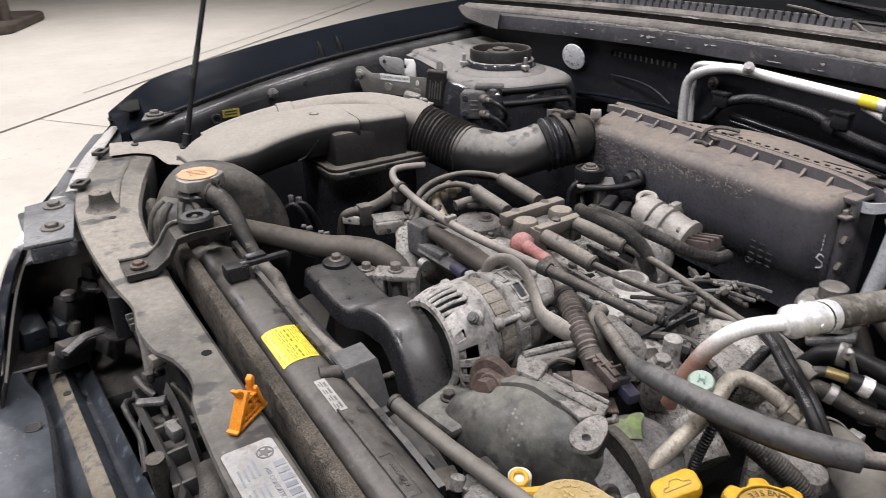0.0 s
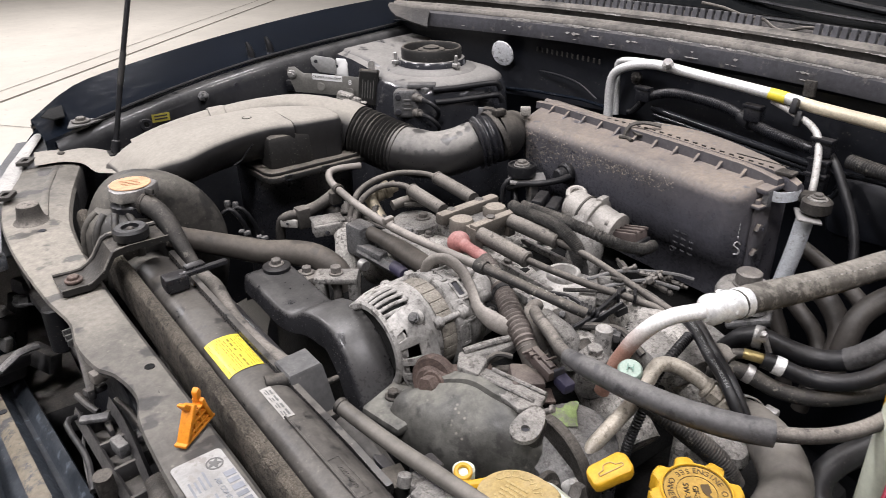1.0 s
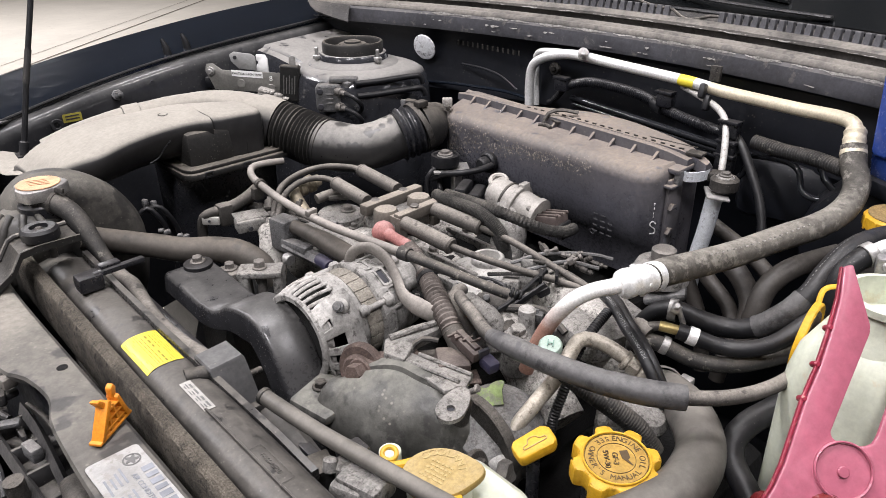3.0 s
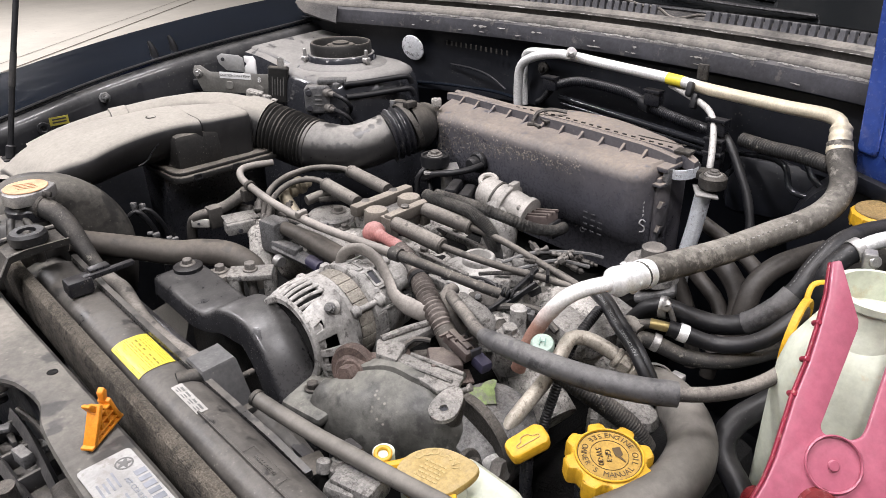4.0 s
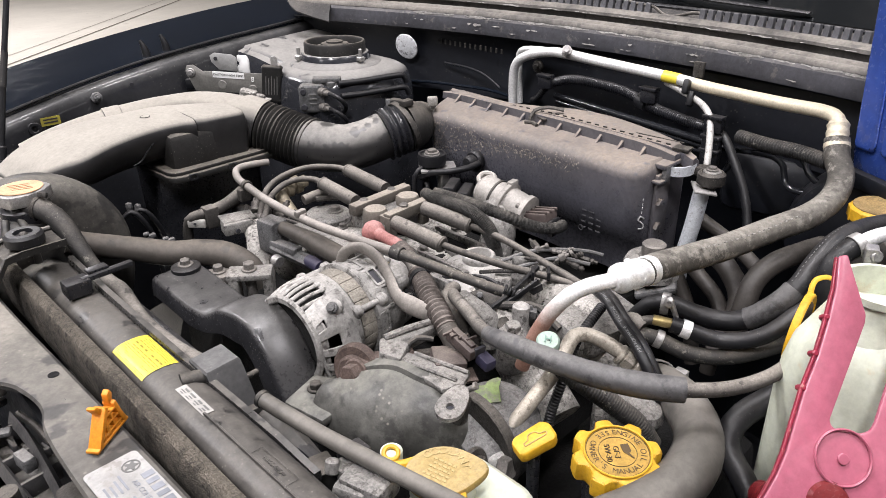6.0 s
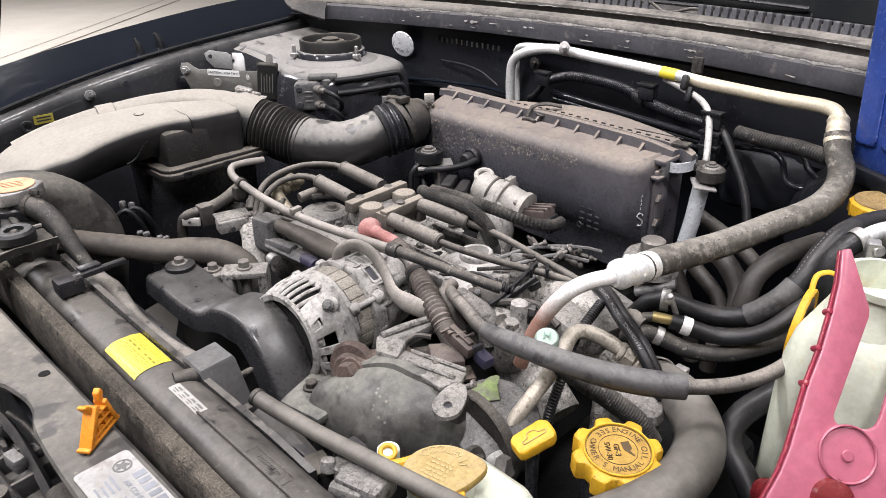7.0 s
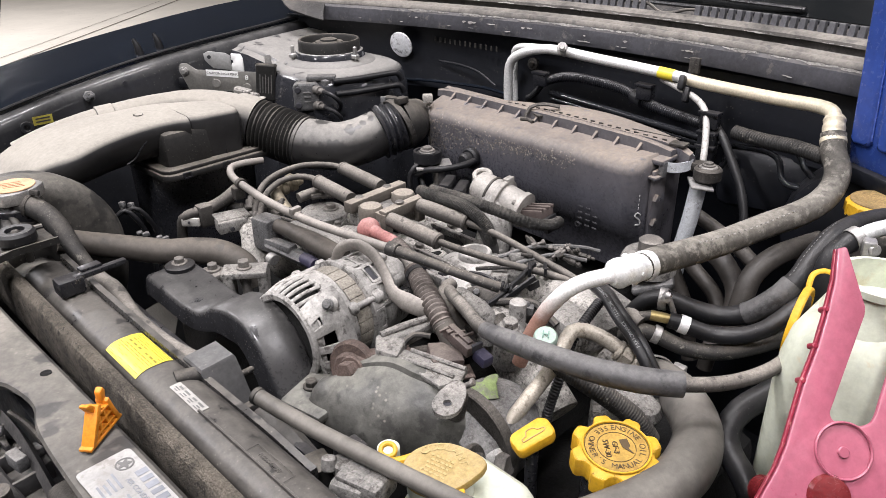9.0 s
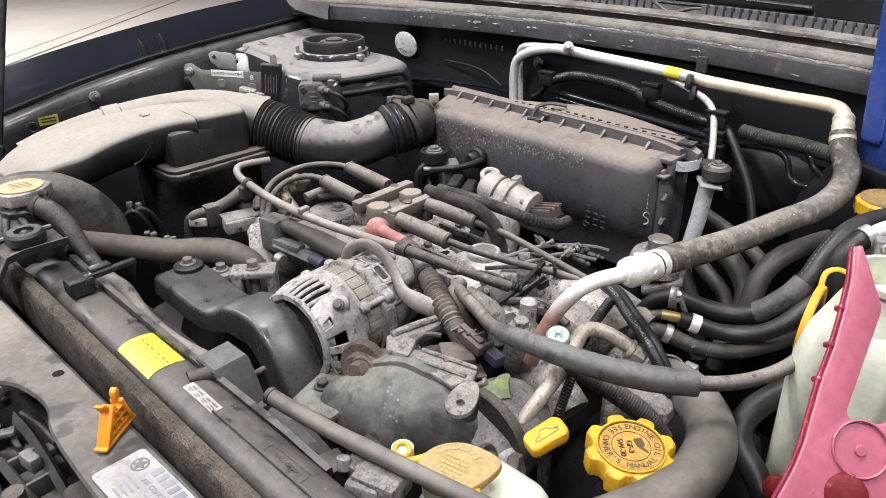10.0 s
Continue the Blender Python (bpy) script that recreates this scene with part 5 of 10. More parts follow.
# ---- engine ----
engine = thing("engine", (0.35, 0.0, 0.40), "flat four car engine, grey aluminium under dust and oil grime", "engine")
# block, heads and bell take the deep bay's shade as their colour
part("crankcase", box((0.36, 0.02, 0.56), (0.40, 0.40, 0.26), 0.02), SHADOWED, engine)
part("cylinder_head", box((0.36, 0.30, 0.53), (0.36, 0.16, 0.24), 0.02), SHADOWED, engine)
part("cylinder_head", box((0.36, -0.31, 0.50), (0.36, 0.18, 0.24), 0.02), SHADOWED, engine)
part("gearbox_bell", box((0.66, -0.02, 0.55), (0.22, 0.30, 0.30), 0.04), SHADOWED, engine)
manifold = part("intake_manifold", join(
    tube([(0.41, -0.02, 0.745), (0.36, 0.06, 0.765), (0.33, 0.16, 0.755), (0.31, 0.25, 0.71)], 0.032, 18),
    tube([(0.45, 0.0, 0.745), (0.45, 0.09, 0.77), (0.43, 0.18, 0.76), (0.41, 0.26, 0.71)], 0.032, 18),
    tube([(0.40, -0.07, 0.745), (0.345, -0.13, 0.755), (0.325, -0.19, 0.745), (0.31, -0.26, 0.70)], 0.030, 18),
    tube([(0.46, -0.08, 0.745), (0.44, -0.15, 0.762), (0.42, -0.22, 0.755), (0.42, -0.28, 0.70)], 0.032, 18)), MANIFOLD, engine, "dusty cast aluminium intake manifold")
part("throttle_dome", lathe((0.397, -0.063, 0.713), [(0.076, 0), (0.076, 0.012), (0.071, 0.032), (0.060, 0.053), (0.045, 0.069), (0.030, 0.0775), (0.0220, 0.0800), (0.0210, 0.0870), (0.0195, 0.0885), (0.0160, 0.0880), (0.0145, 0.080), (0.0140, 0.070), (0, 0.070)], "z", 48), DOME, manifold, "bright domed throttle casting with a round opening")
# web coloured near black for the shaded gap among the runners
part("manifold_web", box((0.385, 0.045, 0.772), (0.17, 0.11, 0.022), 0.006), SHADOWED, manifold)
for k in range(4):
    part("web_rib", box((0.33 + 0.035 * k, -0.01, 0.785), (0.007, 0.13, 0.014), 0.002), CASTDIRT, manifold)
part("runner_flange", cyl((0.345, 0.188, 0.792), 0.034, 0.016, "z", 30, 0.004), CASTDIRT, manifold)
bolt((0.355, 0.182, 0.800), 0.0075, 0.007, "z", manifold)
part("head_cover", prism(rounded(0.105, 0.09, 0.02), 0.03, pose(0.415, -0.222, 0.752, 8, 0, -10), 0.008), CASTDIRT, engine, "grey cast coolant housing")

# belt cover
cover = thing("belt_cover", (0.12, 0.07, 0.66), "glossy black plastic belt cover with scuffed rounded shoulders", "belt cover")


def cover_shell():
    line = spline_2d([(0.208, 0.768), (0.205, 0.783), (0.196, 0.790), (0.17, 0.791), (0.11, 0.789), (0.082, 0.787), (0.066, 0.791), (0.050, 0.801), (0.030, 0.806), (0.004, 0.803), (-0.019, 0.792), (-0.041, 0.770), (-0.058, 0.742), (-0.074, 0.705), (-0.086, 0.66)])
    rows = []
    for i, (y, z) in enumerate(line):
        y0, z0 = line[max(i - 1, 0)]
        y1, z1 = line[min(i + 1, len(line) - 1)]
        n = Vector((0, z0 - z1, y1 - y0)).normalized() * -1
        w = min(1, max(0, (0.07 - y) / 0.05))
        d = (n * w + Vector((0, 0, 1)) * (1 - w)).normalized()
        n = n if w > 0.5 or y < 0.19 else (n + Vector((0, 0, 0.3))).normalized()
        deep = 0.023 + 0.011 * w
        xf, xb = 0.081 + 0.018 * min(1, max(0, (0.1 - y) / 0.10)), 0.144 + 0.006 * w
        if y > 0.195:
            xf, xb = xf + (y - 0.195) * 0.5, xb - (y - 0.195) * 0.5
        p = Vector((0, y, z))
        row = [p - d * deep + Vector((xf - 0.002, 0, 0)), p - d * 0.006 + Vector((xf, 0, 0)), p - n * 0.002 + Vector((xf + 0.0015, 0, 0)), p + Vector((xf + 0.005, 0, 0)),
               p + n * 0.0005 + Vector(((xf + xb) / 2, 0, 0)), p + Vector((xb - 0.005, 0, 0)), p - n * 0.002 + Vector((xb - 0.0015, 0, 0)), p - d * 0.006 + Vector((xb, 0, 0)), p - d * deep + Vector((xb + 0.001, 0, 0))]
        rows.append(row)
    return loft(rows, closed=True, caps=True)


def spline_2d(pts):
    return [(p.x, p.y) for p in spline([(a, b, 0) for a, b in pts], 0.006)]


shell = part("cover_shell", cover_shell(), COVERMAT, cover, sharp=60)
part("grommet", lathe((0.122, 0.183, 0.787), [(0.017, 0), (0.018, 0.003), (0.018, 0.009), (0.014, 0.011), (0, 0.011)], "z", 24), BLACKRUB, cover)
bolt((0.122, 0.183, 0.797), 0.0065, 0.007, "z", cover)
solo("bracket_stud", join(hex_bolt((0.155, 0.165, 0.782), 0.0065, 0.008), box((0.157, 0.165, 0.772), (0.03, 0.035, 0.02), 0.004)), BOLT, "dusty grey bolt on a cast boss beside the belt cover", "bolt")
seat = thing("pump_bracket", (0.175, 0.12, 0.70), "cast grey alternator bracket with a hexagon bolt", "bracket")
part("bracket_top", box((0.170, 0.110, 0.795), (0.054, 0.030, 0.008), 0.002, (0, 0, -38)), CASTDIRT, seat)
part("bracket_leg", box((0.154, 0.121, 0.765), (0.012, 0.028, 0.06), 0.003, (0, 0, -38)), CASTDIRT, seat)
part("bracket_spacer", cyl((0.170, 0.110, 0.772), 0.006, 0.040, "z", 18, 0.001), BOLT, seat)
part("bracket_leg", box((0.187, 0.097, 0.765), (0.012, 0.028, 0.06), 0.003, (0, 0, -38)), CASTDIRT, seat)
bolt((0.170, 0.111, 0.799), 0.0072, 0.009, "z", seat, washer=1.3)

# ---- alternator ----
AX, AY, AZ, AR = 0.216, -0.014, 0.770, 0.058
alternator = thing("alternator", (AX, AY, AZ - AR), "finned cast aluminium alternator with a grey-brown core", "alternator")


def alt(f=Matrix.Identity(4)):
    """Places a shape drawn about the alternator's shaft: x up, y to the right wing, z forward."""
    return Matrix.Translation((AX, AY, AZ)) @ pose(0, 0, 0, 0, -90, 4) @ f


def shaft(bm):
    bm.transform(alt())
    return bm


def bracket_side(bm):
    """Places the cast web, which stands off the shaft's own middle."""
    bm.transform(Matrix.Translation((-0.006, 0.006, 0.006)) @ alt())
    return bm


front = part("front_housing", shaft(join(
    ring((0, 0, 0.029), AR - 0.007, AR + 0.002, 0.022, "z", 64, 0.003),
    ring((0, 0, 0.075), AR - 0.013, AR - 0.0035, 0.006, "z", 64, 0.002))), CAST, alternator, "bright cast front housing with curved cooling slots")
for k in range(38):
    a0 = 6.28319 * k / 38
    if 3.55 < a0 < 5.62:
        continue
    pts = []
    for f in (0.0, 0.2, 0.4, 0.6, 0.8, 1.0):
        r = AR + 0.001 - 0.008 * f ** 2.2
        z = 0.036 + 0.039 * f
        a = a0 + 0.07 * f
        pts.append((r * math.cos(a), r * math.sin(a), z))
    part("cooling_fin", shaft(tube(pts, 0.0019, 8, 0.005, flat=1.25)), CAST, front)
# drum coloured near black so the housing looks shaded inside
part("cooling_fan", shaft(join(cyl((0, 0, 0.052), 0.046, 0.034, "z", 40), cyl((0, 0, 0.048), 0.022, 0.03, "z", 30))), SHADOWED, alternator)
# cast web with windows that carries the housing down to its pivot
OUTER = spline([(0.0525, -0.036, 0.040), (0.047, -0.047, 0.041), (0.031, -0.061, 0.042), (0.004, -0.071, 0.042), (-0.026, -0.082, 0.041), (-0.054, -0.096, 0.037)], 0.0105)
INNER_EDGE = spline([(0.0395, -0.0335, 0.070), (0.0350, -0.0405, 0.071), (0.0263, -0.0517, 0.071), (0.003, -0.0580, 0.071), (-0.020, -0.0600, 0.069), (-0.046, -0.0640, 0.062)], 0.002)
INNER_EDGE = [INNER_EDGE[int(k * (len(INNER_EDGE) - 1) / (len(OUTER) - 1))] for k in range(len(OUTER))]


def web_panel():
    bm = bmesh.new()
    grid = []
    for o, q in zip(OUTER, INNER_EDGE):
        back = Vector((o.x * 0.99, o.y * 0.99, 0.024))
        cells = [back, o + Vector((0, 0, -0.006)), o] + [o.lerp(q, f) + Vector((0, 0, 0.004 * math.sin(3.14 * f))) for f in (0.14, 0.42, 0.84, 1.0)] + [q + Vector((0, 0, -0.010))]
        grid.append([bm.verts.new(v) for v in cells])
    n = len(grid)
    for r in range(n - 1):
        for k in range(7):
            if (k == 4 and r % 2 == 1 and r > 1) or (k == 3 and r in (n - 4, 5)):
                continue
            bm.faces.new((grid[r][k], grid[r + 1][k], grid[r + 1][k + 1], grid[r][k + 1]))
    bmesh.ops.recalc_face_normals(bm, faces=bm.faces[:])
    bmesh.ops.solidify(bm, geom=bm.faces[:], thickness=0.0035)
    bmesh.ops.bevel(bm, geom=[e for e in bm.edges if len(e.link_faces) == 2 and e.calc_face_angle(0) > 1.0], offset=0.001, segments=2, affect="EDGES", profile=0.5)
    return bm


part("housing_web", bracket_side(web_panel()), CAST, front, sharp=50)
part("ear_boss", cyl((0.1735, -0.0615, 0.8164), 0.0092, 0.010, (-0.75, -0.45, 0.5), 24, 0.003), CAST, alternator)
bolt((0.1675, -0.0655, 0.8204), 0.0048, 0.004, (-0.75, -0.45, 0.5), alternator, mat=STEELGREY, washer=1.3)
core_ob = part("stator_core", shaft(ring((0, 0, 0.002), AR - 0.014, AR - 0.006, 0.028, "z", 48, 0.001)), CORE, alternator, "grey-brown laminated stator core")
for k in range(24):
    b = box((AR - 0.005, 0, 0.002), (0.004, 0.0138, 0.028), 0.0010)
    b.transform(Matrix.Rotation(radians(15 * k + 4), 4, "Z"))
    part("stator_tooth", shaft(b), CORE, core_ob)
rear_ob = part("rear_housing", shaft(lathe((0, 0, -0.080), [(0.02, 0), (0.036, 0.0), (0.046, 0.004), (AR - 0.011, 0.016), (AR - 0.004, 0.034), (AR - 0.001, 0.052), (AR + 0.002, 0.068), (AR + 0.002, 0.074), (AR - 0.001, 0.076), (AR - 0.008, 0.076)], "z", 64)), CAST, alternator, "cast rear housing with vent slots")
for ang, z, w, h in ((20, -0.018, 0.014, 0.005), (-6, -0.018, 0.017, 0.0055), (-6, -0.031, 0.017, 0.0055), (-32, -0.026, 0.019, 0.009), (-56, -0.018, 0.014, 0.005), (-84, -0.014, 0.020, 0.010), (-32, -0.043, 0.015, 0.005), (-60, -0.044, 0.014, 0.006)):
    r = AR + (0.0006 if z > -0.03 else -0.0022)
    slot = box((r - 0.0018, 0, z), (0.003, w, h), 0.0012)
    rim = frame_prism(rounded(w + 0.006, h + 0.005, 0.003), rounded(w, h, 0.0015), 0.0035, pose(r - 0.0022, 0, z, 0, 90, 0) @ pose(0, 0, 0, 0, 0, 90))
    for bm_, m_, n_ in ((slot, INK, "vent_slot"), (rim, CAST, "vent_frame")):
        bm_.transform(Matrix.Rotation(radians(ang), 4, "Z"))
        part(n_, shaft(bm_), m_, rear_ob)
for ang in (8, -20, -45, -70):
    b = box((AR - 0.002, 0, -0.036), (0.008, 0.005, 0.052), 0.002)
    b.transform(Matrix.Rotation(radians(ang), 4, "Z"))
    part("housing_rib", shaft(b), CAST, rear_ob)
for ang in (-58, 50, 140):
    r, c, s_ = AR + 0.001, math.cos(radians(ang)), math.sin(radians(ang))
    part("housing_ear", shaft(join(cyl((r * c, r * s_, 0.020), 0.0075, 0.012, "z", 20, 0.003), cyl((r * c, r * s_, -0.016), 0.008, 0.012, "z", 20, 0.003), cyl((r * c, r * s_, 0.0), 0.0036, 0.05, "z", 12))), CAST, front)
part("rear_hood", shaft(prism([(0.036, -0.050), (0.050, -0.030), (0.052, -0.008), (0.032, -0.012), (0.022, -0.045)], 0.040, Matrix.Translation((0, 0, -0.075)), 0.005)), CAST, rear_ob)
PV = Vector((0.167, -0.102, 0.761))
PD = Vector((-0.92, -0.30, 0.25))
part("pivot_ear", join(cyl(PV, 0.028, 0.012, PD, 30, 0.003), cyl(PV + PD * 0.008, 0.017, 0.012, PD, 26, 0.003), tube([PV + Vector((0, 0.0, 0.0)), PV + Vector((0.02, -0.02, 0.002)), PV + Vector((0.05, -0.028, 0.0))], 0.017, 14)), RUST, alternator, "rusty pivot ear")
part("pivot_bolt", join(cyl(PV + PD * 0.022 + Vector((0.002, -0.008, 0.004)), 0.0105, 0.014, PD, 6, 0.001), cyl(PV + PD * 0.014 + Vector((0.002, -0.008, 0.004)), 0.0140, 0.004, PD, 20)), RUST, alternator)

# tan strap cable over the alternator
solo("sleeved_cable", tube([(0.230, 0.002, 0.826), (0.232, -0.002, 0.838), (0.238, -0.008, 0.845), (0.248, -0.018, 0.846), (0.256, -0.036, 0.836), (0.255, -0.056, 0.818), (0.249, -0.078, 0.804), (0.256, -0.112, 0.797), (0.272, -0.128, 0.788)], 0.0095, 12, radii=[0.006, 0.0072, 0.0076, 0.0076, 0.0072, 0.0075, 0.0110, 0.0100, 0.003], flat=0.5), PALECABLE, "dusty flattened cable sleeve looped over the alternator", "cable")

# adjusting arm and lower links
arm = thing("adjuster_arm", (0.22, -0.12, 0.74), "cast aluminium alternator adjusting arm", "bracket")
part("arm_body", prism([(0.195, -0.107), (0.255, -0.114), (0.256, -0.133), (0.218, -0.132), (0.203, -0.142), (0.186, -0.152), (0.178, -0.127)], 0.014, Matrix.Translation((0, 0, 0.774)), 0.003), CASTDIRT, arm)
part("arm_ridge", tube([(0.198, -0.112, 0.789), (0.225, -0.118, 0.791), (0.254, -0.124, 0.790)], 0.004, 8), CASTDIRT, arm)
part("arm_slide", prism([(0.186, -0.150), (0.204, -0.141), (0.226, -0.212), (0.206, -0.222), (0.185, -0.213)], 0.006, Matrix.Translation((0, 0, 0.777)), 0.0015), CASTDIRT, arm)
for u in (0.0, 0.017):
    part("arm_rib", tube([(0.190 + u, -0.150, 0.784), (0.196 + u, -0.18, 0.785), (0.204 + u, -0.214, 0.785)], 0.0022, 6), CASTDIRT, arm)
# dark box added in place of the shade below the arm
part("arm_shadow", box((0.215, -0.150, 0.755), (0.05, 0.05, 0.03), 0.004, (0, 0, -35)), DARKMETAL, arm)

# rounded cover of the compressor drive
drum = thing("compressor_cover", (0.155, -0.19, 0.62), "rounded dusty grey cover over the compressor pulley", "cover")


CREST = [(0.1425, -0.0974, 0.750), (0.1505, -0.1093, 0.764), (0.1619, -0.1309, 0.776), (0.1742, -0.1515, 0.780), (0.1794, -0.1789, 0.779), (0.1863, -0.1995, 0.776), (0.1945, -0.2144, 0.770), (0.2054, -0.2267, 0.755), (0.2063, -0.2411, 0.735)]
BROW = [(0.1300, -0.0950, 0.744), (0.1080, -0.0965, 0.730), (0.105, -0.1205, 0.720), (0.116, -0.1500, 0.718), (0.129, -0.1850, 0.716), (0.1505, -0.2101, 0.715), (0.1690, -0.2331, 0.710), (0.1900, -0.246, 0.704), (0.2148, -0.2454, 0.702)]


def drum_shell():
    """A swollen cover: from a low front brow up to a crest, a stepped flange behind, and a skirt below."""
    n = 40

    def even(rows):
        line = spline(rows, 0.003)
        return [line[round(k * (len(line) - 1) / n)] for k in range(n + 1)]

    rows = []
    for e, c in zip(even(BROW), even(CREST)):
        row = [e + Vector((0.060, 0.02, -0.06)), e + Vector((0.030, 0.01, -0.026)), e + Vector((0.010, 0.002, -0.011)), e + Vector((0.002, 0, -0.004))]
        for f in (0.0, 0.12, 0.28, 0.46, 0.64, 0.82, 0.94, 1.0):
            swell = 0.018 * math.sin(math.pi * f ** 0.75) + 0.0012 * noise.noise(e * 30 + Vector((f * 2, 0, 0)))
            row.append(e.lerp(c, f) + Vector((-0.25, -0.1, 1.0)) * swell)
        row += [c + Vector((0.002, 0, -0.0015)), c + Vector((0.004, 0, 0.0035)), c + Vector((0.008, 0, 0.0050)), c + Vector((0.019, 0.004, 0.0045)), c + Vector((0.023, 0.005, 0.001)), c + Vector((0.026, 0.006, -0.05))]
        rows.append(row)
    return loft(rows)


OILYCOVER = material("oily_grey_cover", (0.062, 0.061, 0.056), 0.40, vary=0.5, scale=13, bump=0.12, dust=0.85, dust_colour=(0.165, 0.160, 0.140), marks=1.0, even=0.0, grit=0.5, spots=0.5, spot_colour=(0.030, 0.029, 0.028), flecks=0.4, lo=0.15, hi=0.95)
drum_ob = part("cover_shell", drum_shell(), OILYCOVER, drum)
part("mount_foot", prism([(0.09, -0.075), (0.15, -0.055), (0.165, -0.09), (0.15, -0.125), (0.10, -0.13)], 0.012, Matrix.Translation((0, 0, 0.734)), 0.005), OILYCOVER, drum)
bolt((0.126, -0.083, 0.746), 0.0065, 0.007, "z", drum, washer=1.4, mat=DARKMETAL)
part("side_bolt", join(cyl((0.170, -0.276, 0.735), 0.012, 0.012, (0.2, -1, 0.3), 6, 0.002), cyl((0.170, -0.271, 0.733), 0.019, 0.006, (0.2, -1, 0.3), 24)), DARKMETAL, drum)
lug_ob = thing("lifting_lug", (0.165, -0.246, 0.76), "cast grey lug with a round hole", "bracket")
part("lug_plate", frame_prism([(0.016 * math.cos(a) * (1.0 if math.cos(a) < 0 else 1.9), 0.0135 * math.sin(a)) for a in [6.28319 * i / 32 for i in range(32)]], [(0.004 * math.cos(6.28319 * i / 32), 0.004 * math.sin(6.28319 * i / 32)) for i in range(32)], 0.0045, pose(0.163, -0.246, 0.7895, 4, -6, 20)), CASTDIRT, lug_ob)
part("lug_hole", cyl((0.163, -0.246, 0.7905), 0.0042, 0.002, "z", 16, 0), INK, lug_ob)
part("lug_web", box((0.184, -0.240, 0.774), (0.018, 0.012, 0.028), 0.004, (0, 25, 20)), DARKMETAL, lug_ob)
solo("small_bolts", join(hex_bolt((0.190, -0.228, 0.787), 0.0042, 0.005, (0.3, -0.4, 0.8)), cyl((0.198, -0.238, 0.790), 0.003, 0.012, (0.2, -0.5, 0.4), 12), cyl((0.202, -0.241, 0.793), 0.0045, 0.004, (0.2, -0.5, 0.4), 6)), BOLT, "small steel screws on the pump bracket", "bolt")
pump = thing("steering_pump", (0.24, -0.235, 0.66), "dirty cast aluminium steering pump with a green paint mark", "pump")
part("pump_body", lathe((0.238, -0.232, 0.70), [(0.03, -0.03), (0.045, -0.01), (0.048, 0.02), (0.045, 0.045), (0.03, 0.056), (0, 0.058)], (-0.25, -0.35, 0.9), 30), STEELGREY, pump)
part("paint_mark", prism([((0.016 + 0.005 * math.sin(3 * a + 1) + 0.002 * math.sin(7 * a)) * math.cos(a), (0.013 + 0.004 * math.sin(4 * a)) * math.sin(a)) for a in [6.28319 * i / 40 for i in range(40)]], 0.0016, Matrix.Translation((0.230, -0.231, 0.7628)) @ to_axis((-0.25, -0.35, 0.9)), 0.0005), GREEN, pump, "green daub of paint")
part("pump_pulley", ring((0.21, -0.232, 0.715), 0.03, 0.058, 0.012, "x", 36), DARKMETAL, pump)

# ---- ignition coil, boots and leads ----
coil = thing("ignition_coil", (0.37, 0.075, 0.79), "tan dusty ignition coil block with four lead towers", "ignition coil")
CO = pose(0.370, 0.080, 0.806, 0, 0, 4)
part("coil_base", prism([(-0.036, -0.030), (0.048, -0.030), (0.048, 0.032), (-0.036, 0.032)], 0.022, CO, 0.004), CASTDIRT, coil)
part("coil_bar", prism([(-0.046, 0.014), (0.060, 0.014), (0.060, 0.030), (-0.046, 0.030)], 0.016, CO @ Matrix.Translation((0, 0, 0.021)), 0.003), TANBLOCK, coil)
part("coil_bar", prism([(-0.034, -0.038), (0.058, -0.038), (0.058, -0.024), (-0.034, -0.024)], 0.016, CO @ Matrix.Translation((0, 0, 0.019)), 0.003), TANBLOCK, coil)
for u in (-0.028, 0.034):
    b = lathe((0, 0, 0), [(0.0, 0.0), (0.017, 0.0), (0.017, 0.024), (0.014, 0.030), (0, 0.032)], "z", 24)
    b.transform(CO @ Matrix.Translation((u, -0.004, 0.004)))
    part("coil_dome", b, TANBLOCK, coil)
    part("coil_cross", prism([(u - 0.007, -0.038), (u + 0.007, -0.038), (u + 0.007, 0.03), (u - 0.007, 0.03)], 0.0305, CO, 0.002), TANBLOCK, coil)
for u, v in ((-0.022, 0.024), (0.03, 0.024), (0.0, -0.03)):
    b = cyl((u, v, 0.037), 0.006, 0.003, "z", 16)
    b.transform(CO)
    part("coil_screw", b, BOLT, coil)


def lead(boot, wire, r=0.0122):
    """A spark plug lead: a thick boot by the coil and a thinner cable beyond."""
    t = thing("spark_lead", boot[0], "dusty grey spark plug lead with a thick rubber boot", "ignition lead", "spark leads")
    a, b = Vector(boot[0]), Vector(boot[1])
    part("boot", tube([a, a.lerp(b, 0.12), a.lerp(b, 0.85), b], r, 18, radii=[r * 0.92, r * 0.96, r, r, r, r, r, r, r, r * 0.9]), RUBBERTAN, t)
    part("boot_collar", ring(a.lerp(b, 0.96), r * 0.5, r * 1.06, 0.006, tuple(b - a), 24, 0.002), RUBBERTAN, t)
    part("cable", tube([a.lerp(b, 0.97)] + wire, 0.0044, 12, wobble=0.03), RUBBERTAN, t)
    return t


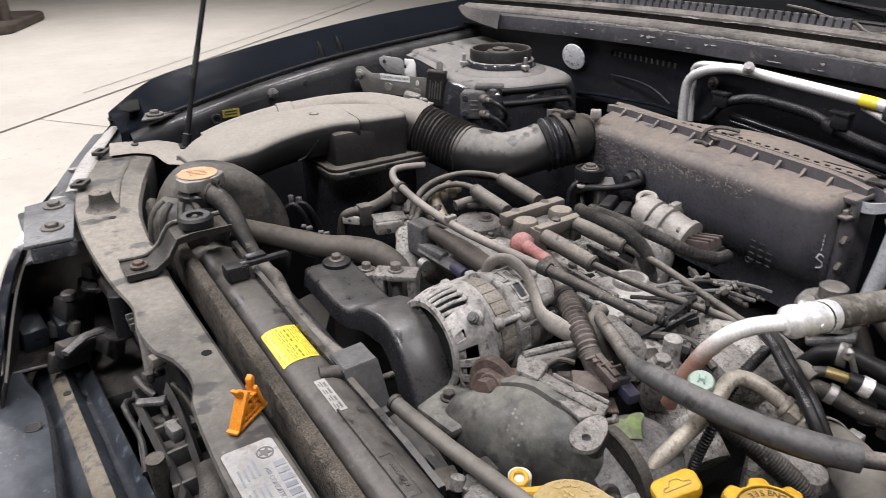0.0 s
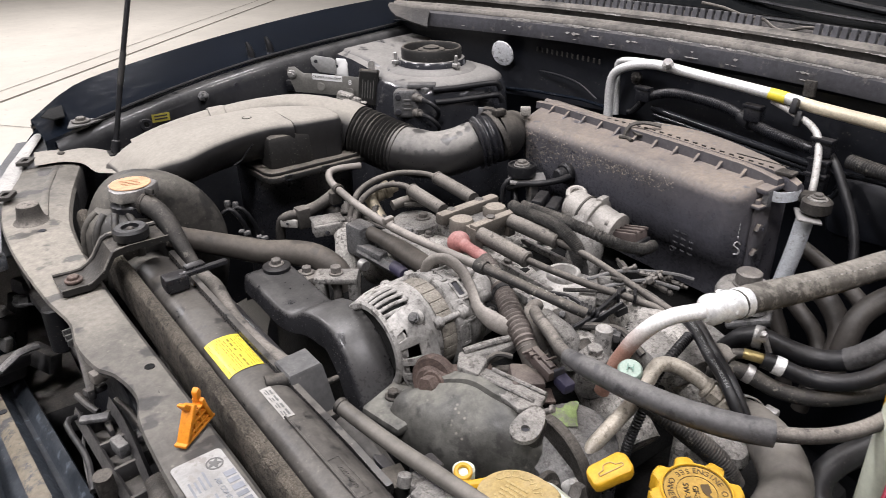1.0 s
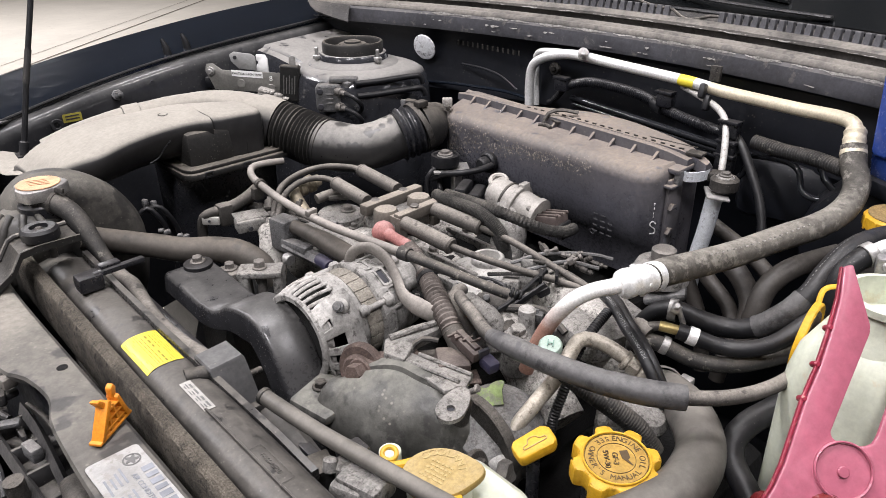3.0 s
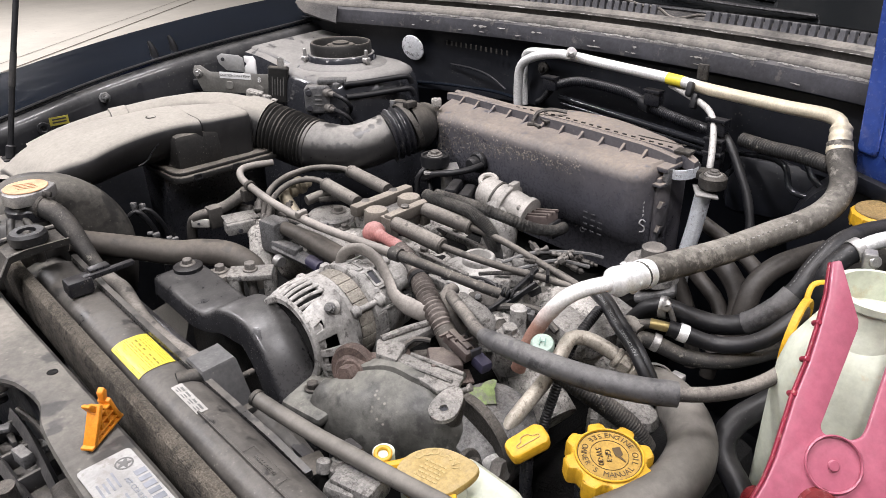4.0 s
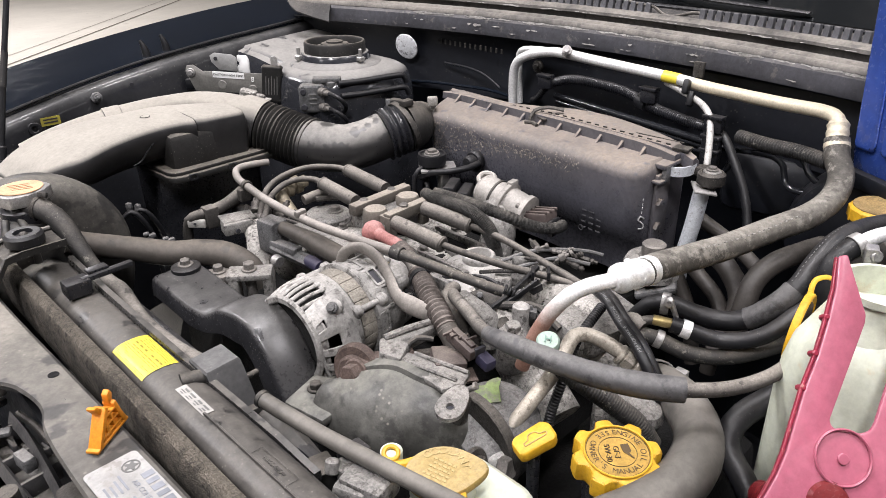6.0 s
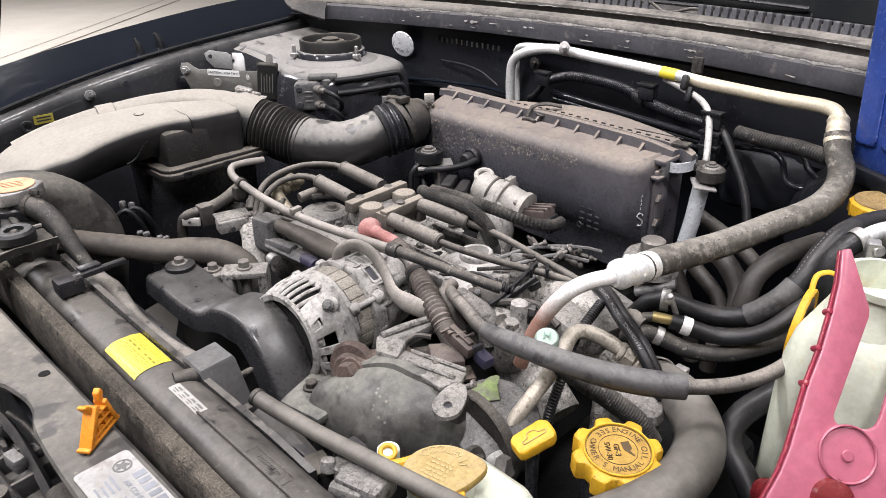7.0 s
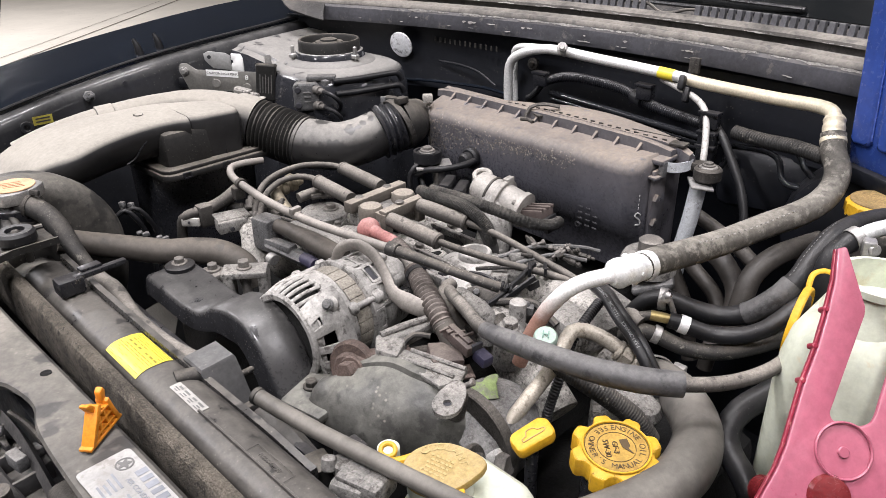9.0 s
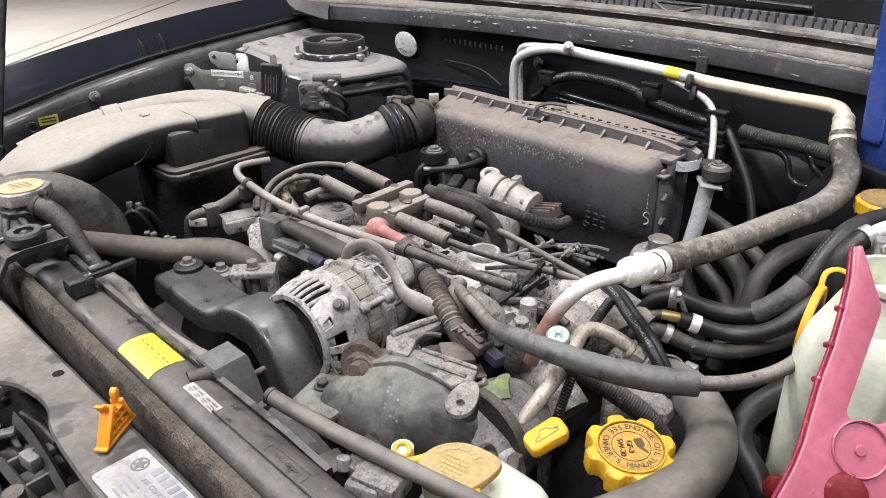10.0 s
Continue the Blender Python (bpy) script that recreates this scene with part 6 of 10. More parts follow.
lead(((0.404, 0.125, 0.836), (0.414, 0.228, 0.836)), [(0.410, 0.243, 0.837), (0.395, 0.262, 0.838), (0.372, 0.277, 0.838), (0.335, 0.278, 0.836), (0.297, 0.262, 0.832), (0.272, 0.242, 0.820), (0.255, 0.23, 0.79)], 0.0098)
lead(((0.345, 0.118, 0.836), (0.357, 0.213, 0.834)), [(0.356, 0.228, 0.836), (0.345, 0.245, 0.836), (0.322, 0.256, 0.832), (0.290, 0.246, 0.824), (0.268, 0.228, 0.81), (0.255, 0.215, 0.78)], 0.0098)
lead(((0.394, 0.036, 0.836), (0.412, -0.035, 0.826)), [(0.424, -0.075, 0.818), (0.430, -0.13, 0.806), (0.432, -0.177, 0.797), (0.437, -0.21, 0.785), (0.45, -0.26, 0.73)], 0.0102)
lead(((0.336, 0.028, 0.836), (0.347, -0.050, 0.826)), [(0.362, -0.075, 0.818), (0.392, -0.125, 0.805), (0.418, -0.165, 0.796), (0.430, -0.20, 0.785), (0.44, -0.25, 0.73)], 0.0102)

# faded red terminal boot and its ribbed sleeve
boot = thing("terminal_boot", (0.31, 0.03, 0.80), "faded red rubber boot on a ribbed dusty cable sleeve", "cable boot")
part("boot_cap", join(lathe((0.317, 0.048, 0.822), [(0.0, -0.015), (0.009, -0.0125), (0.014, -0.0065), (0.0155, 0.0), (0.014, 0.0065), (0.009, 0.0125), (0.0, 0.015)], (0.2, -0.9, 0.2), 26), tube([(0.317, 0.046, 0.823), (0.315, 0.020, 0.823), (0.314, -0.002, 0.822), (0.312, -0.012, 0.821)], 0.0105, 18, radii=[0.0105, 0.0078, 0.0072, 0.0084, 0.0080])), PINKBOOT, boot, "faded red rubber cap")
SLEEVE = material("dusty_grey_sleeve", (0.085, 0.072, 0.065), 0.7, vary=0.3, scale=45, bump=0.15, dust=0.7, dust_colour=(0.20, 0.174, 0.155), spots=0.15)
part("ribbed_neck", tube([(0.312, -0.010, 0.821), (0.309, -0.022, 0.820), (0.306, -0.033, 0.818)], 0.0092, 20, ripple=0.0011, pitch=0.0050), SLEEVE, boot)
part("sleeve_label", tube([(0.306, -0.032, 0.8185), (0.299, -0.050, 0.815), (0.292, -0.062, 0.812)], 0.0092, 18), RUBBERTAN, boot, "pale tape with a printed mark")
writing("S", (0.2965, -0.0525, 0.8250), 0.015, LABELW, boot, pose(0, 0, 0, 0, -12, -60), squash=0.9)
part("ribbed_sleeve", tube([(0.292, -0.062, 0.812), (0.284, -0.082, 0.809), (0.272, -0.108, 0.803), (0.262, -0.133, 0.797), (0.256, -0.150, 0.788)], 0.0120, 24, ripple=0.0013, pitch=0.0058, radii=[0.0100, 0.0118, 0.0122, 0.0118, 0.0110]), SLEEVE, boot)
part("sleeve_tape", tube([(0.2575, -0.146, 0.790), (0.2535, -0.158, 0.785), (0.250, -0.170, 0.777), (0.249, -0.18, 0.765)], 0.0118, 18, wobble=0.06), BROWNHOSE, boot, "brown tape wound round the sleeve end")
part("sleeve_clip", join(ring((0.289, -0.070, 0.811), 0.0105, 0.0126, 0.007, (-0.3, -0.9, -0.15), 22, 0.0006), box((0.300, -0.074, 0.820), (0.014, 0.010, 0.008), 0.002, (0, 20, 20))), BLACKRUB, boot)

# throttle cable across the top
cable = thing("throttle_cable", (0.27, 0.17, 0.81), "long dusty grey throttle cable in a rigid sheath", "cable")
part("cable_sheath", tube([(0.350, 0.348, 0.836), (0.318, 0.352, 0.838), (0.294, 0.345, 0.839), (0.272, 0.305, 0.842), (0.259, 0.251, 0.845), (0.250, 0.174, 0.845), (0.246, 0.076, 0.848), (0.258, -0.015, 0.848), (0.267, -0.060, 0.847)], 0.0054, 14, wobble=0.02), PALECABLE, cable)
part("cable_sheath", tube([(0.266, -0.055, 0.847), (0.274, -0.097, 0.845), (0.290, -0.165, 0.839), (0.302, -0.186, 0.833)], 0.0062, 14, radii=[0.0066, 0.0062, 0.0058, 0.0054, 0.0056, 0.0060]), RUBBER, cable, "black printed sleeve end")
for k in range(4):
    part("print_mark", box((0.2795 + 0.0027 * k, -0.124 - 0.010 * k, 0.8494 - 0.0010 * k), (0.0011, 0.0034, 0.0003), 0, (5, 0, -15)), HOSEPRINT, cable)
part("cable_clip", join(box((0.247, 0.105, 0.8535), (0.016, 0.008, 0.008), 0.002, (0, 0, 10)), box((0.2475, 0.105, 0.8475), (0.010, 0.014, 0.010), 0.002, (0, 0, 10))), PALECABLE, cable)
part("cable_clip", join(ring((0.260, 0.258, 0.845), 0.0056, 0.0080, 0.008, (0.12, 1, 0), 18, 0.0006), box((0.256, 0.262, 0.832), (0.016, 0.012, 0.018), 0.002)), DARKMETAL, cable)
part("cable_clip", ring((0.2665, -0.058, 0.847), 0.0058, 0.0084, 0.014, (0.2, -1, -0.02), 18, 0.0006), RUBBER, cable)

# fuel rail, pressure pipes and cast brackets on the right bank
rail = thing("fuel_rail", (0.26, 0.13, 0.76), "oily grey fuel rail with injector connectors", "fuel rail")
part("rail_pipe", tube([(0.256, 0.172, 0.809), (0.259, 0.150, 0.809), (0.265, 0.10, 0.805), (0.271, 0.045, 0.798)], 0.0125, 16, radii=[0.0095, 0.0105, 0.0130, 0.0135, 0.0130]), BROWNHOSE, rail)
part("rail_block", box((0.250, 0.184, 0.797), (0.028, 0.034, 0.046), 0.004, (0, 0, 8)), STEELGREY, rail)
part("injector", join(tube([(0.243, 0.172, 0.786), (0.248, 0.14, 0.784), (0.254, 0.105, 0.781)], 0.0092, 6), box((0.247, 0.150, 0.790), (0.016, 0.05, 0.012), 0.003, (0, 0, 8))), STEELGREY, rail)
part("injector_plug", tube([(0.254, 0.107, 0.782), (0.2535, 0.095, 0.783), (0.252, 0.078, 0.783)], 0.0088, 14), PURPLE, rail, "purple plastic plug")
part("rail_bolt", cyl((0.232, 0.150, 0.775), 0.008, 0.012, "y", 14), STEEL, rail)
white = thing("cast_bracket", (0.24, 0.24, 0.74), "bright cast aluminium bracket with a dark hole", "bracket")
part("bracket_block", box((0.231, 0.246, 0.797), (0.042, 0.024, 0.018), 0.003, (0, 0, -14)), CASTDIRT, white)
part("bracket_top", box((0.236, 0.254, 0.806), (0.046, 0.032, 0.003), 0.001, (0, 0, -14)), CASTDIRT, white)
part("bracket_arm", tube([(0.255, 0.240, 0.795), (0.250, 0.222, 0.78), (0.236, 0.20, 0.76), (0.22, 0.18, 0.73)], 0.019, 14, flat=0.6), MANIFOLD, white)
part("bracket_hole", cyl((0.224, 0.2320, 0.795), 0.0032, 0.002, "y", 12, 0), INK, white)
solo("cast_rail_seat", box((0.292, 0.120, 0.795), (0.03, 0.12, 0.02), 0.006, (0, 6, 4)), CASTDIRT, "mottled cast aluminium seat below the cable", "bracket")
pipes = thing("vacuum_pipes", (0.24, 0.30, 0.76), "bent grey vacuum pipes with hose ends", "pipe")
part("bent_pipe", tube([(0.192, 0.33, 0.74), (0.193, 0.322, 0.785), (0.197, 0.312, 0.799), (0.210, 0.306, 0.803), (0.226, 0.303, 0.803)], 0.0075, 12), RUBBERTAN, pipes)
part("hose_stub", tube([(0.222, 0.304, 0.803), (0.240, 0.298, 0.808), (0.256, 0.288, 0.820), (0.270, 0.29, 0.826)], 0.0095, 12), RUBBERTAN, pipes)
part("pipe_clamp", box((0.220, 0.302, 0.797), (0.020, 0.020, 0.032), 0.003), RUBBERTAN, pipes)
part("pipe_tag", box((0.199, 0.305, 0.7915), (0.026, 0.005, 0.013), 0.002, (0, 2, -42)), LABELGREY, pipes, "white tag")
part("tag_hole", cyl((0.1953, 0.3032, 0.7923), 0.0018, 0.002, (-0.67, -0.72, 0.2), 10, 0), INK, pipes)
part("brass_union", lathe((0.315, 0.268, 0.8150), [(0.0, 0.0), (0.0075, 0.0), (0.0085, 0.003), (0.0085, 0.010), (0.0125, 0.012), (0.0132, 0.020), (0.0110, 0.022), (0.0110, 0.026), (0.0135, 0.028), (0.0138, 0.036), (0.0095, 0.038), (0.0090, 0.048), (0.0, 0.048)], (0.98, -0.04, 0.17), 24), BRASS, pipes, "dull brass union")
part("brass_elbow", tube([(0.318, 0.270, 0.815), (0.312, 0.248, 0.808), (0.308, 0.215, 0.79), (0.305, 0.20, 0.76)], 0.009, 12), BRASS, pipes)
part("vacuum_tube", tube([(0.330, 0.225, 0.812), (0.355, 0.222, 0.815), (0.385, 0.215, 0.815)], 0.0075, 12), RUBBERTAN, pipes)
part("tube_clamp", ring((0.372, 0.218, 0.815), 0.0075, 0.0105, 0.012, (1, -0.2, 0), 18, 0.0008), STEEL, pipes)
part("lower_hose", tube([(0.255, 0.300, 0.800), (0.275, 0.285, 0.792), (0.30, 0.268, 0.785), (0.33, 0.255, 0.78)], 0.0085, 12), RUBBER, pipes)
for x, y, z, s in ((0.292, 0.232, 0.800, 0.018), (0.280, 0.250, 0.806, 0.014), (0.302, 0.228, 0.79, 0.016), (0.300, 0.25, 0.80, 0.012)):
    part("small_valve", join(box((x, y, z), (s, s * 1.3, s * 1.1), 0.003, (0, 0, 20)), cyl((x - 0.004, y - 0.012, z + 0.002), s * 0.35, s, "y", 12)), DARKMETAL, pipes)
# upper hose to the right
solo("heater_hose", tube([(0.0179, 0.275, 0.8351), (0.0404, 0.270, 0.8252), (0.0694, 0.262, 0.8139), (0.0977, 0.248, 0.8047), (0.1244, 0.228, 0.7975), (0.1519, 0.206, 0.7966), (0.177, 0.180, 0.7925), (0.1929, 0.155, 0.778), (0.1985, 0.142, 0.752)], 0.0165, 22, radii=[0.0150, 0.0152, 0.0158, 0.0162, 0.0165, 0.0175, 0.0180, 0.0175, 0.0160], wobble=0.03), BROWNHOSE, "thick dusty rubber coolant hose crossing to the engine", "hose")

# idle valve beside the air box
valve = thing("idle_valve", (0.515, -0.02, 0.79), "bright cast aluminium idle valve with a ribbed plug", "valve")
part("valve_body", lathe((0.505, 0.028, 0.832), [(0.0, -0.006), (0.018, -0.006), (0.024, 0.0), (0.024, 0.035), (0.0265, 0.036), (0.0265, 0.042), (0.024, 0.043), (0.0225, 0.070), (0.025, 0.071), (0.025, 0.078), (0.016, 0.080)], (0.10, -0.92, -0.20), 32), CASTLIGHT, valve)
part("valve_eye", ring((0.508, 0.026, 0.846), 0.008, 0.0145, 0.016, (-0.3, -0.25, 0.9), 28, 0.002), CASTLIGHT, valve)
part("valve_flange", lathe((0.5095, -0.012, 0.8236), [(0.020, -0.003), (0.0285, -0.003), (0.0290, -0.002), (0.0290, 0.002), (0.0280, 0.003), (0.020, 0.003)], (0.10, -0.92, -0.20), 36), CASTLIGHT, valve)
part("valve_ear", prism([(-0.012, 0.010), (0.012, 0.010), (0.007, 0.036), (-0.003, 0.038)], 0.006, Matrix.Translation((0.5105, -0.014, 0.8232)) @ to_axis((0.10, -0.92, -0.20)) @ pose(0, 0, 0, 0, 0, 150), 0.002), CASTLIGHT, valve)
part("valve_band", lathe((0.5075, 0.006, 0.8275), [(0.0235, -0.002), (0.0250, -0.0015), (0.0250, 0.0015), (0.0235, 0.002)], (0.10, -0.92, -0.20), 36), DARKMETAL, valve)
part("valve_tab", box((0.516, -0.015, 0.840), (0.018, 0.010, 0.030), 0.002, (0, 0, 10)), CASTLIGHT, valve)
for a in (20, 140, 260):
    part("valve_screw", cyl((0.5125 + 0.021 * math.cos(radians(a)), -0.044, 0.817 + 0.021 * math.sin(radians(a))), 0.0038, 0.008, (0.1, -0.95, -0.2), 12, 0.0008), BOLT, valve)
part("valve_plug", box((0.515, -0.066, 0.812), (0.030, 0.040, 0.026), 0.003, (-12, 0, 6)), BROWNCON, valve, "square brown wire plug")
for k in range(3):
    part("plug_ridge", box((0.504 + 0.011 * k, -0.066, 0.8255), (0.003, 0.038, 0.004), 0.0008, (-12, 0, 6)), BROWNCON, valve)
part("plug_mouth", box((0.518, -0.088, 0.807), (0.026, 0.008, 0.022), 0.002, (-12, 0, 6)), BLACKRUB, valve)
part("valve_neck", tube([(0.500, 0.0, 0.82), (0.485, -0.02, 0.795), (0.465, -0.03, 0.77), (0.45, -0.04, 0.75)], 0.024, 18), CASTDIRT, valve)
for dy in (0.0, 0.018):
    part("valve_plug", box((0.470 + dy * 0.5, 0.058 - dy, 0.838 - dy * 0.3), (0.045, 0.016, 0.016), 0.004, (0, 0, 30)), BLACKRUB, valve, "black wire plug")
loom = thing("braided_loom", (0.44, -0.03, 0.79), "braided black wiring loom lying over the manifold", "wiring")
part("loom_run", tube([(0.420, 0.060, 0.842), (0.412, 0.025, 0.846), (0.416, -0.018, 0.845), (0.418, -0.045, 0.838), (0.424, -0.060, 0.82), (0.428, -0.064, 0.79)], 0.0084, 18, ripple=0.00025, pitch=0.0022), BRAID, loom)
part("loom_run", tube([(0.425, 0.045, 0.846), (0.432, -0.010, 0.846), (0.445, -0.060, 0.839), (0.470, -0.090, 0.824), (0.500, -0.102, 0.815), (0.522, -0.100, 0.812)], 0.0076, 18, ripple=0.0004, pitch=0.0050), BRAID, loom)
part("loom_stub", tube([(0.424, -0.052, 0.822), (0.428, -0.064, 0.795), (0.430, -0.068, 0.765)], 0.009, 12), RUBBER, loom)

# throttle linkage and fittings on the left of the manifold
link = thing("throttle_linkage", (0.40, -0.15, 0.74), "black throttle linkage with small steel fittings", "linkage")
part("link_bar", tube([(0.283, -0.128, 0.790), (0.300, -0.145, 0.786), (0.330, -0.152, 0.790), (0.370, -0.150, 0.797), (0.412, -0.146, 0.806)], 0.0030, 8, flat=1.4), BLACKRUB, link)
for x, y, z in ((0.425, -0.128, 0.806), (0.448, -0.112, 0.812), (0.462, -0.148, 0.808), (0.480, -0.168, 0.800), (0.442, -0.122, 0.812), (0.455, -0.138, 0.810), (0.470, -0.160, 0.804), (0.444, -0.158, 0.812), (0.452, -0.172, 0.803), (0.436, -0.140, 0.802)):
    d = Vector((random.uniform(-0.2, 0.9), -0.7, random.uniform(-0.3, 0.8)))
    part("link_nut", join(cyl((x, y, z), random.uniform(0.0034, 0.0055), random.uniform(0.006, 0.011), d, random.choice((6, 14)), 0.0008), cyl((x, y, z), 0.0022, random.uniform(0.018, 0.034), d, 10, 0.0005), cyl(Vector((x, y, z)) + d * 0.011, 0.0036, 0.004, d, 12, 0.0005)), random.choice((BOLT, DARKMETAL, DARKMETAL)), link)
for x, y, z in ((0.430, -0.106, 0.795), (0.405, -0.125, 0.79), (0.385, -0.115, 0.785)):
    part("link_block", box((x, y, z), (0.03, 0.022, 0.018), 0.003, (0, 10, 35)), CASTDIRT, link)
for x, y, z in ((0.418, -0.158, 0.80), (0.398, -0.15, 0.805)):
    part("lead_comb", box((x, y, z), (0.018, 0.004, 0.012), 0.001, (0, 0, 40)), BLACKRUB, link)
for pts in ([(0.405, -0.095, 0.800), (0.44, -0.122, 0.811), (0.485, -0.158, 0.807), (0.505, -0.176, 0.80)], [(0.412, -0.118, 0.797), (0.445, -0.150, 0.808), (0.474, -0.178, 0.799)]):
    part("link_rod", tube(pts, 0.0027, 8), STEELGREY, link)
part("vacuum_loop", tube([(0.318, -0.095, 0.79), (0.305, -0.110, 0.806), (0.290, -0.115, 0.805), (0.283, -0.128, 0.795), (0.29, -0.140, 0.77)], 0.0082, 12), RUBBERTAN, link)
part("link_arm", tube([(0.300, -0.128, 0.80), (0.296, -0.150, 0.80), (0.302, -0.165, 0.79), (0.30, -0.175, 0.76)], 0.012, 12), CASTDIRT, link)
FACING = Vector((-0.62, -0.56, 0.50))
part("link_plate", prism([(-0.026, -0.018), (-0.010, -0.024), (0.020, -0.022), (0.030, -0.006), (0.024, 0.012), (0.006, 0.024), (-0.016, 0.020), (-0.024, 0.006)], 0.006, Matrix.Translation((0.326, -0.136, 0.780)) @ to_axis(FACING), 0.0015), DARKMETAL, link, "dark oily linkage plate")
for p, r in (((0.3120, -0.1315, 0.7860), 0.0062), ((0.3205, -0.1455, 0.7800), 0.0075), ((0.3270, -0.1300, 0.7960), 0.0042)):
    part("link_bolt", join(cyl(p, r * 1.45, 0.003, FACING, 24, 0.0006), cyl(Vector(p) + FACING * 0.005, r, 0.008, FACING, 6, 0.0012)), STEELGREY, link)
part("link_strap", tube([(0.3456, -0.1542, 0.7865), (0.356, -0.160, 0.794), (0.3802, -0.1721, 0.8099)], 0.0026, 8, flat=1.6), BLACKRUB, link)
for k in range(5):
    part("boot_ring", ring(Vector((0.345, -0.140, 0.8035)).lerp(Vector((0.356, -0.156, 0.7975)), k / 4), 0.003, 0.0075 - 0.0004 * k, 0.0032, (0.55, -0.80, -0.30), 18, 0.0008), BLACKRUB, link)
part("link_stud", cyl((0.300, -0.160, 0.786), 0.009, 0.016, "x", 14), DARKMETAL, link)
part("link_stud", cyl((0.312, -0.176, 0.782), 0.008, 0.02, "x", 6), DARKMETAL, link)
solo("alloy_sleeve", cyl((0.328, -0.190, 0.785), 0.0095, 0.045, (0.05, 0, 1), 24, 0.002), CAST, "short pale alloy spacer sleeve", "sleeve")
solo("flange_bolt", join(hex_bolt((0.297, -0.205, 0.795), 0.0085, 0.008, (0, -0.15, 1), 1.3), cyl((0.297, -0.204, 0.77), 0.016, 0.05, "z", 24, 0.004)), CASTDIRT, "flanged bolt on a cast boss", "bolt")
# connectors
con = thing("wiring_connector", (0.24, -0.18, 0.76), "brown dusty wiring connector with a locking tab", "connector")
part("connector_block", box((0.230, -0.176, 0.774), (0.034, 0.036, 0.020), 0.003, (0, 4, -35)), BROWNCON, con)
part("connector_shell", box((0.246, -0.182, 0.792), (0.015, 0.042, 0.012), 0.002, (8, 0, -8)), BROWNCON, con)
part("connector_tab", box((0.247, -0.182, 0.799), (0.007, 0.034, 0.004), 0.001, (8, 0, -8)), BROWNCON, con)
part("connector_plug", box((0.250, -0.210, 0.782), (0.014, 0.020, 0.013), 0.003, (8, 0, -8)), PURPLE, con, "dark purple plug")
part("connector_wire", tube([(0.234, -0.150, 0.788), (0.222, -0.138, 0.790), (0.208, -0.135, 0.782), (0.205, -0.14, 0.765)], 0.003, 8), RUBBER, con)

# small wires, studs and clips among the runners
wires = thing("injector_wires", (0.34, 0.05, 0.76), "thin dusty wires and clips among the intake runners", "wiring")
for pts, r, m in (([(0.292, 0.245, 0.806), (0.310, 0.22, 0.802), (0.318, 0.18, 0.79), (0.31, 0.14, 0.775)], 0.0028, BLACKRUB), ([(0.275, 0.21, 0.806), (0.29, 0.185, 0.80), (0.30, 0.15, 0.793), (0.302, 0.10, 0.788), (0.30, 0.06, 0.785)], 0.0030, RUBBER), ([(0.335, -0.06, 0.79), (0.352, -0.10, 0.80), (0.358, -0.13, 0.798), (0.35, -0.16, 0.785)], 0.0026, BLACKRUB),
                  ([(0.37, -0.09, 0.795), (0.385, -0.12, 0.802), (0.41, -0.14, 0.80), (0.43, -0.15, 0.79)], 0.0026, RUBBER), ([(0.24, -0.02, 0.80), (0.27, -0.04, 0.795), (0.29, -0.07, 0.785), (0.30, -0.10, 0.775)], 0.0035, BLACKRUB), ([(0.325, -0.13, 0.78), (0.345, -0.165, 0.79), (0.36, -0.19, 0.79), (0.36, -0.22, 0.775)], 0.0045, RUBBER)):
    part("wire", tube(pts, r, 8), m, wires)
for x, y, z, s in ((0.300, 0.205, 0.797, 0.010), (0.318, 0.160, 0.79, 0.012), (0.345, -0.115, 0.796, 0.010), (0.325, -0.085, 0.79, 0.009), (0.385, -0.165, 0.796, 0.010), (0.365, -0.15, 0.788, 0.012), (0.31, -0.155, 0.795, 0.009), (0.345, -0.19, 0.79, 0.010)):
    a = random.uniform(0, 90)
    part("wire_clip", join(box((x, y, z), (s, s * 1.5, s), 0.0015, (random.uniform(-15, 15), random.uniform(-15, 15), a)), cyl((x, y, z + s * 0.5), s * 0.3, s * 0.8, (0.3, 0.2, 1), 6, 0.0006)), random.choice((DARKMETAL, BLACKRUB, STEELGREY)), wires)
for x, y, z in ((0.392, 0.13, 0.80), (0.335, 0.14, 0.792), (0.368, 0.01, 0.79), (0.45, 0.03, 0.79), (0.30, -0.01, 0.79), (0.345, -0.21, 0.782)):
    bolt((x, y, z), random.uniform(0.0045, 0.006), 0.006, (random.uniform(-0.3, 0.3), random.uniform(-0.3, 0.3), 1), wires)
for k in range(4):
    part("connector_ridge", box((0.2405 + 0.0035 * k, -0.165 - 0.008 * k, 0.7995), (0.013, 0.0022, 0.0035), 0.0006, (8, 0, -8)), BROWNCON, con)
part("connector_mouth", box((0.2485, -0.203, 0.792), (0.013, 0.004, 0.010), 0.001, (8, 0, -8)), INK, con)
part("connector_wire", tube([(0.246, -0.160, 0.790), (0.25, -0.145, 0.792), (0.262, -0.135, 0.787), (0.275, -0.13, 0.775)], 0.0024, 8), BLACKRUB, con)
part("connector_bracket", prism([(0.206, -0.165), (0.250, -0.192), (0.238, -0.212), (0.196, -0.186)], 0.003, Matrix.Translation((0, 0, 0.763)), 0.0008), RUST, con)
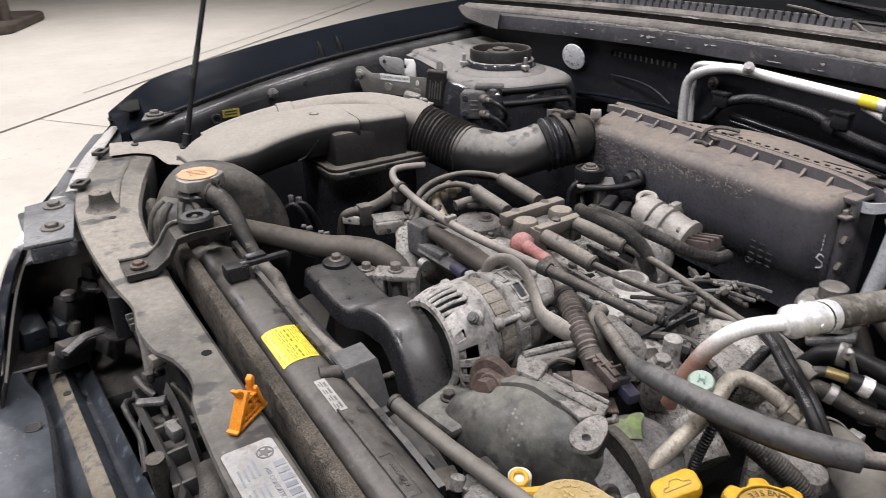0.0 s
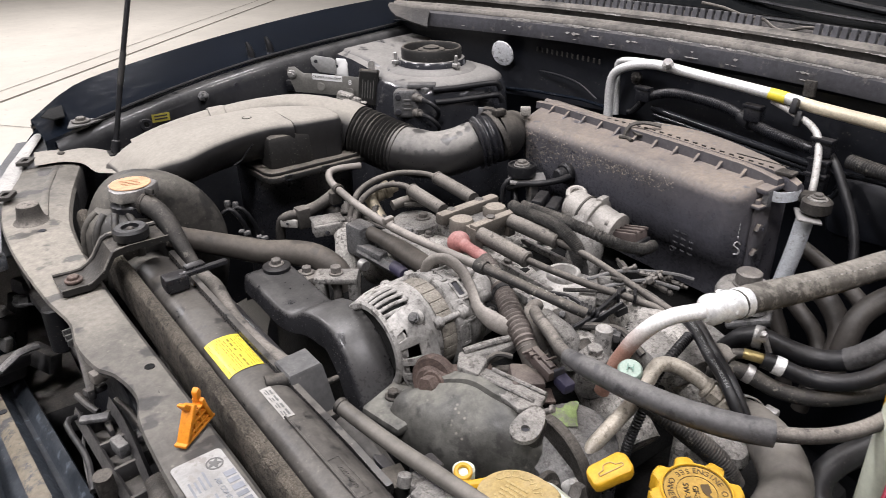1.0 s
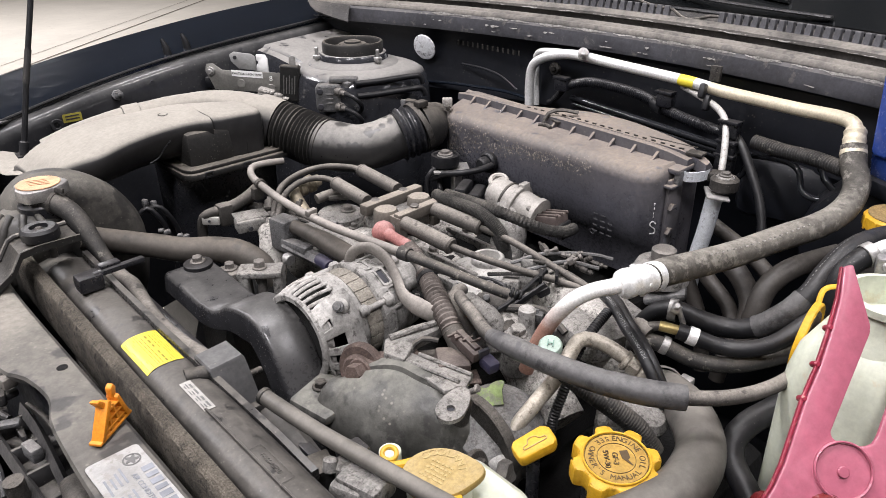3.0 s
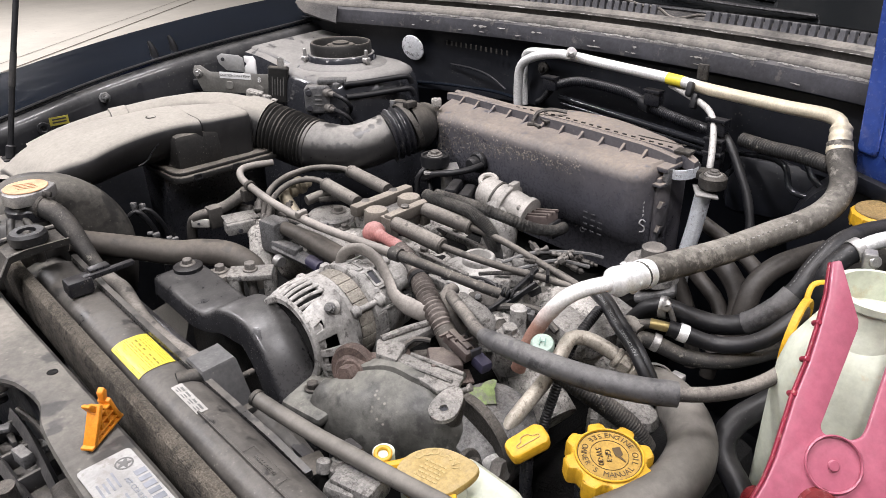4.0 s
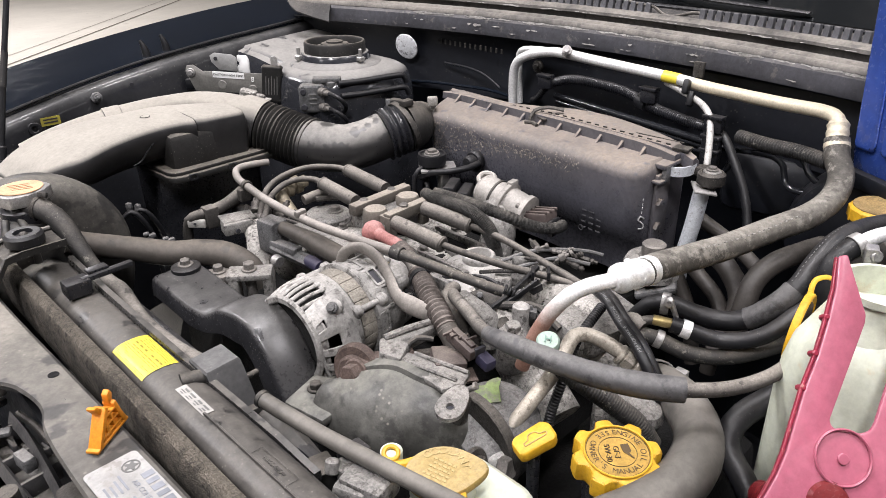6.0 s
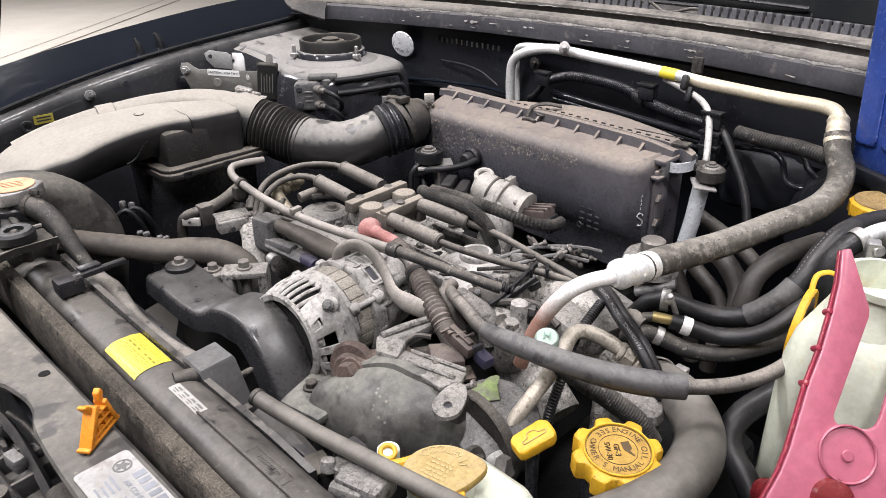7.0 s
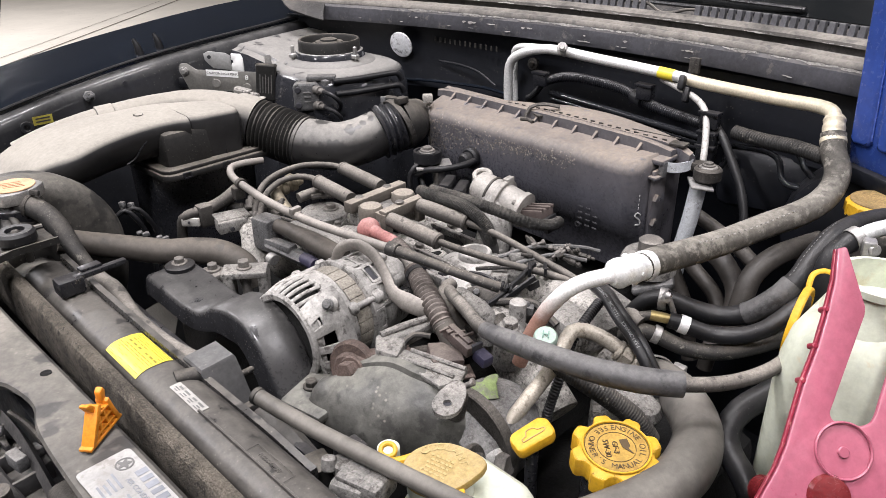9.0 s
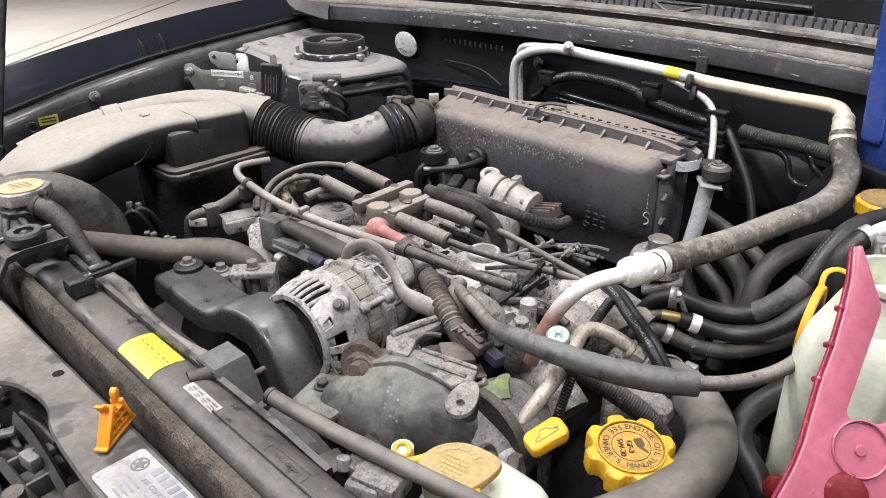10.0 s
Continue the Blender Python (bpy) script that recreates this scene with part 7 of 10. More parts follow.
# rubber mounts and clamps on the right bank
clutter = thing("vacuum_fittings", (0.29, 0.24, 0.77), "oily black vacuum fittings and hose clamps", "fitting")
for x, y, z, r, h, d in ((0.272, 0.262, 0.808, 0.007, 0.016, (0.4, 0.5, 0.7)), (0.283, 0.240, 0.812, 0.0055, 0.014, (-0.3, -0.6, 0.5)), (0.292, 0.268, 0.802, 0.008, 0.012, (0.7, -0.3, 0.4)), (0.262, 0.238, 0.802, 0.006, 0.018, (0.1, -0.9, 0.3)), (0.305, 0.235, 0.806, 0.006, 0.012, (0.6, 0.2, 0.7)), (0.275, 0.225, 0.797, 0.007, 0.014, (-0.5, -0.5, 0.6))):
    part("fitting", join(cyl((x, y, z), r, h, d, 14, 0.001), cyl(Vector((x, y, z)) + Vector(d).normalized() * h * 0.5, r * 0.62, h * 0.7, d, 6, 0.0006), cyl(Vector((x, y, z)) - Vector(d).normalized() * h * 0.3, r * 1.18, h * 0.2, d, 18, 0.0006)), random.choice((DARKMETAL, BLACKRUB, BOLT)), clutter)
for pts, r in (([(0.262, 0.268, 0.812), (0.256, 0.262, 0.80), (0.254, 0.255, 0.78)], 0.0035), ([(0.285, 0.25, 0.806), (0.296, 0.235, 0.802), (0.31, 0.212, 0.79)], 0.004), ([(0.268, 0.24, 0.80), (0.28, 0.215, 0.797), (0.288, 0.19, 0.788)], 0.003), ([(0.345, 0.215, 0.812), (0.362, 0.205, 0.812), (0.39, 0.20, 0.806)], 0.0045)):
    part("small_pipe", tube(pts, r, 8), random.choice((BLACKRUB, DARKMETAL)), clutter)

# ---- refrigerant pipes along the bulkhead ----
pipe = thing("refrigerant_pipe", (0.80, -0.05, 0.90), "bright aluminium refrigerant pipe with a yellow tape band", "pipe")
MAIN = [(0.800, 0.228, 0.850), (0.800, 0.230, 0.905), (0.800, 0.224, 0.938), (0.800, 0.195, 0.957), (0.800, 0.150, 0.968), (0.800, 0.112, 0.969), (0.800, 0.05, 0.966), (0.800, -0.08, 0.960), (0.795, -0.14, 0.956), (0.785, -0.20, 0.956), (0.770, -0.26, 0.958), (0.752, -0.318, 0.962), (0.738, -0.340, 0.960), (0.727, -0.348, 0.950)]
part("main_pipe", tube(MAIN[:9], 0.0082, 18), ALU, pipe)
part("main_pipe", tube([(0.7968, -0.120, 0.9572)] + MAIN[8:], 0.0088, 18), STAINED, pipe, "yellowed stretch of the aluminium pipe")
part("tape_band", tube([(0.800, -0.068, 0.9606), (0.7995, -0.094, 0.9592)], 0.0087, 18), LABELY, pipe, "yellow tape band")
part("port", join(*[cyl((0.792 - 0.0045 * k, 0.108 - 0.003 * k, 0.974 + 0.002 * k), r, 0.003, (-0.75, -0.5, 0.35), 18, 0.0006) for k, r in enumerate((0.0095, 0.0070, 0.0088, 0.0068, 0.0078, 0.0050))]), STEEL, pipe, "threaded steel service port")
part("second_pipe", tube([(0.828, 0.236, 0.860), (0.828, 0.240, 0.930), (0.826, 0.236, 0.955), (0.823, 0.20, 0.963), (0.818, 0.14, 0.966)], 0.0058, 14), ALU, pipe)
part("branch_pipe", tube([(0.806, -0.070, 0.950), (0.798, -0.10, 0.944), (0.784, -0.138, 0.936), (0.770, -0.160, 0.928), (0.760, -0.171, 0.915), (0.742, -0.183, 0.885), (0.728, -0.190, 0.86), (0.715, -0.194, 0.83)], 0.0048, 14), SILVERDUST, pipe)
for x, y, z in ((0.788, -0.116, 0.955), (0.790, -0.124, 0.938)):
    part("pipe_clip", box((x - 0.006, y, z), (0.016, 0.009, 0.022), 0.003, (0, 20, 10)), BLACKRUB, pipe)
part("pipe_tab", box((0.802, -0.122, 0.978), (0.006, 0.016, 0.022), 0.001), DARKMETAL, pipe)
part("pipe_ferrule", tube([(0.735, -0.343, 0.958), (0.730, -0.346, 0.950), (0.722, -0.350, 0.938), (0.716, -0.354, 0.930)], 0.0150, 22, step=0.001, radii=[0.0100, 0.0130, 0.0120, 0.0132, 0.0124, 0.0136, 0.0150, 0.0150]), STAINED, pipe, "crimped ferrule")
acline = thing("refrigerant_hose", (0.52, -0.33, 0.83), "thick dusty grey refrigerant hose with crimped aluminium fitting", "hose")
part("hose_run", tube([(0.722, -0.350, 0.940), (0.710, -0.358, 0.922), (0.688, -0.374, 0.905), (0.655, -0.378, 0.888), (0.615, -0.368, 0.876), (0.570, -0.345, 0.866), (0.510, -0.328, 0.862), (0.450, -0.316, 0.866), (0.395, -0.307, 0.872), (0.372, -0.306, 0.874)], 0.0146, 22, wobble=0.02), material("scuffed_hose", (0.066, 0.060, 0.052), 0.7, vary=0.4, scale=24, bump=0.16, dust=0.80, dust_colour=(0.215, 0.200, 0.174), spots=0.45, spot_colour=(0.215, 0.20, 0.175), marks=0.5, even=0.2), acline)
for k in range(18):
    f = k / 17
    p = Vector((0.452, -0.3265, 0.8800)).lerp(Vector((0.590, -0.3655, 0.8835)), f)
    part("print_bar", box(p + Vector((0, 0, -0.0035 * math.sin(math.pi * f))), (0.0036 - 0.001 * (k % 3), 0.0012, 0.0026), 0, (48, 0, -16)), HOSEPRINT, acline)
part("crimp_fitting", tube([(0.386, -0.3075, 0.8725), (0.370, -0.304, 0.874), (0.350, -0.298, 0.874), (0.338, -0.2945, 0.873)], 0.0175, 26, step=0.0012, radii=[0.0148, 0.0153, 0.0153, 0.0140, 0.0150, 0.0153, 0.0140, 0.0148, 0.0153, 0.0146, 0.0098]), ALU, acline, "crimped aluminium collar")
for k in range(6):
    a = radians(60 * k)
    part("crimp_dimple", lathe((0.361, -0.301 + 0.0150 * math.cos(a), 0.874 + 0.0150 * math.sin(a)), [(0.0, -0.0022), (0.003, -0.001), (0.003, 0.001), (0.0, 0.0022)], (0, math.cos(a), math.sin(a)), 12), ALU, acline)
part("elbow_pipe", tube([(0.344, -0.296, 0.8735), (0.318, -0.280, 0.870), (0.304, -0.268, 0.860), (0.297, -0.256, 0.842), (0.2944, -0.2518, 0.8338), (0.291, -0.245, 0.818), (0.287, -0.239, 0.800), (0.282, -0.232, 0.77)], 0.0079, 22), STAINPIPE, acline, "aluminium elbow stained red towards its lower end")


port = thing("service_port_cap", (0.26, -0.278, 0.80), "pale mint service port cap marked H", "cap")
part("cap_top", lathe((0.259, -0.280, 0.829), [(0.0108, 0.0), (0.0112, 0.003), (0.0112, 0.009), (0.0095, 0.0115), (0, 0.0115)], (-0.35, -0.25, 0.9), 28), MINT, port)
part("port_stem", lathe((0.271, -0.272, 0.800), [(0.006, 0.0), (0.007, 0.014), (0.0095, 0.016), (0.0095, 0.026), (0.006, 0.03)], (-0.35, -0.25, 0.9), 24), STEEL, port)
writing("H", (0.2543, -0.2834, 0.8407), 0.0105, MINTMARK, port, to_axis((-0.35, -0.25, 0.9)) @ pose(0, 0, 0, 0, 0, -58))
silver = thing("bent_union_pipe", (0.335, -0.285, 0.76), "bent grey metal pipe with a brass-tinted union nut", "pipe")
part("bend", tube([(0.205, -0.262, 0.722), (0.225, -0.263, 0.737), (0.252, -0.268, 0.760), (0.280, -0.273, 0.783), (0.300, -0.272, 0.800), (0.316, -0.270, 0.809), (0.332, -0.277, 0.806), (0.344, -0.294, 0.797), (0.352, -0.312, 0.786)], 0.0078, 18), TANPIPE, silver)
part("union_nut", join(cyl((0.352, -0.314, 0.784), 0.0105, 0.014, (0.3, -0.75, -0.4), 6, 0.002), cyl((0.356, -0.325, 0.778), 0.0115, 0.012, (0.3, -0.75, -0.4), 20, 0.002), cyl((0.349, -0.306, 0.788), 0.011, 0.006, (0.3, -0.75, -0.4), 20)), TANPIPE, silver, "bronze-tinted union nut")
part("bend_end", tube([(0.356, -0.325, 0.778), (0.363, -0.345, 0.765), (0.368, -0.37, 0.74)], 0.008, 14), STEEL, silver)
fit_ob = thing("pump_fitting", (0.203, -0.272, 0.70), "dirty steel union screwed into the steering pump", "pipe fitting")
part("fitting_body", join(cyl((0.203, -0.268, 0.718), 0.013, 0.026, (0.2, -0.9, 0.2), 22, 0.003), cyl((0.205, -0.262, 0.722), 0.0105, 0.014, (0.7, -0.1, 0.6), 20, 0.002)), SILVERDUST, fit_ob)
part("fitting_nut", cyl((0.200, -0.284, 0.721), 0.013, 0.012, (0.2, -0.9, 0.2), 6, 0.002), BOLT, fit_ob)

# black sleeved cable crossing in front
loomb = thing("sleeved_loom", (0.26, -0.33, 0.80), "grey rubber sleeve over a dusty cable crossing the bay", "cable")
part("thin_cable", tube([(0.320, -0.098, 0.780), (0.300, -0.112, 0.802), (0.283, -0.135, 0.812), (0.264, -0.175, 0.816), (0.250, -0.205, 0.818), (0.244, -0.230, 0.822)], 0.0070, 14), RUBBERTAN, loomb)
part("sleeve", tube([(0.247, -0.215, 0.819), (0.242, -0.240, 0.824), (0.244, -0.300, 0.829), (0.254, -0.345, 0.830), (0.270, -0.380, 0.830), (0.288, -0.404, 0.829)], 0.0155, 20, radii=[0.0080, 0.0104, 0.0108, 0.0112, 0.0116, 0.0114], wobble=0.03), SCUFFED, loomb, "scuffed grey rubber sleeve")
part("thin_cable", tube([(0.284, -0.400, 0.829), (0.306, -0.422, 0.829), (0.330, -0.436, 0.828), (0.360, -0.445, 0.826), (0.390, -0.450, 0.826), (0.42, -0.453, 0.83)], 0.0066, 14), RUBBERTAN, loomb)
# thick radiator hose by the oil cap
rhose = thing("radiator_hose", (0.308, -0.416, 0.72), "thick dusty grey radiator hose bending past the oil filler", "hose")
part("hose_run", tube([(0.400, -0.305, 0.730), (0.378, -0.342, 0.752), (0.350, -0.380, 0.764), (0.308, -0.416, 0.770), (0.258, -0.431, 0.772), (0.204, -0.428, 0.774), (0.165, -0.418, 0.776), (0.12, -0.40, 0.778), (0.07, -0.385, 0.78), (0.02, -0.375, 0.78)], 0.0222, 30, wobble=0.035), SMOOTHHOSE, rhose)
part("hose_clamp", join(ring((0.385, -0.330, 0.7475), 0.0222, 0.0242, 0.010, (-0.5, -0.8, 0.45), 30, 0.0006), box((0.392, -0.352, 0.765), (0.012, 0.014, 0.010), 0.002)), STEEL, rhose)
solo("ribbed_conduit", tube([(0.290, -0.262, 0.790), (0.283, -0.290, 0.790), (0.284, -0.314, 0.785), (0.291, -0.335, 0.775), (0.302, -0.358, 0.758), (0.310, -0.372, 0.735)], 0.0100, 18, ripple=0.00022, pitch=0.0026), RUBBER, "ribbed dusty conduit behind the oil cap", "conduit")
solo("ribbed_conduit", tube([(0.375, -0.262, 0.815), (0.350, -0.266, 0.810), (0.329, -0.267, 0.800), (0.313, -0.269, 0.785), (0.295, -0.274, 0.765), (0.280, -0.274, 0.735), (0.275, -0.272, 0.70)], 0.0052, 14, ripple=0.0005, pitch=0.0032), BLACKRUB, "black ribbed wiring conduit", "conduit")
for k in range(2):
    solo("rubber_vacuum_hose", tube([(0.405 + 0.008 * k, -0.235, 0.812), (0.385 + 0.008 * k, -0.262, 0.818), (0.366 + 0.008 * k, -0.290, 0.814), (0.352 + 0.008 * k, -0.318, 0.806), (0.343 + 0.008 * k, -0.338, 0.794), (0.34 + 0.008 * k, -0.36, 0.765)], 0.0058, 12), BLACKRUB, "thin black printed vacuum hose", "hose")
hose_line = spline([(0.405, -0.235, 0.812), (0.385, -0.262, 0.818), (0.366, -0.290, 0.814), (0.352, -0.318, 0.806), (0.343, -0.338, 0.794), (0.34, -0.36, 0.765)], 0.001)
lettered = [o for o in bpy.data.objects if o.name.startswith("rubber_vacuum_hose")][0]
for k, ch in enumerate("PERFORMANCE  SILICONE  SUPPRESSION"):
    i = 112 - 3 * k
    if ch == " " or i < 4:
        continue
    p, d = hose_line[i], (hose_line[i - 3] - hose_line[i + 3]).normalized()
    out = Vector((-0.62, -0.45, 0.64))
    out = (out - d * out.dot(d)).normalized()
    up = out.cross(d)
    turn = Matrix((d, up, out)).transposed().to_4x4()
    writing(ch, p + out * 0.0059, 0.0046, DIMINK, lettered, turn, "letter", 0.0001)
solo("cast_knuckle", join(lathe((0.318, -0.337, 0.735), [(0.025, 0), (0.026, 0.03), (0.02, 0.036), (0, 0.037)], (0.1, -0.4, 0.9), 24), box((0.33, -0.32, 0.72), (0.05, 0.05, 0.05), 0.01, (0, 0, 30))), CASTDIRT, "speckled cast aluminium boss behind the oil filler", "casting")

# ---- oil filler ----
filler = thing("oil_filler", (0.222, -0.392, 0.70), "yellow lobed oil filler cap with dark printed lettering", "oil cap")
OX, OY, OZ = 0.220, -0.3855, 0.792
part("filler_tube", tube([(0.232, -0.378, 0.66), (0.227, -0.382, 0.72), (0.221, -0.385, 0.772)], 0.026, 24), PLASTIC, filler, "black plastic filler neck")
LOB = [((0.0342 + 0.0034 * max(-1, min(1, 2.6 * math.cos(8 * a) + 0.5))) * math.cos(a), (0.0342 + 0.0034 * max(-1, min(1, 2.6 * math.cos(8 * a) + 0.5))) * math.sin(a)) for a in [6.28319 * i / 128 for i in range(128)]]
OILTURN = Matrix.Translation((OX, OY, OZ - 0.018)) @ pose(0, 0, 0, 4, -5, 10)
cap = part("oil_cap", prism(LOB, 0.020, OILTURN, 0.0022), YELLOW, filler)
b = ring((0, 0, 0.0215), 0.0268, 0.0285, 0.0022, "z", 48, 0.0005)
b.transform(OILTURN)
part("cap_rim", b, YELLOW, cap)
b = cyl((0, 0, 0.0203), 0.0266, 0.0008, "z", 48, 0.0002)
b.transform(OILTURN)
part("printed_disc", b, SOILED, cap, "brown-stained printed disc")
for r in (0.0262, 0.0160):
    b = ring((0, 0, 0.0208), r - 0.0004, r, 0.001, "z", 48, 0.0001)
    b.transform(OILTURN)
    part("print_ring", b, INKBROWN, cap)


def arc_text(body, radius, start, step, size, m, mat, parent, inward=False):
    """Letters set one by one round a circle, their feet to the centre or, inward, their heads."""
    for k, ch in enumerate(body):
        if ch != " ":
            a = start + (step if inward else -step) * k
            writing(ch, (0, 0, 0), size, mat, parent, m @ Matrix.Rotation(radians(a), 4, "Z") @ Matrix.Translation((0, radius, 0)) @ Matrix.Rotation(math.pi if inward else 0, 4, "Z"), "letter", 0.0001)


VIEWTURN = OILTURN @ Matrix.Translation((0, 0, 0.0212)) @ Matrix.Rotation(radians(-65), 4, "Z")
arc_text("ENGINE OIL", 0.0210, 8, 12.5, 0.0072, VIEWTURN, INKBROWN, cap)
arc_text("SEE OWNER'S MANUAL", 0.0210, 24, 12.5, 0.0070, VIEWTURN, INKBROWN, cap, True)
writing("GF-3", (0, 0, 0), 0.0066, INKBROWN, cap, VIEWTURN @ Matrix.Translation((-0.001, -0.001, 0)) @ Matrix.Rotation(radians(-80), 4, "Z"))
writing("5W-30", (0, 0, 0), 0.0066, INKBROWN, cap, VIEWTURN @ Matrix.Translation((-0.008, -0.003, 0)) @ Matrix.Rotation(radians(-80), 4, "Z"))
part("oil_can_mark", prism([(-0.004, 0.004), (0.004, 0.004), (0.006, 0.0015), (0.012, 0.004), (0.012, 0.0028), (0.006, -0.0015), (0.004, -0.003), (-0.004, -0.003)], 0.0002, VIEWTURN @ Matrix.Translation((0.006, 0.005, 0)) @ Matrix.Rotation(radians(-70), 4, "Z"), 0), INKBROWN, cap)
# dipstick
dip = thing("dipstick", (0.20, -0.315, 0.70), "yellow dipstick handle with a moulded car outline", "dipstick")
DIPTURN = 16
DP = pose(0.199, -0.316, 0.775, 12, -14, -36)
part("handle", prism([(-0.020, -0.007), (-0.017, -0.0105), (0.014, -0.012), (0.019, -0.008), (0.020, 0.006), (0.014, 0.012), (-0.015, 0.011), (-0.020, 0.007)], 0.014, DP @ pose(0, 0, -0.009, 0, 0, DIPTURN), 0.003), YELLOW, dip)
part("handle_mark", tube([DP @ pose(0, 0, 0.0054, 0, 0, DIPTURN) @ Vector(p) for p in ((-0.011, -0.004, 0), (-0.011, -0.001, 0), (-0.006, 0.0, 0), (-0.004, 0.004, 0), (0.003, 0.004, 0), (0.006, 0.0, 0), (0.011, -0.001, 0), (0.011, -0.004, 0), (0.0, -0.004, 0), (-0.011, -0.004, 0))], 0.0006, 6, 0.002), YELLOWDUST, dip)
part("stick_tube", tube([(0.205, -0.312, 0.66), (0.202, -0.314, 0.72), (0.199, -0.316, 0.772)], 0.006, 12), PLASTIC, dip)

# ---- coolant bottle ----
bottle = thing("coolant_bottle", (0.11, -0.31, 0.62), "cream plastic coolant bottle with a dusty yellow lid", "bottle")
part("bottle_body", loft([[(0.116 + (p[0]) * q, -0.318 + p[1] * q, z) for p in rounded(0.092, 0.092, 0.02)] for q, z in ((0.9, 0.63), (1.0, 0.64), (1.0, 0.745), (0.96, 0.757), (0.86, 0.767), (0.68, 0.774))], closed=True, caps=True), CREAM, bottle)
part("bottle_neck", cyl((0.098, -0.303, 0.785), 0.027, 0.02, "z", 28), CREAM, bottle)
CT = pose(0.097, -0.303, 0.792, 3, -3, -42)
lid_c = part("lid", prism([((0.0285 + 0.008 * max(0, math.cos(a)) ** 6) * math.cos(a) * 1.04, (0.0265) * math.sin(a)) for a in [6.28319 * i / 56 for i in range(56)]], 0.009, CT, 0.003), YELLOWDUST, bottle, "dusty yellow lid with raised lettering")
arc_text("COOLANT", 0.0195, 40, 20, 0.0105, CT @ Matrix.Translation((0, 0, 0.0096)) @ Matrix.Rotation(radians(-8), 4, "Z"), LETTERYELLOW, lid_c)
for k in range(5):
    at = -0.011 + 0.002 * (k % 2)
    while at < 0.010:
        w = random.uniform(0.0022, 0.0052)
        part("raised_mark", box((0, 0, 0), (w, 0.0020, 0.0009), 0.0002), LETTERYELLOW, lid_c).matrix_basis = CT @ Matrix.Rotation(radians(-36), 4, "Z") @ pose(at + w / 2, 0.0075 - 0.0042 * k, 0.0092)
        at += w + 0.0010
part("lid_tongue", prism([(-0.013, -0.037), (0.012, -0.037), (0.015, -0.024), (-0.015, -0.024)], 0.006, CT @ Matrix.Rotation(radians(10), 4, "Z") @ Matrix.Translation((0, 0, 0)), 0.002), YELLOW, lid_c)
part("lid_hinge", join(ring((0.084, -0.256, 0.795), 0.0040, 0.0080, 0.005, (-0.2, -0.3, 0.9), 22, 0.001), tube([(0.076, -0.266, 0.793), (0.083, -0.273, 0.795), (0.092, -0.278, 0.796)], 0.004, 8)), YELLOW, bottle)
part("hinge_post", cyl((0.087, -0.253, 0.786), 0.0095, 0.020, "z", 20), CREAM, bottle)

# ---- engine mount strut, stays and rear bolt ----
hang = thing("engine_hanger", (0.525, -0.235, 0.76), "dusty steel engine hanger with a large hexagon bolt", "bracket")
part("hanger_boss", lathe((0.522, -0.235, 0.790), [(0.034, 0.0), (0.034, 0.014), (0.030, 0.022), (0.026, 0.024), (0, 0.024)], "z", 28), CASTDIRT, hang)
part("hanger_bolt", lathe((0.521, -0.236, 0.812), [(0.0165, 0), (0.0165, 0.004), (0.0145, 0.005), (0.0145, 0.018), (0.012, 0.020), (0, 0.020)], "z", 24), BOLT, hang)
part("hanger_arm", box((0.508, -0.252, 0.780), (0.030, 0.050, 0.010), 0.004, (-18, 0, 30)), STEELGREY, hang)
stay = thing("pitch_stay", (0.63, -0.22, 0.76), "silver engine stay rod with a rubber end bush", "rod")
part("rod", tube([(0.632, -0.233, 0.866), (0.630, -0.229, 0.82), (0.629, -0.222, 0.77), (0.629, -0.220, 0.72)], 0.0104, 18), ROD, stay)
part("rod_plate", box((0.630, -0.236, 0.871), (0.040, 0.028, 0.003), 0.001, (6, 0, 35)), STEEL, stay)
part("rod_bush", join(ring((0.638, -0.240, 0.884), 0.010, 0.0175, 0.018, "z", 28, 0.003), box((0.652, -0.213, 0.885), (0.020, 0.050, 0.012), 0.004, (0, 0, 25))), DARKMETAL, stay)
part("rod_washer", cyl((0.638, -0.240, 0.8925), 0.0115, 0.004, "z", 20), CASTDIRT, stay)
bolt((0.638, -0.240, 0.894), 0.0055, 0.004, "z", stay)
mount = thing("airbox_mount", (0.517, 0.15, 0.79), "black rubber air box mount with a steel bolt on a bracket", "mount")
part("mount_rubber", lathe((0.517, 0.148, 0.838), [(0.018, 0), (0.0215, 0.002), (0.0225, 0.014), (0.0215, 0.0185), (0.0185, 0.0185), (0.0175, 0.0155), (0, 0.0155)], "z", 26), BLACKRUB, mount)
part("mount_washer", cyl((0.517, 0.148, 0.8550), 0.0125, 0.003, "z", 24), CASTDIRT, mount)
bolt((0.517, 0.148, 0.8563), 0.0075, 0.005, "z", mount)

part("mount_plate", prism([(-0.026, -0.02), (0.03, -0.022), (0.034, 0.016), (-0.022, 0.02)], 0.004, pose(0.520, 0.145, 0.832, 0, 0, -30), 0.001), STEEL, mount)
part("mount_leg", box((0.528, 0.135, 0.80), (0.016, 0.012, 0.07), 0.003), STEEL, mount)
part("mount_hose", tube([(0.498, 0.155, 0.82), (0.500, 0.130, 0.834), (0.515, 0.108, 0.837), (0.545, 0.098, 0.838), (0.57, 0.10, 0.838)], 0.0048, 12, wobble=0.12), BLACKRUB, mount)
part("mount_wire", tube([(0.49, 0.16, 0.80), (0.487, 0.155, 0.825), (0.498, 0.150, 0.838), (0.508, 0.155, 0.83), (0.50, 0.14, 0.80), (0.48, 0.10, 0.79)], 0.0042, 10, wobble=0.12), BLACKRUB, mount)
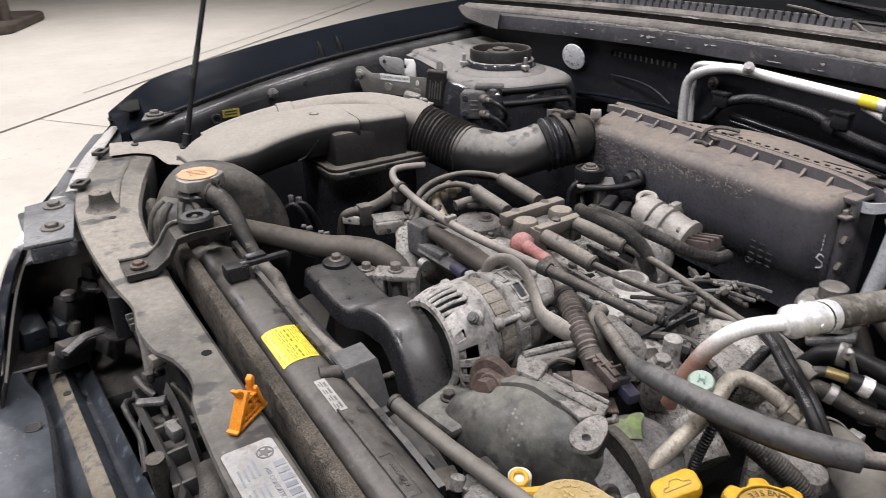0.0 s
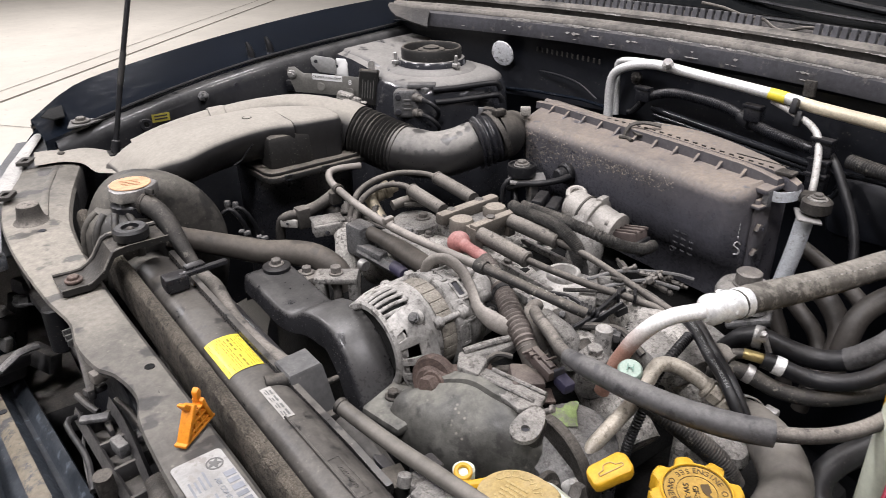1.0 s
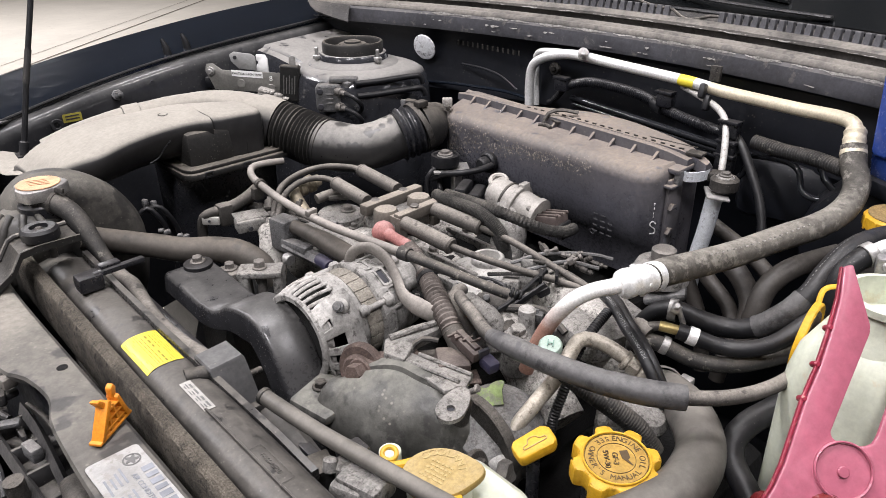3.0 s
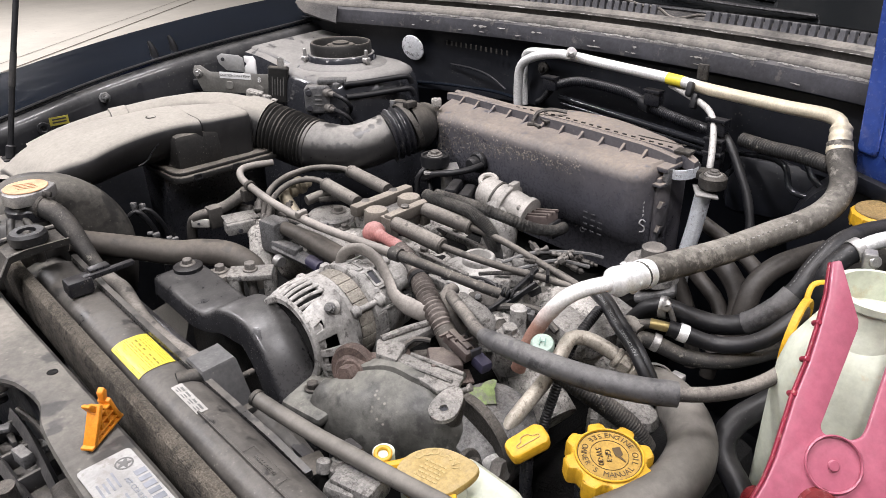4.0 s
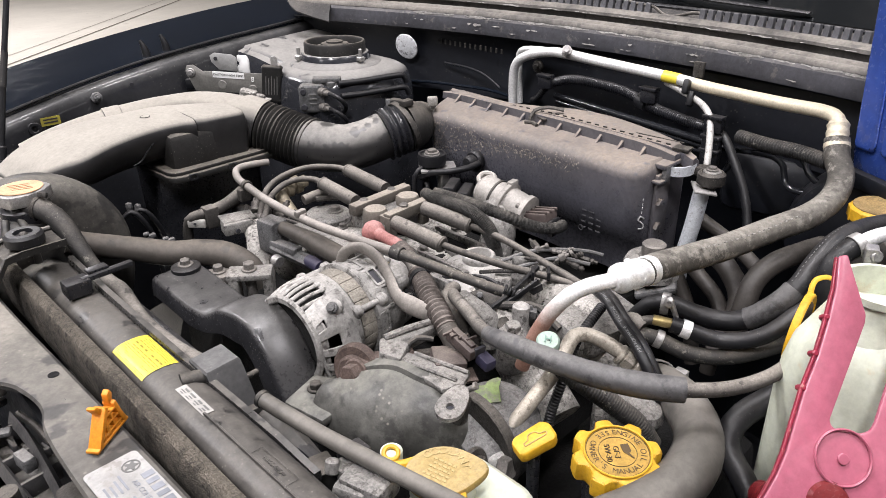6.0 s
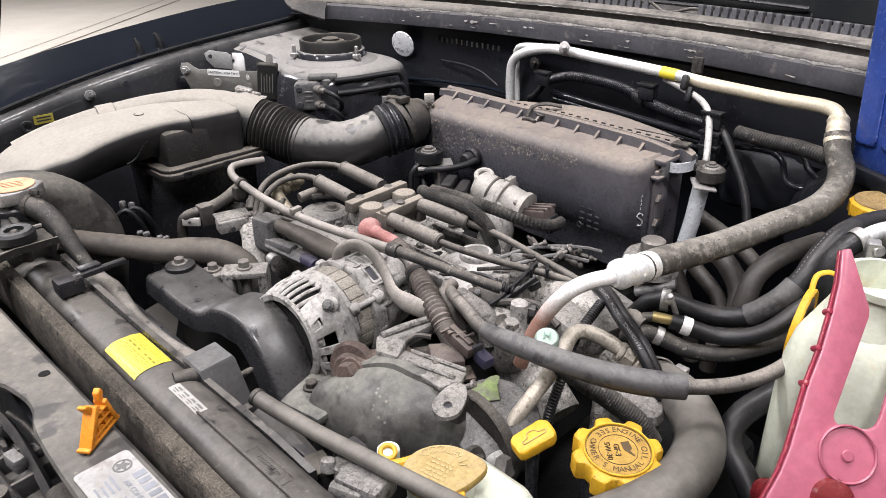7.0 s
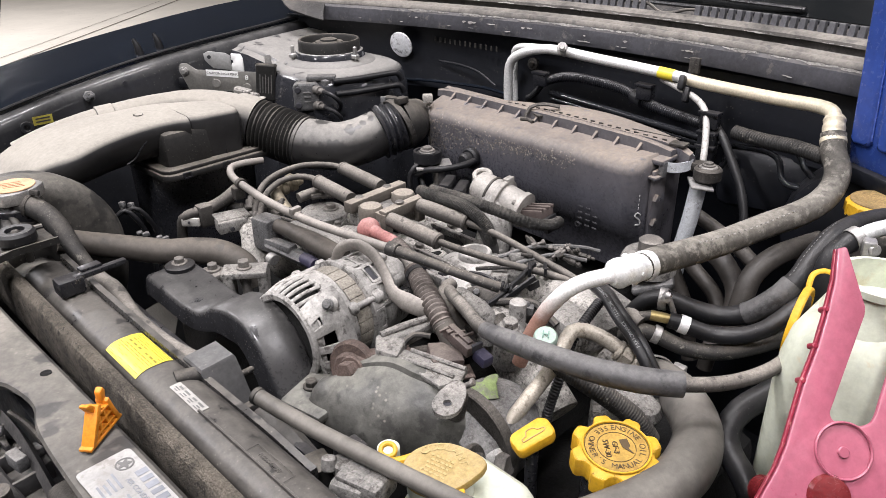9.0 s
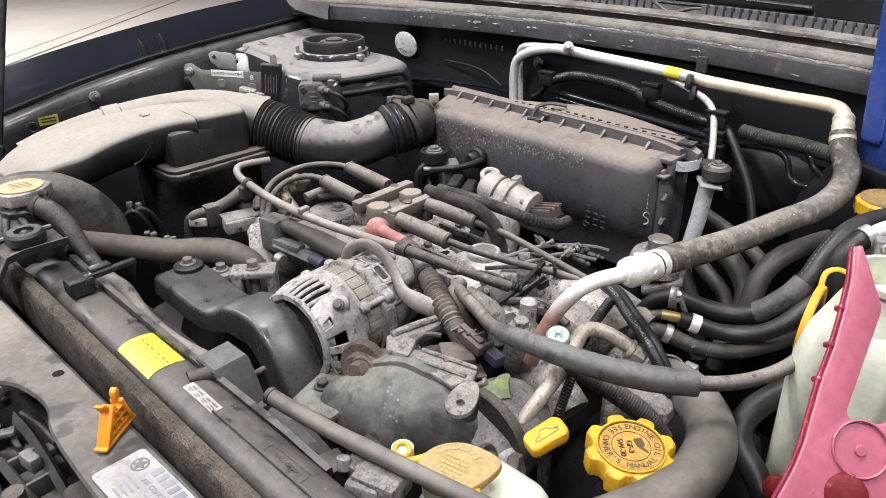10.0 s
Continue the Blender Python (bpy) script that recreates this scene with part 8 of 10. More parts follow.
solo("box_bracket", join(box((0.588, 0.2200, 0.9110), (0.016, 0.012, 0.014), 0.002, (0, 0, -40)), box((0.592, 0.2240, 0.9015), (0.008, 0.010, 0.012), 0.002, (0, 0, -40))), MANIFOLD, "small dusty steel clip beside the air box inlet", "clip")
sensor = thing("inlet_sensor", (0.541, 0.262, 0.900), "dusty plug sensor behind the intake duct", "sensor")
part("sensor_plate", box((0.537, 0.268, 0.9055), (0.012, 0.005, 0.020), 0.001, (0, 0, -40)), STEELGREY, sensor)
part("sensor_body", join(box((0.546, 0.262, 0.9065), (0.020, 0.016, 0.018), 0.004, (0, 8, -40)), cyl((0.548, 0.256, 0.902), 0.008, 0.016, (0.4, -0.6, -0.3), 18)), DUSTY, sensor)

# ---- hoses between engine and bulkhead on the left ----
GILT = material("dull_brass", (0.32, 0.25, 0.11), 0.4, metal=0.7, vary=0.2, scale=60, bump=0.08)
lot = "bay hoses"
hA = thing("brake_vacuum_hose", (0.47, -0.34, 0.76), "thick black rubber hose with a worn protective sleeve", "hose", lot)
part("hose_run", tube([(0.425, -0.275, 0.785), (0.430, -0.290, 0.806), (0.435, -0.306, 0.812), (0.450, -0.328, 0.803), (0.465, -0.357, 0.799), (0.475, -0.382, 0.810), (0.485, -0.403, 0.834), (0.500, -0.413, 0.853), (0.520, -0.415, 0.867), (0.550, -0.421, 0.884), (0.590, -0.430, 0.888), (0.640, -0.445, 0.884), (0.69, -0.465, 0.875)], 0.0108, 20), BLACKRUB, hA)
stitch = spline([(0.494, -0.410, 0.847), (0.500, -0.413, 0.853), (0.520, -0.415, 0.867), (0.550, -0.421, 0.884), (0.590, -0.430, 0.888)], 0.0042)
for k in range(1, len(stitch) - 1):
    d = (stitch[k + 1] - stitch[k - 1]).normalized()
    off = Vector((-0.50, 0.42, 0.75))
    off = (off - d * off.dot(d)).normalized()
    part("stitch_mark", tube([stitch[k] + off * 0.0107 - d * 0.0011, stitch[k] + off * 0.0107 + d * 0.0011], 0.0005, 5), DIMINK, hA)
part("sleeve", tube([(0.473, -0.377, 0.807), (0.4765, -0.387, 0.8150), (0.485, -0.403, 0.834), (0.494, -0.410, 0.847)], 0.0126, 20, flat=0.92), SCUFFED, hA, "scuffed grey sleeve")
for p in [(0.4891, -0.4096, 0.8499), (0.4744, -0.3952, 0.8273), (0.4839, -0.4125, 0.8343)]:
    part("sleeve_dimple", lathe(p, [(0.0, -0.001), (0.0026, -0.001), (0.0030, 0.0005), (0.0016, 0.0012), (0, 0.0006)], (-0.75, -0.2, 0.6), 14), DARKMETAL, hA)
part("hose_clamp", join(ring((0.4345, -0.304, 0.8115), 0.0108, 0.0122, 0.009, (0.35, -0.9, 0.0), 28, 0.0005), box((0.427, -0.311, 0.819), (0.012, 0.010, 0.008), 0.0015, (20, 10, 20)), cyl((0.424, -0.313, 0.824), 0.0042, 0.006, (-0.4, -0.5, 0.7), 6), cyl((0.428, -0.317, 0.812), 0.003, 0.022, (0.2, -0.3, -0.9), 10)), STEEL, hA, "steel screw clamp")
hB = thing("fuel_hose", (0.44, -0.34, 0.74), "black rubber fuel hose with a steel ferrule", "hose", lot)
part("hose_run", tube([(0.414, -0.323, 0.803), (0.420, -0.335, 0.800), (0.435, -0.360, 0.792), (0.445, -0.381, 0.794), (0.455, -0.404, 0.807), (0.475, -0.419, 0.825), (0.51, -0.43, 0.842)], 0.0088, 16), BLACKRUB, hB)
part("brass_end", tube([(0.404, -0.307, 0.806), (0.409, -0.316, 0.805), (0.415, -0.325, 0.803)], 0.0056, 14), GILT, hB, "brass pipe end")
part("feed_pipe", tube([(0.4055, -0.3095, 0.8058), (0.400, -0.300, 0.8035), (0.397, -0.290, 0.795), (0.397, -0.282, 0.775), (0.400, -0.276, 0.75)], 0.0052, 12), DARKMETAL, hB)
part("steel_ring", ring((0.421, -0.3365, 0.7995), 0.0088, 0.0098, 0.010, (0.45, -0.85, -0.25), 24, 0.0004), ALU, hB, "bright steel ring")
hC = thing("fuel_hose", (0.42, -0.34, 0.74), "dusty rubber return hose with a clamped end", "hose", lot)
part("hose_run", tube([(0.392, -0.285, 0.775), (0.394, -0.300, 0.788), (0.402, -0.315, 0.787), (0.418, -0.345, 0.775), (0.440, -0.375, 0.774), (0.470, -0.402, 0.782), (0.50, -0.42, 0.79)], 0.0086, 16), RUBBER, hC)
part("hose_clamp", ring((0.403, -0.317, 0.787), 0.0086, 0.0100, 0.008, (0.4, -0.85, -0.3), 24, 0.0006), STEEL, hC)
part("pipe_hook", tube([(0.418, -0.285, 0.77), (0.408, -0.280, 0.79), (0.398, -0.288, 0.80), (0.396, -0.302, 0.797)], 0.0085, 12), RUBBERTAN, hC)
OILHOSE = material("oily_brown_hose", (0.030, 0.0265, 0.024), 0.45, vary=0.45, scale=30, bump=0.08, dust=0.28, dust_colour=(0.16, 0.145, 0.125), marks=0.3)
for i, pts in enumerate((
        [(0.592, -0.225, 0.775), (0.596, -0.238, 0.75), (0.590, -0.262, 0.71), (0.58, -0.28, 0.65)],
        [(0.596, -0.245, 0.785), (0.596, -0.265, 0.768), (0.590, -0.295, 0.748), (0.575, -0.31, 0.72), (0.56, -0.31, 0.66)],
        [(0.610, -0.262, 0.80), (0.606, -0.290, 0.79), (0.594, -0.318, 0.765), (0.575, -0.325, 0.735), (0.55, -0.32, 0.70)],
        [(0.690, -0.372, 0.815), (0.665, -0.360, 0.812), (0.620, -0.345, 0.808), (0.590, -0.335, 0.790), (0.570, -0.335, 0.755), (0.55, -0.335, 0.70)],
        [(0.70, -0.20, 0.80), (0.680, -0.255, 0.79), (0.665, -0.29, 0.782), (0.64, -0.33, 0.772)])):
    solo("heater_pipe", tube(pts, 0.0130 if i in (2, 3) else 0.0098, 16), OILHOSE, "oily brown rubber heater pipe behind the engine", "pipe", "heater pipes")
low = thing("washer_hose", (0.41, -0.43, 0.72), "dusty black rubber hose beside the bottle", "hose")
part("hose_run", tube([(0.440, -0.455, 0.80), (0.409, -0.442, 0.780), (0.381, -0.424, 0.760), (0.364, -0.421, 0.745), (0.354, -0.430, 0.730), (0.340, -0.454, 0.718), (0.33, -0.47, 0.70)], 0.0120, 18, wobble=0.05), BLACKRUB, low)

# ---- brake reservoir, blue canister ----
brake = thing("brake_reservoir", (0.665, -0.425, 0.80), "brake fluid reservoir with a dusty yellow screw cap", "reservoir")
part("reservoir_body", box((0.672, -0.433, 0.831), (0.085, 0.075, 0.07), 0.012), RUBBERTAN, brake)
cap = part("screw_cap", cyl((0.672, -0.429, 0.880), 0.0345, 0.018, "z", 40, 0.003), YELLOW, brake, "yellow screw cap with a brown dusty top")
part("cap_top", cyl((0.672, -0.429, 0.8895), 0.0315, 0.002, "z", 36, 0.0006), material("brown_cap_dust", (0.23, 0.155, 0.065), 0.85, vary=0.35, scale=60, bump=0.4, spots=0.4, spot_colour=(0.17, 0.12, 0.05)), cap)
for k in range(12):
    a = radians(30 * k + 8)
    part("grip_rib", box((0.672 + 0.0345 * math.cos(a), -0.429 + 0.0345 * math.sin(a), 0.879), (0.002, 0.0035, 0.014), 0.0008, (0, 0, 30 * k + 8)), YELLOW, cap)
part("booster", lathe((0.80, -0.40, 0.80), [(0.0, 0.075), (0.04, 0.075), (0.095, 0.055), (0.105, 0.03), (0.105, 0.0), (0.09, -0.02)], (-1, 0, 0), 36), FIRE, brake)
blue = thing("blue_canister", (0.725, -0.44, 0.88), "tall blue plastic canister with raised vertical ribs", "canister")
BC = Matrix.Translation((0.739, -0.436, 0.900)) @ Matrix.Rotation(radians(-6.5), 4, Vector((0.71, 0.70, 0))) @ pose(0, 0, 0, 0, 3, -30)
part("canister_body", loft([[BC @ Vector((p[0] * q, p[1] * q, z)) for p in rounded(0.07, 0.13, 0.012)] for q, z in ((0.88, 0.0), (0.97, 0.006), (1.0, 0.03), (1.0, 0.215), (0.9, 0.235), (0.5, 0.245))], closed=True, caps=True), BLUE, blue)
for v in (-0.040, 0.0, 0.040):
    part("canister_rib", prism(rounded(0.030, 0.185, 0.006), 0.008, BC @ pose(-0.033, v, 0.128, 90, 0, -90), 0.004, 3), BLUE, blue)
for u in (-0.014, 0.016):
    part("canister_rib", prism(rounded(0.022, 0.185, 0.006), 0.008, BC @ pose(u, 0.063, 0.128, 90, 0, 180), 0.004, 3), BLUE, blue)
part("canister_bracket", box((0.735, -0.432, 0.896), (0.08, 0.13, 0.02), 0.004, (0, 0, -30)), FIRE, blue)
part("bonnet_hinge", tube([(0.80, -0.40, 1.02), (0.78, -0.405, 1.06), (0.74, -0.41, 1.12), (0.70, -0.42, 1.18)], 0.012, 10, flat=0.5), BLACKRUB, car)

# ---- washer bottle, its open lid, and the pink cover ----
wash = thing("washer_bottle", (0.42, -0.53, 0.58), "cream washer fluid bottle with its yellow lid hanging open", "bottle")
part("bottle_body", loft([[(0.435 + p[0] * q, -0.528 + p[1] * q + 0.006 * (z - 0.8), z) for p in rounded(0.15, 0.173, 0.035, 7)] for q, z in ((0.9, 0.56), (1.0, 0.58), (1.0, 0.70), (1.0, 0.80), (0.985, 0.835), (0.93, 0.86), (0.82, 0.878), (0.62, 0.888))], closed=True, caps=True), CREAM, wash)
part("bottle_neck", lathe((0.418, -0.502, 0.878), [(0.044, 0), (0.040, 0.012), (0.036, 0.018), (0.036, 0.032), (0.039, 0.034), (0.039, 0.040), (0.033, 0.041), (0.032, 0.015), (0, 0.012)], "z", 36), CREAM, wash)
DC, DA = Vector((0.4315, -0.4380, 0.8425)), Vector((0.115, -0.990, -0.055)).normalized()
lidw = part("open_lid", lathe(DC, [(0.0, -0.002), (0.030, -0.002), (0.032, -0.0015), (0.0340, -0.0015), (0.0350, 0.0), (0.0350, 0.0045), (0.0335, 0.0058), (0.031, 0.003), (0.0, 0.0025)], DA, 44), YELLOW, wash, "yellow snap lid")
part("lid_inner", cyl(DC + DA * 0.0040, 0.027, 0.003, DA, 32, 0.0008), RUST, lidw, "brown stained seal")
part("lid_strap", tube([(0.4475, -0.4380, 0.8700), (0.4530, -0.4368, 0.8790), (0.4578, -0.4380, 0.8835), (0.4662, -0.4434, 0.8845), (0.4715, -0.4509, 0.8812), (0.474, -0.462, 0.876)], 0.0026, 10, flat=0.7), YELLOW, wash)
feed = thing("steel_hose_tail", (0.57, -0.44, 0.86), "bright steel pipe tail in a clamped black hose", "pipe")
part("tail_pipe", tube([(0.520, -0.440, 0.892), (0.530, -0.4478, 0.8985), (0.555, -0.4563, 0.9014), (0.60, -0.475, 0.900)], 0.0078, 16), ALU, feed)
part("tail_hose", tube([(0.515, -0.440, 0.800), (0.502, -0.436, 0.846), (0.505, -0.434, 0.872), (0.515, -0.4385, 0.8885), (0.530, -0.4478, 0.8985)], 0.0105, 18), BLACKRUB, feed)
part("tail_clamp", join(ring((0.528, -0.4465, 0.8975), 0.0105, 0.0120, 0.010, (0.75, -0.45, 0.35), 28, 0.0006), box((0.520, -0.462, 0.896), (0.016, 0.012, 0.016), 0.002, (0, 0, 20)), cyl((0.517, -0.467, 0.896), 0.0060, 0.008, (-0.6, -0.7, 0.3), 20), box((0.522, -0.464, 0.880), (0.004, 0.008, 0.022), 0.001, (0, 10, 20))), STEEL, feed, "steel screw clamp")
pink = thing("pink_cover", (0.29, -0.53, 0.74), "pink plastic terminal cover with a long slot and moulded disc", "cover")
PK = Matrix(((0.672, 0.480, -0.564, 0.282), (-0.737, 0.356, -0.575, -0.531), (-0.075, 0.802, 0.593, 0.842), (0, 0, 0, 1)))
U = [(-0.0010, 0.1470), (0.0062, 0.1490), (0.0190, 0.1040), (0.0185, 0.0980), (-0.0088, 0.0240), (-0.0070, 0.0195), (-0.0020, 0.0175), (0.0145, 0.0165), (0.0205, 0.0190), (0.0240, 0.0250), (0.0500, 0.1050), (0.0700, 0.1400), (0.0820, 0.1400), (0.0760, 0.0300), (0.0660, -0.060), (0.0640, -0.110), (-0.0630, -0.110), (-0.0600, -0.0400), (-0.0477, -0.0180), (-0.0410, -0.0018), (-0.0272, 0.0450), (-0.0175, 0.0700), (-0.0098, 0.0960), (-0.0035, 0.1220)]
face = part("cover_plate", prism(U, 0.0045, PK @ Matrix.Translation((0, 0, -0.0045)), 0.0018), PINK, pink)
b = ring((0, 0, 0.001), 0.0192, 0.0210, 0.003, "z", 44, 0.0008)
b.transform(PK @ Matrix.Translation((-0.0003, -0.0018, 0)))
part("moulded_disc", b, PINK, face)
b = cyl((0, 0, 0.0008), 0.0042, 0.0022, "z", 24, 0.0006)
b.transform(PK @ Matrix.Translation((-0.0003, -0.0028, 0)))
part("moulded_pip", b, PINK, face)
for u, v in ((-0.0178, 0.0720), (-0.0270, 0.0460), (-0.0090, 0.1000)):
    b = cyl((0, 0, 0), 0.0024, 0.010, "z", 14, 0.001)
    b.transform(PK @ Matrix.Translation((u - 0.001, v, -0.005)))
    part("edge_pip", b, PINKDARK, face)
part("side_flange", prism([(-0.0640, -0.110), (-0.0606, -0.0400), (-0.0483, -0.0180), (-0.0416, -0.0018), (-0.0278, 0.0450), (-0.0181, 0.0700), (-0.0104, 0.0960), (-0.0041, 0.1220), (-0.0016, 0.1468), (-0.0028, 0.1465), (-0.0062, 0.1220), (-0.0128, 0.0960), (-0.0206, 0.0700), (-0.0304, 0.0450), (-0.0442, -0.0018), (-0.0506, -0.0180), (-0.0628, -0.0400), (-0.0660, -0.110)], 0.0035, PK @ Matrix.Translation((0, 0, -0.0042)), 0.0006), PINKDARK, face, "deep crimson edge")
b = lathe((0, 0, 0), [(0.0, -0.004), (0.015, -0.004), (0.0165, 0.002), (0.014, 0.007), (0.007, 0.009), (0, 0.0095)], "z", 28)
b.transform(PK @ Matrix.Translation((-0.0110, -0.0345, -0.003)))
part("red_knob", b, REDGLOSS, pink, "glossy dark red knob")
b = lathe((0, 0, 0), [(0.018, -0.06), (0.019, -0.02), (0.015, 0.006), (0.008, 0.012), (0, 0.014)], "z", 28)
b.transform(PK @ Matrix.Translation((-0.022, -0.043, -0.034)) @ Matrix.Diagonal((0.72, 0.72, 0.8, 1)))
part("red_boot", b, REDGLOSS, pink, "dark red terminal boot")
batt = thing("battery", (0.30, -0.56, 0.52), "dark car battery under the pink cover", "battery")
part("battery_case", box((0.35, -0.585, 0.64), (0.17, 0.13, 0.20), 0.006), PLASTIC, batt)

# ---- bulkhead details ----
REFLECTOR = material("scuffed_reflector", (0.60, 0.61, 0.63), 0.4, vary=0.12, scale=40, bump=0.1, spots=0.3, spot_colour=(0.10, 0.10, 0.105))
disc = thing("bulkhead_grommet", (0.786, 0.485, 0.92), "round pale reflective plug in the bulkhead", "plug")
part("plug_face", lathe((0.772, 0.486, 0.9405), [(0.0, 0.0), (0.0245, 0.0), (0.026, 0.002), (0.025, 0.004), (0.022, 0.005), (0, 0.005)], (-0.92, -0.22, -0.22), 36), REFLECTOR, disc)
for k in range(13):
    part("stamped_mark", box((0.8065 + 0.00095 * k, 0.425 - 0.0125 * k, 0.9525 - 0.0002 * k), (0.0012, 0.0055, 0.0085), 0, (0, 0, -15)), DARKMETAL, car)
part("bulkhead_swage", tube([(0.776, 0.506, 0.868), (0.782, 0.428, 0.8755), (0.788, 0.362, 0.879), (0.795, 0.284, 0.881), (0.800, 0.226, 0.876)], 0.003, 8), PAINT, car)
part("bulkhead_swage", tube([(0.800, 0.4075, 0.9142), (0.802, 0.353, 0.9135), (0.805, 0.308, 0.9055), (0.808, 0.268, 0.885)], 0.0022, 8), FIRE, car)
part("bulkhead_nut", join(cyl((0.838, 0.204, 0.930), 0.011, 0.008, (-1, 0, 0), 20), cyl((0.833, 0.204, 0.930), 0.006, 0.008, (-1, 0, 0), 6)), DARKMETAL, car)
harness = thing("wiring_harness", (0.80, -0.08, 0.88), "black corrugated wiring harness clipped to the bulkhead", "wiring")
part("conduit", tube([(0.825, 0.165, 0.908), (0.822, 0.120, 0.922), (0.820, 0.080, 0.925), (0.820, 0.015, 0.921), (0.812, -0.030, 0.912)], 0.0076, 14, ripple=0.0007, pitch=0.0038), PLASTIC, harness)
part("conduit", tube([(0.812, -0.030, 0.912), (0.804, -0.070, 0.905), (0.792, -0.130, 0.901), (0.780, -0.165, 0.902)], 0.0076, 14, ripple=0.0007, pitch=0.0038), PLASTIC, harness)
part("conduit", tube([(0.768, -0.212, 0.903), (0.752, -0.26, 0.905), (0.735, -0.305, 0.910), (0.71, -0.36, 0.912)], 0.0092, 16, ripple=0.0009, pitch=0.0042), RUBBER, harness, "thick grey corrugated conduit")
part("tape_joint", tube([(0.8135, -0.022, 0.914), (0.809, -0.042, 0.910)], 0.0125, 14), BLACKRUB, harness)
for x, y, z in ((0.826, 0.168, 0.911), (0.814, -0.045, 0.925), (0.777, -0.173, 0.912), (0.772, -0.176, 0.885), (0.768, -0.178, 0.866)):
    part("harness_clip", join(box((x - 0.008, y, z), (0.020, 0.026, 0.022), 0.003, (0, 0, 8)), box((x - 0.012, y, z + 0.012), (0.016, 0.030, 0.005), 0.001)), PLASTIC, harness)
part("harness_tail", tube([(0.825, 0.172, 0.90), (0.825, 0.185, 0.885), (0.83, 0.20, 0.872), (0.84, 0.215, 0.866)], 0.0055, 10, ripple=0.0005, pitch=0.004), BLACKRUB, harness)
part("cable_drop", tube([(0.778, -0.178, 0.903), (0.766, -0.196, 0.893), (0.756, -0.214, 0.874), (0.742, -0.243, 0.835), (0.726, -0.262, 0.795), (0.71, -0.27, 0.75)], 0.0062, 14, wobble=0.1), BLACKRUB, harness, "dusty black cable")
for i, (a, b_) in enumerate((((0.835, 0.160, 0.886), (0.782, -0.158, 0.881)), ((0.836, 0.158, 0.875), (0.784, -0.159, 0.872)), ((0.838, 0.156, 0.862), (0.786, -0.160, 0.863)))):
    solo("brake_line", tube([a, tuple((p + q) / 2 for p, q in zip(a, b_)), b_], 0.0038 if i else 0.0052, 10), GLOSSLINE, "thin black brake line along the bulkhead", "brake line", "brake lines")
solo("brake_line", tube([(0.79, -0.17, 0.876), (0.800, -0.188, 0.872), (0.792, -0.225, 0.878), (0.782, -0.258, 0.881), (0.778, -0.275, 0.872), (0.772, -0.284, 0.852), (0.768, -0.300, 0.846), (0.760, -0.33, 0.852)], 0.0045, 10), GLOSSLINE, "thin black bent brake line on the bulkhead", "brake line", "brake lines")
solo("brake_line", tube([(0.79, -0.205, 0.890), (0.780, -0.265, 0.893), (0.770, -0.30, 0.892), (0.765, -0.312, 0.876), (0.760, -0.33, 0.866)], 0.0045, 10), GLOSSLINE, "thin black bent brake line on the bulkhead", "brake line", "brake lines")
solo("brake_line", tube([(0.785, -0.185, 0.885), (0.778, -0.200, 0.882), (0.772, -0.205, 0.865), (0.770, -0.195, 0.845), (0.772, -0.18, 0.84)], 0.0045, 10), GLOSSLINE, "thin black bent brake line on the bulkhead", "brake line", "brake lines")
part("bulkhead_boss", box((0.835, -0.24, 0.82), (0.05, 0.13, 0.09), 0.02, (0, 12, 12)), FIRE, car)

# ---- right strut tower: sensor, lines and relay bracket ----
abs_ = thing("brake_union", (0.54, 0.47, 0.85), "black brake line union with two bleed nipples", "brake union")
UN = pose(0.512, 0.446, 0.894, 0, 0, -42)
b = prism(rounded(0.046, 0.050, 0.010), 0.022, UN @ pose(0, 0, 0, 90, 0, 0), 0.005)
part("union_body", b, STEELGREY, abs_)
for dz in (0.013, -0.014):
    b = cyl((-0.014, -0.0225, dz), 0.0055, 0.004, "y", 16, 0.001)
    b.transform(UN)
    part("union_hole", b, INK, abs_)
    b = join(cyl((0.020, -0.024, dz), 0.0075, 0.016, (0.6, -0.8, 0.1), 14), cyl((0.028, -0.034, dz), 0.0048, 0.014, (0.6, -0.8, 0.1), 10))
    b.transform(UN)
    part("union_nipple", b, BOLT, abs_)
    part("loop_wire", tube([UN @ Vector((0.032, -0.038, dz)), UN @ Vector((0.048, -0.050, dz - 0.004)), UN @ Vector((0.060, -0.046, dz - 0.018)), UN @ Vector((0.056, -0.030, dz - 0.034)), UN @ Vector((0.044, -0.018, dz - 0.040))], 0.0038, 9), BLACKRUB, abs_)
for k in range(3):
    b = box((0.002, -0.0222, 0.008 - 0.008 * k), (0.012, 0.002, 0.003), 0.0006)
    b.transform(UN)
    part("moulded_mark", b, FAINT, abs_)
b = join(box((0.026, -0.004, 0.030), (0.050, 0.022, 0.008), 0.002), cyl((0.034, -0.008, 0.022), 0.010, 0.014, "z", 14, 0.003))
b.transform(UN)
part("union_cap", b, STEELGREY, abs_)
for k in range(2):
    z = 0.918 - 0.021 * k
    solo("strut_brake_pipe", tube([(0.533, 0.398 - 0.006 * k, z + 0.002), (0.575, 0.388 - 0.006 * k, z + 0.001), (0.632, 0.375 - 0.006 * k, z + 0.002), (0.655, 0.368 - 0.006 * k, z + 0.001), (0.662, 0.366 - 0.006 * k, z - 0.012)], 0.0052, 10), BLACKRUB, "black sheathed brake pipe beside the strut tower", "brake line", "strut pipes")
GREYPLATE = material("plain_grey_steel", (0.31, 0.31, 0.305), 0.5, metal=0.3, vary=0.15, scale=30, bump=0.06, dust=0.2)
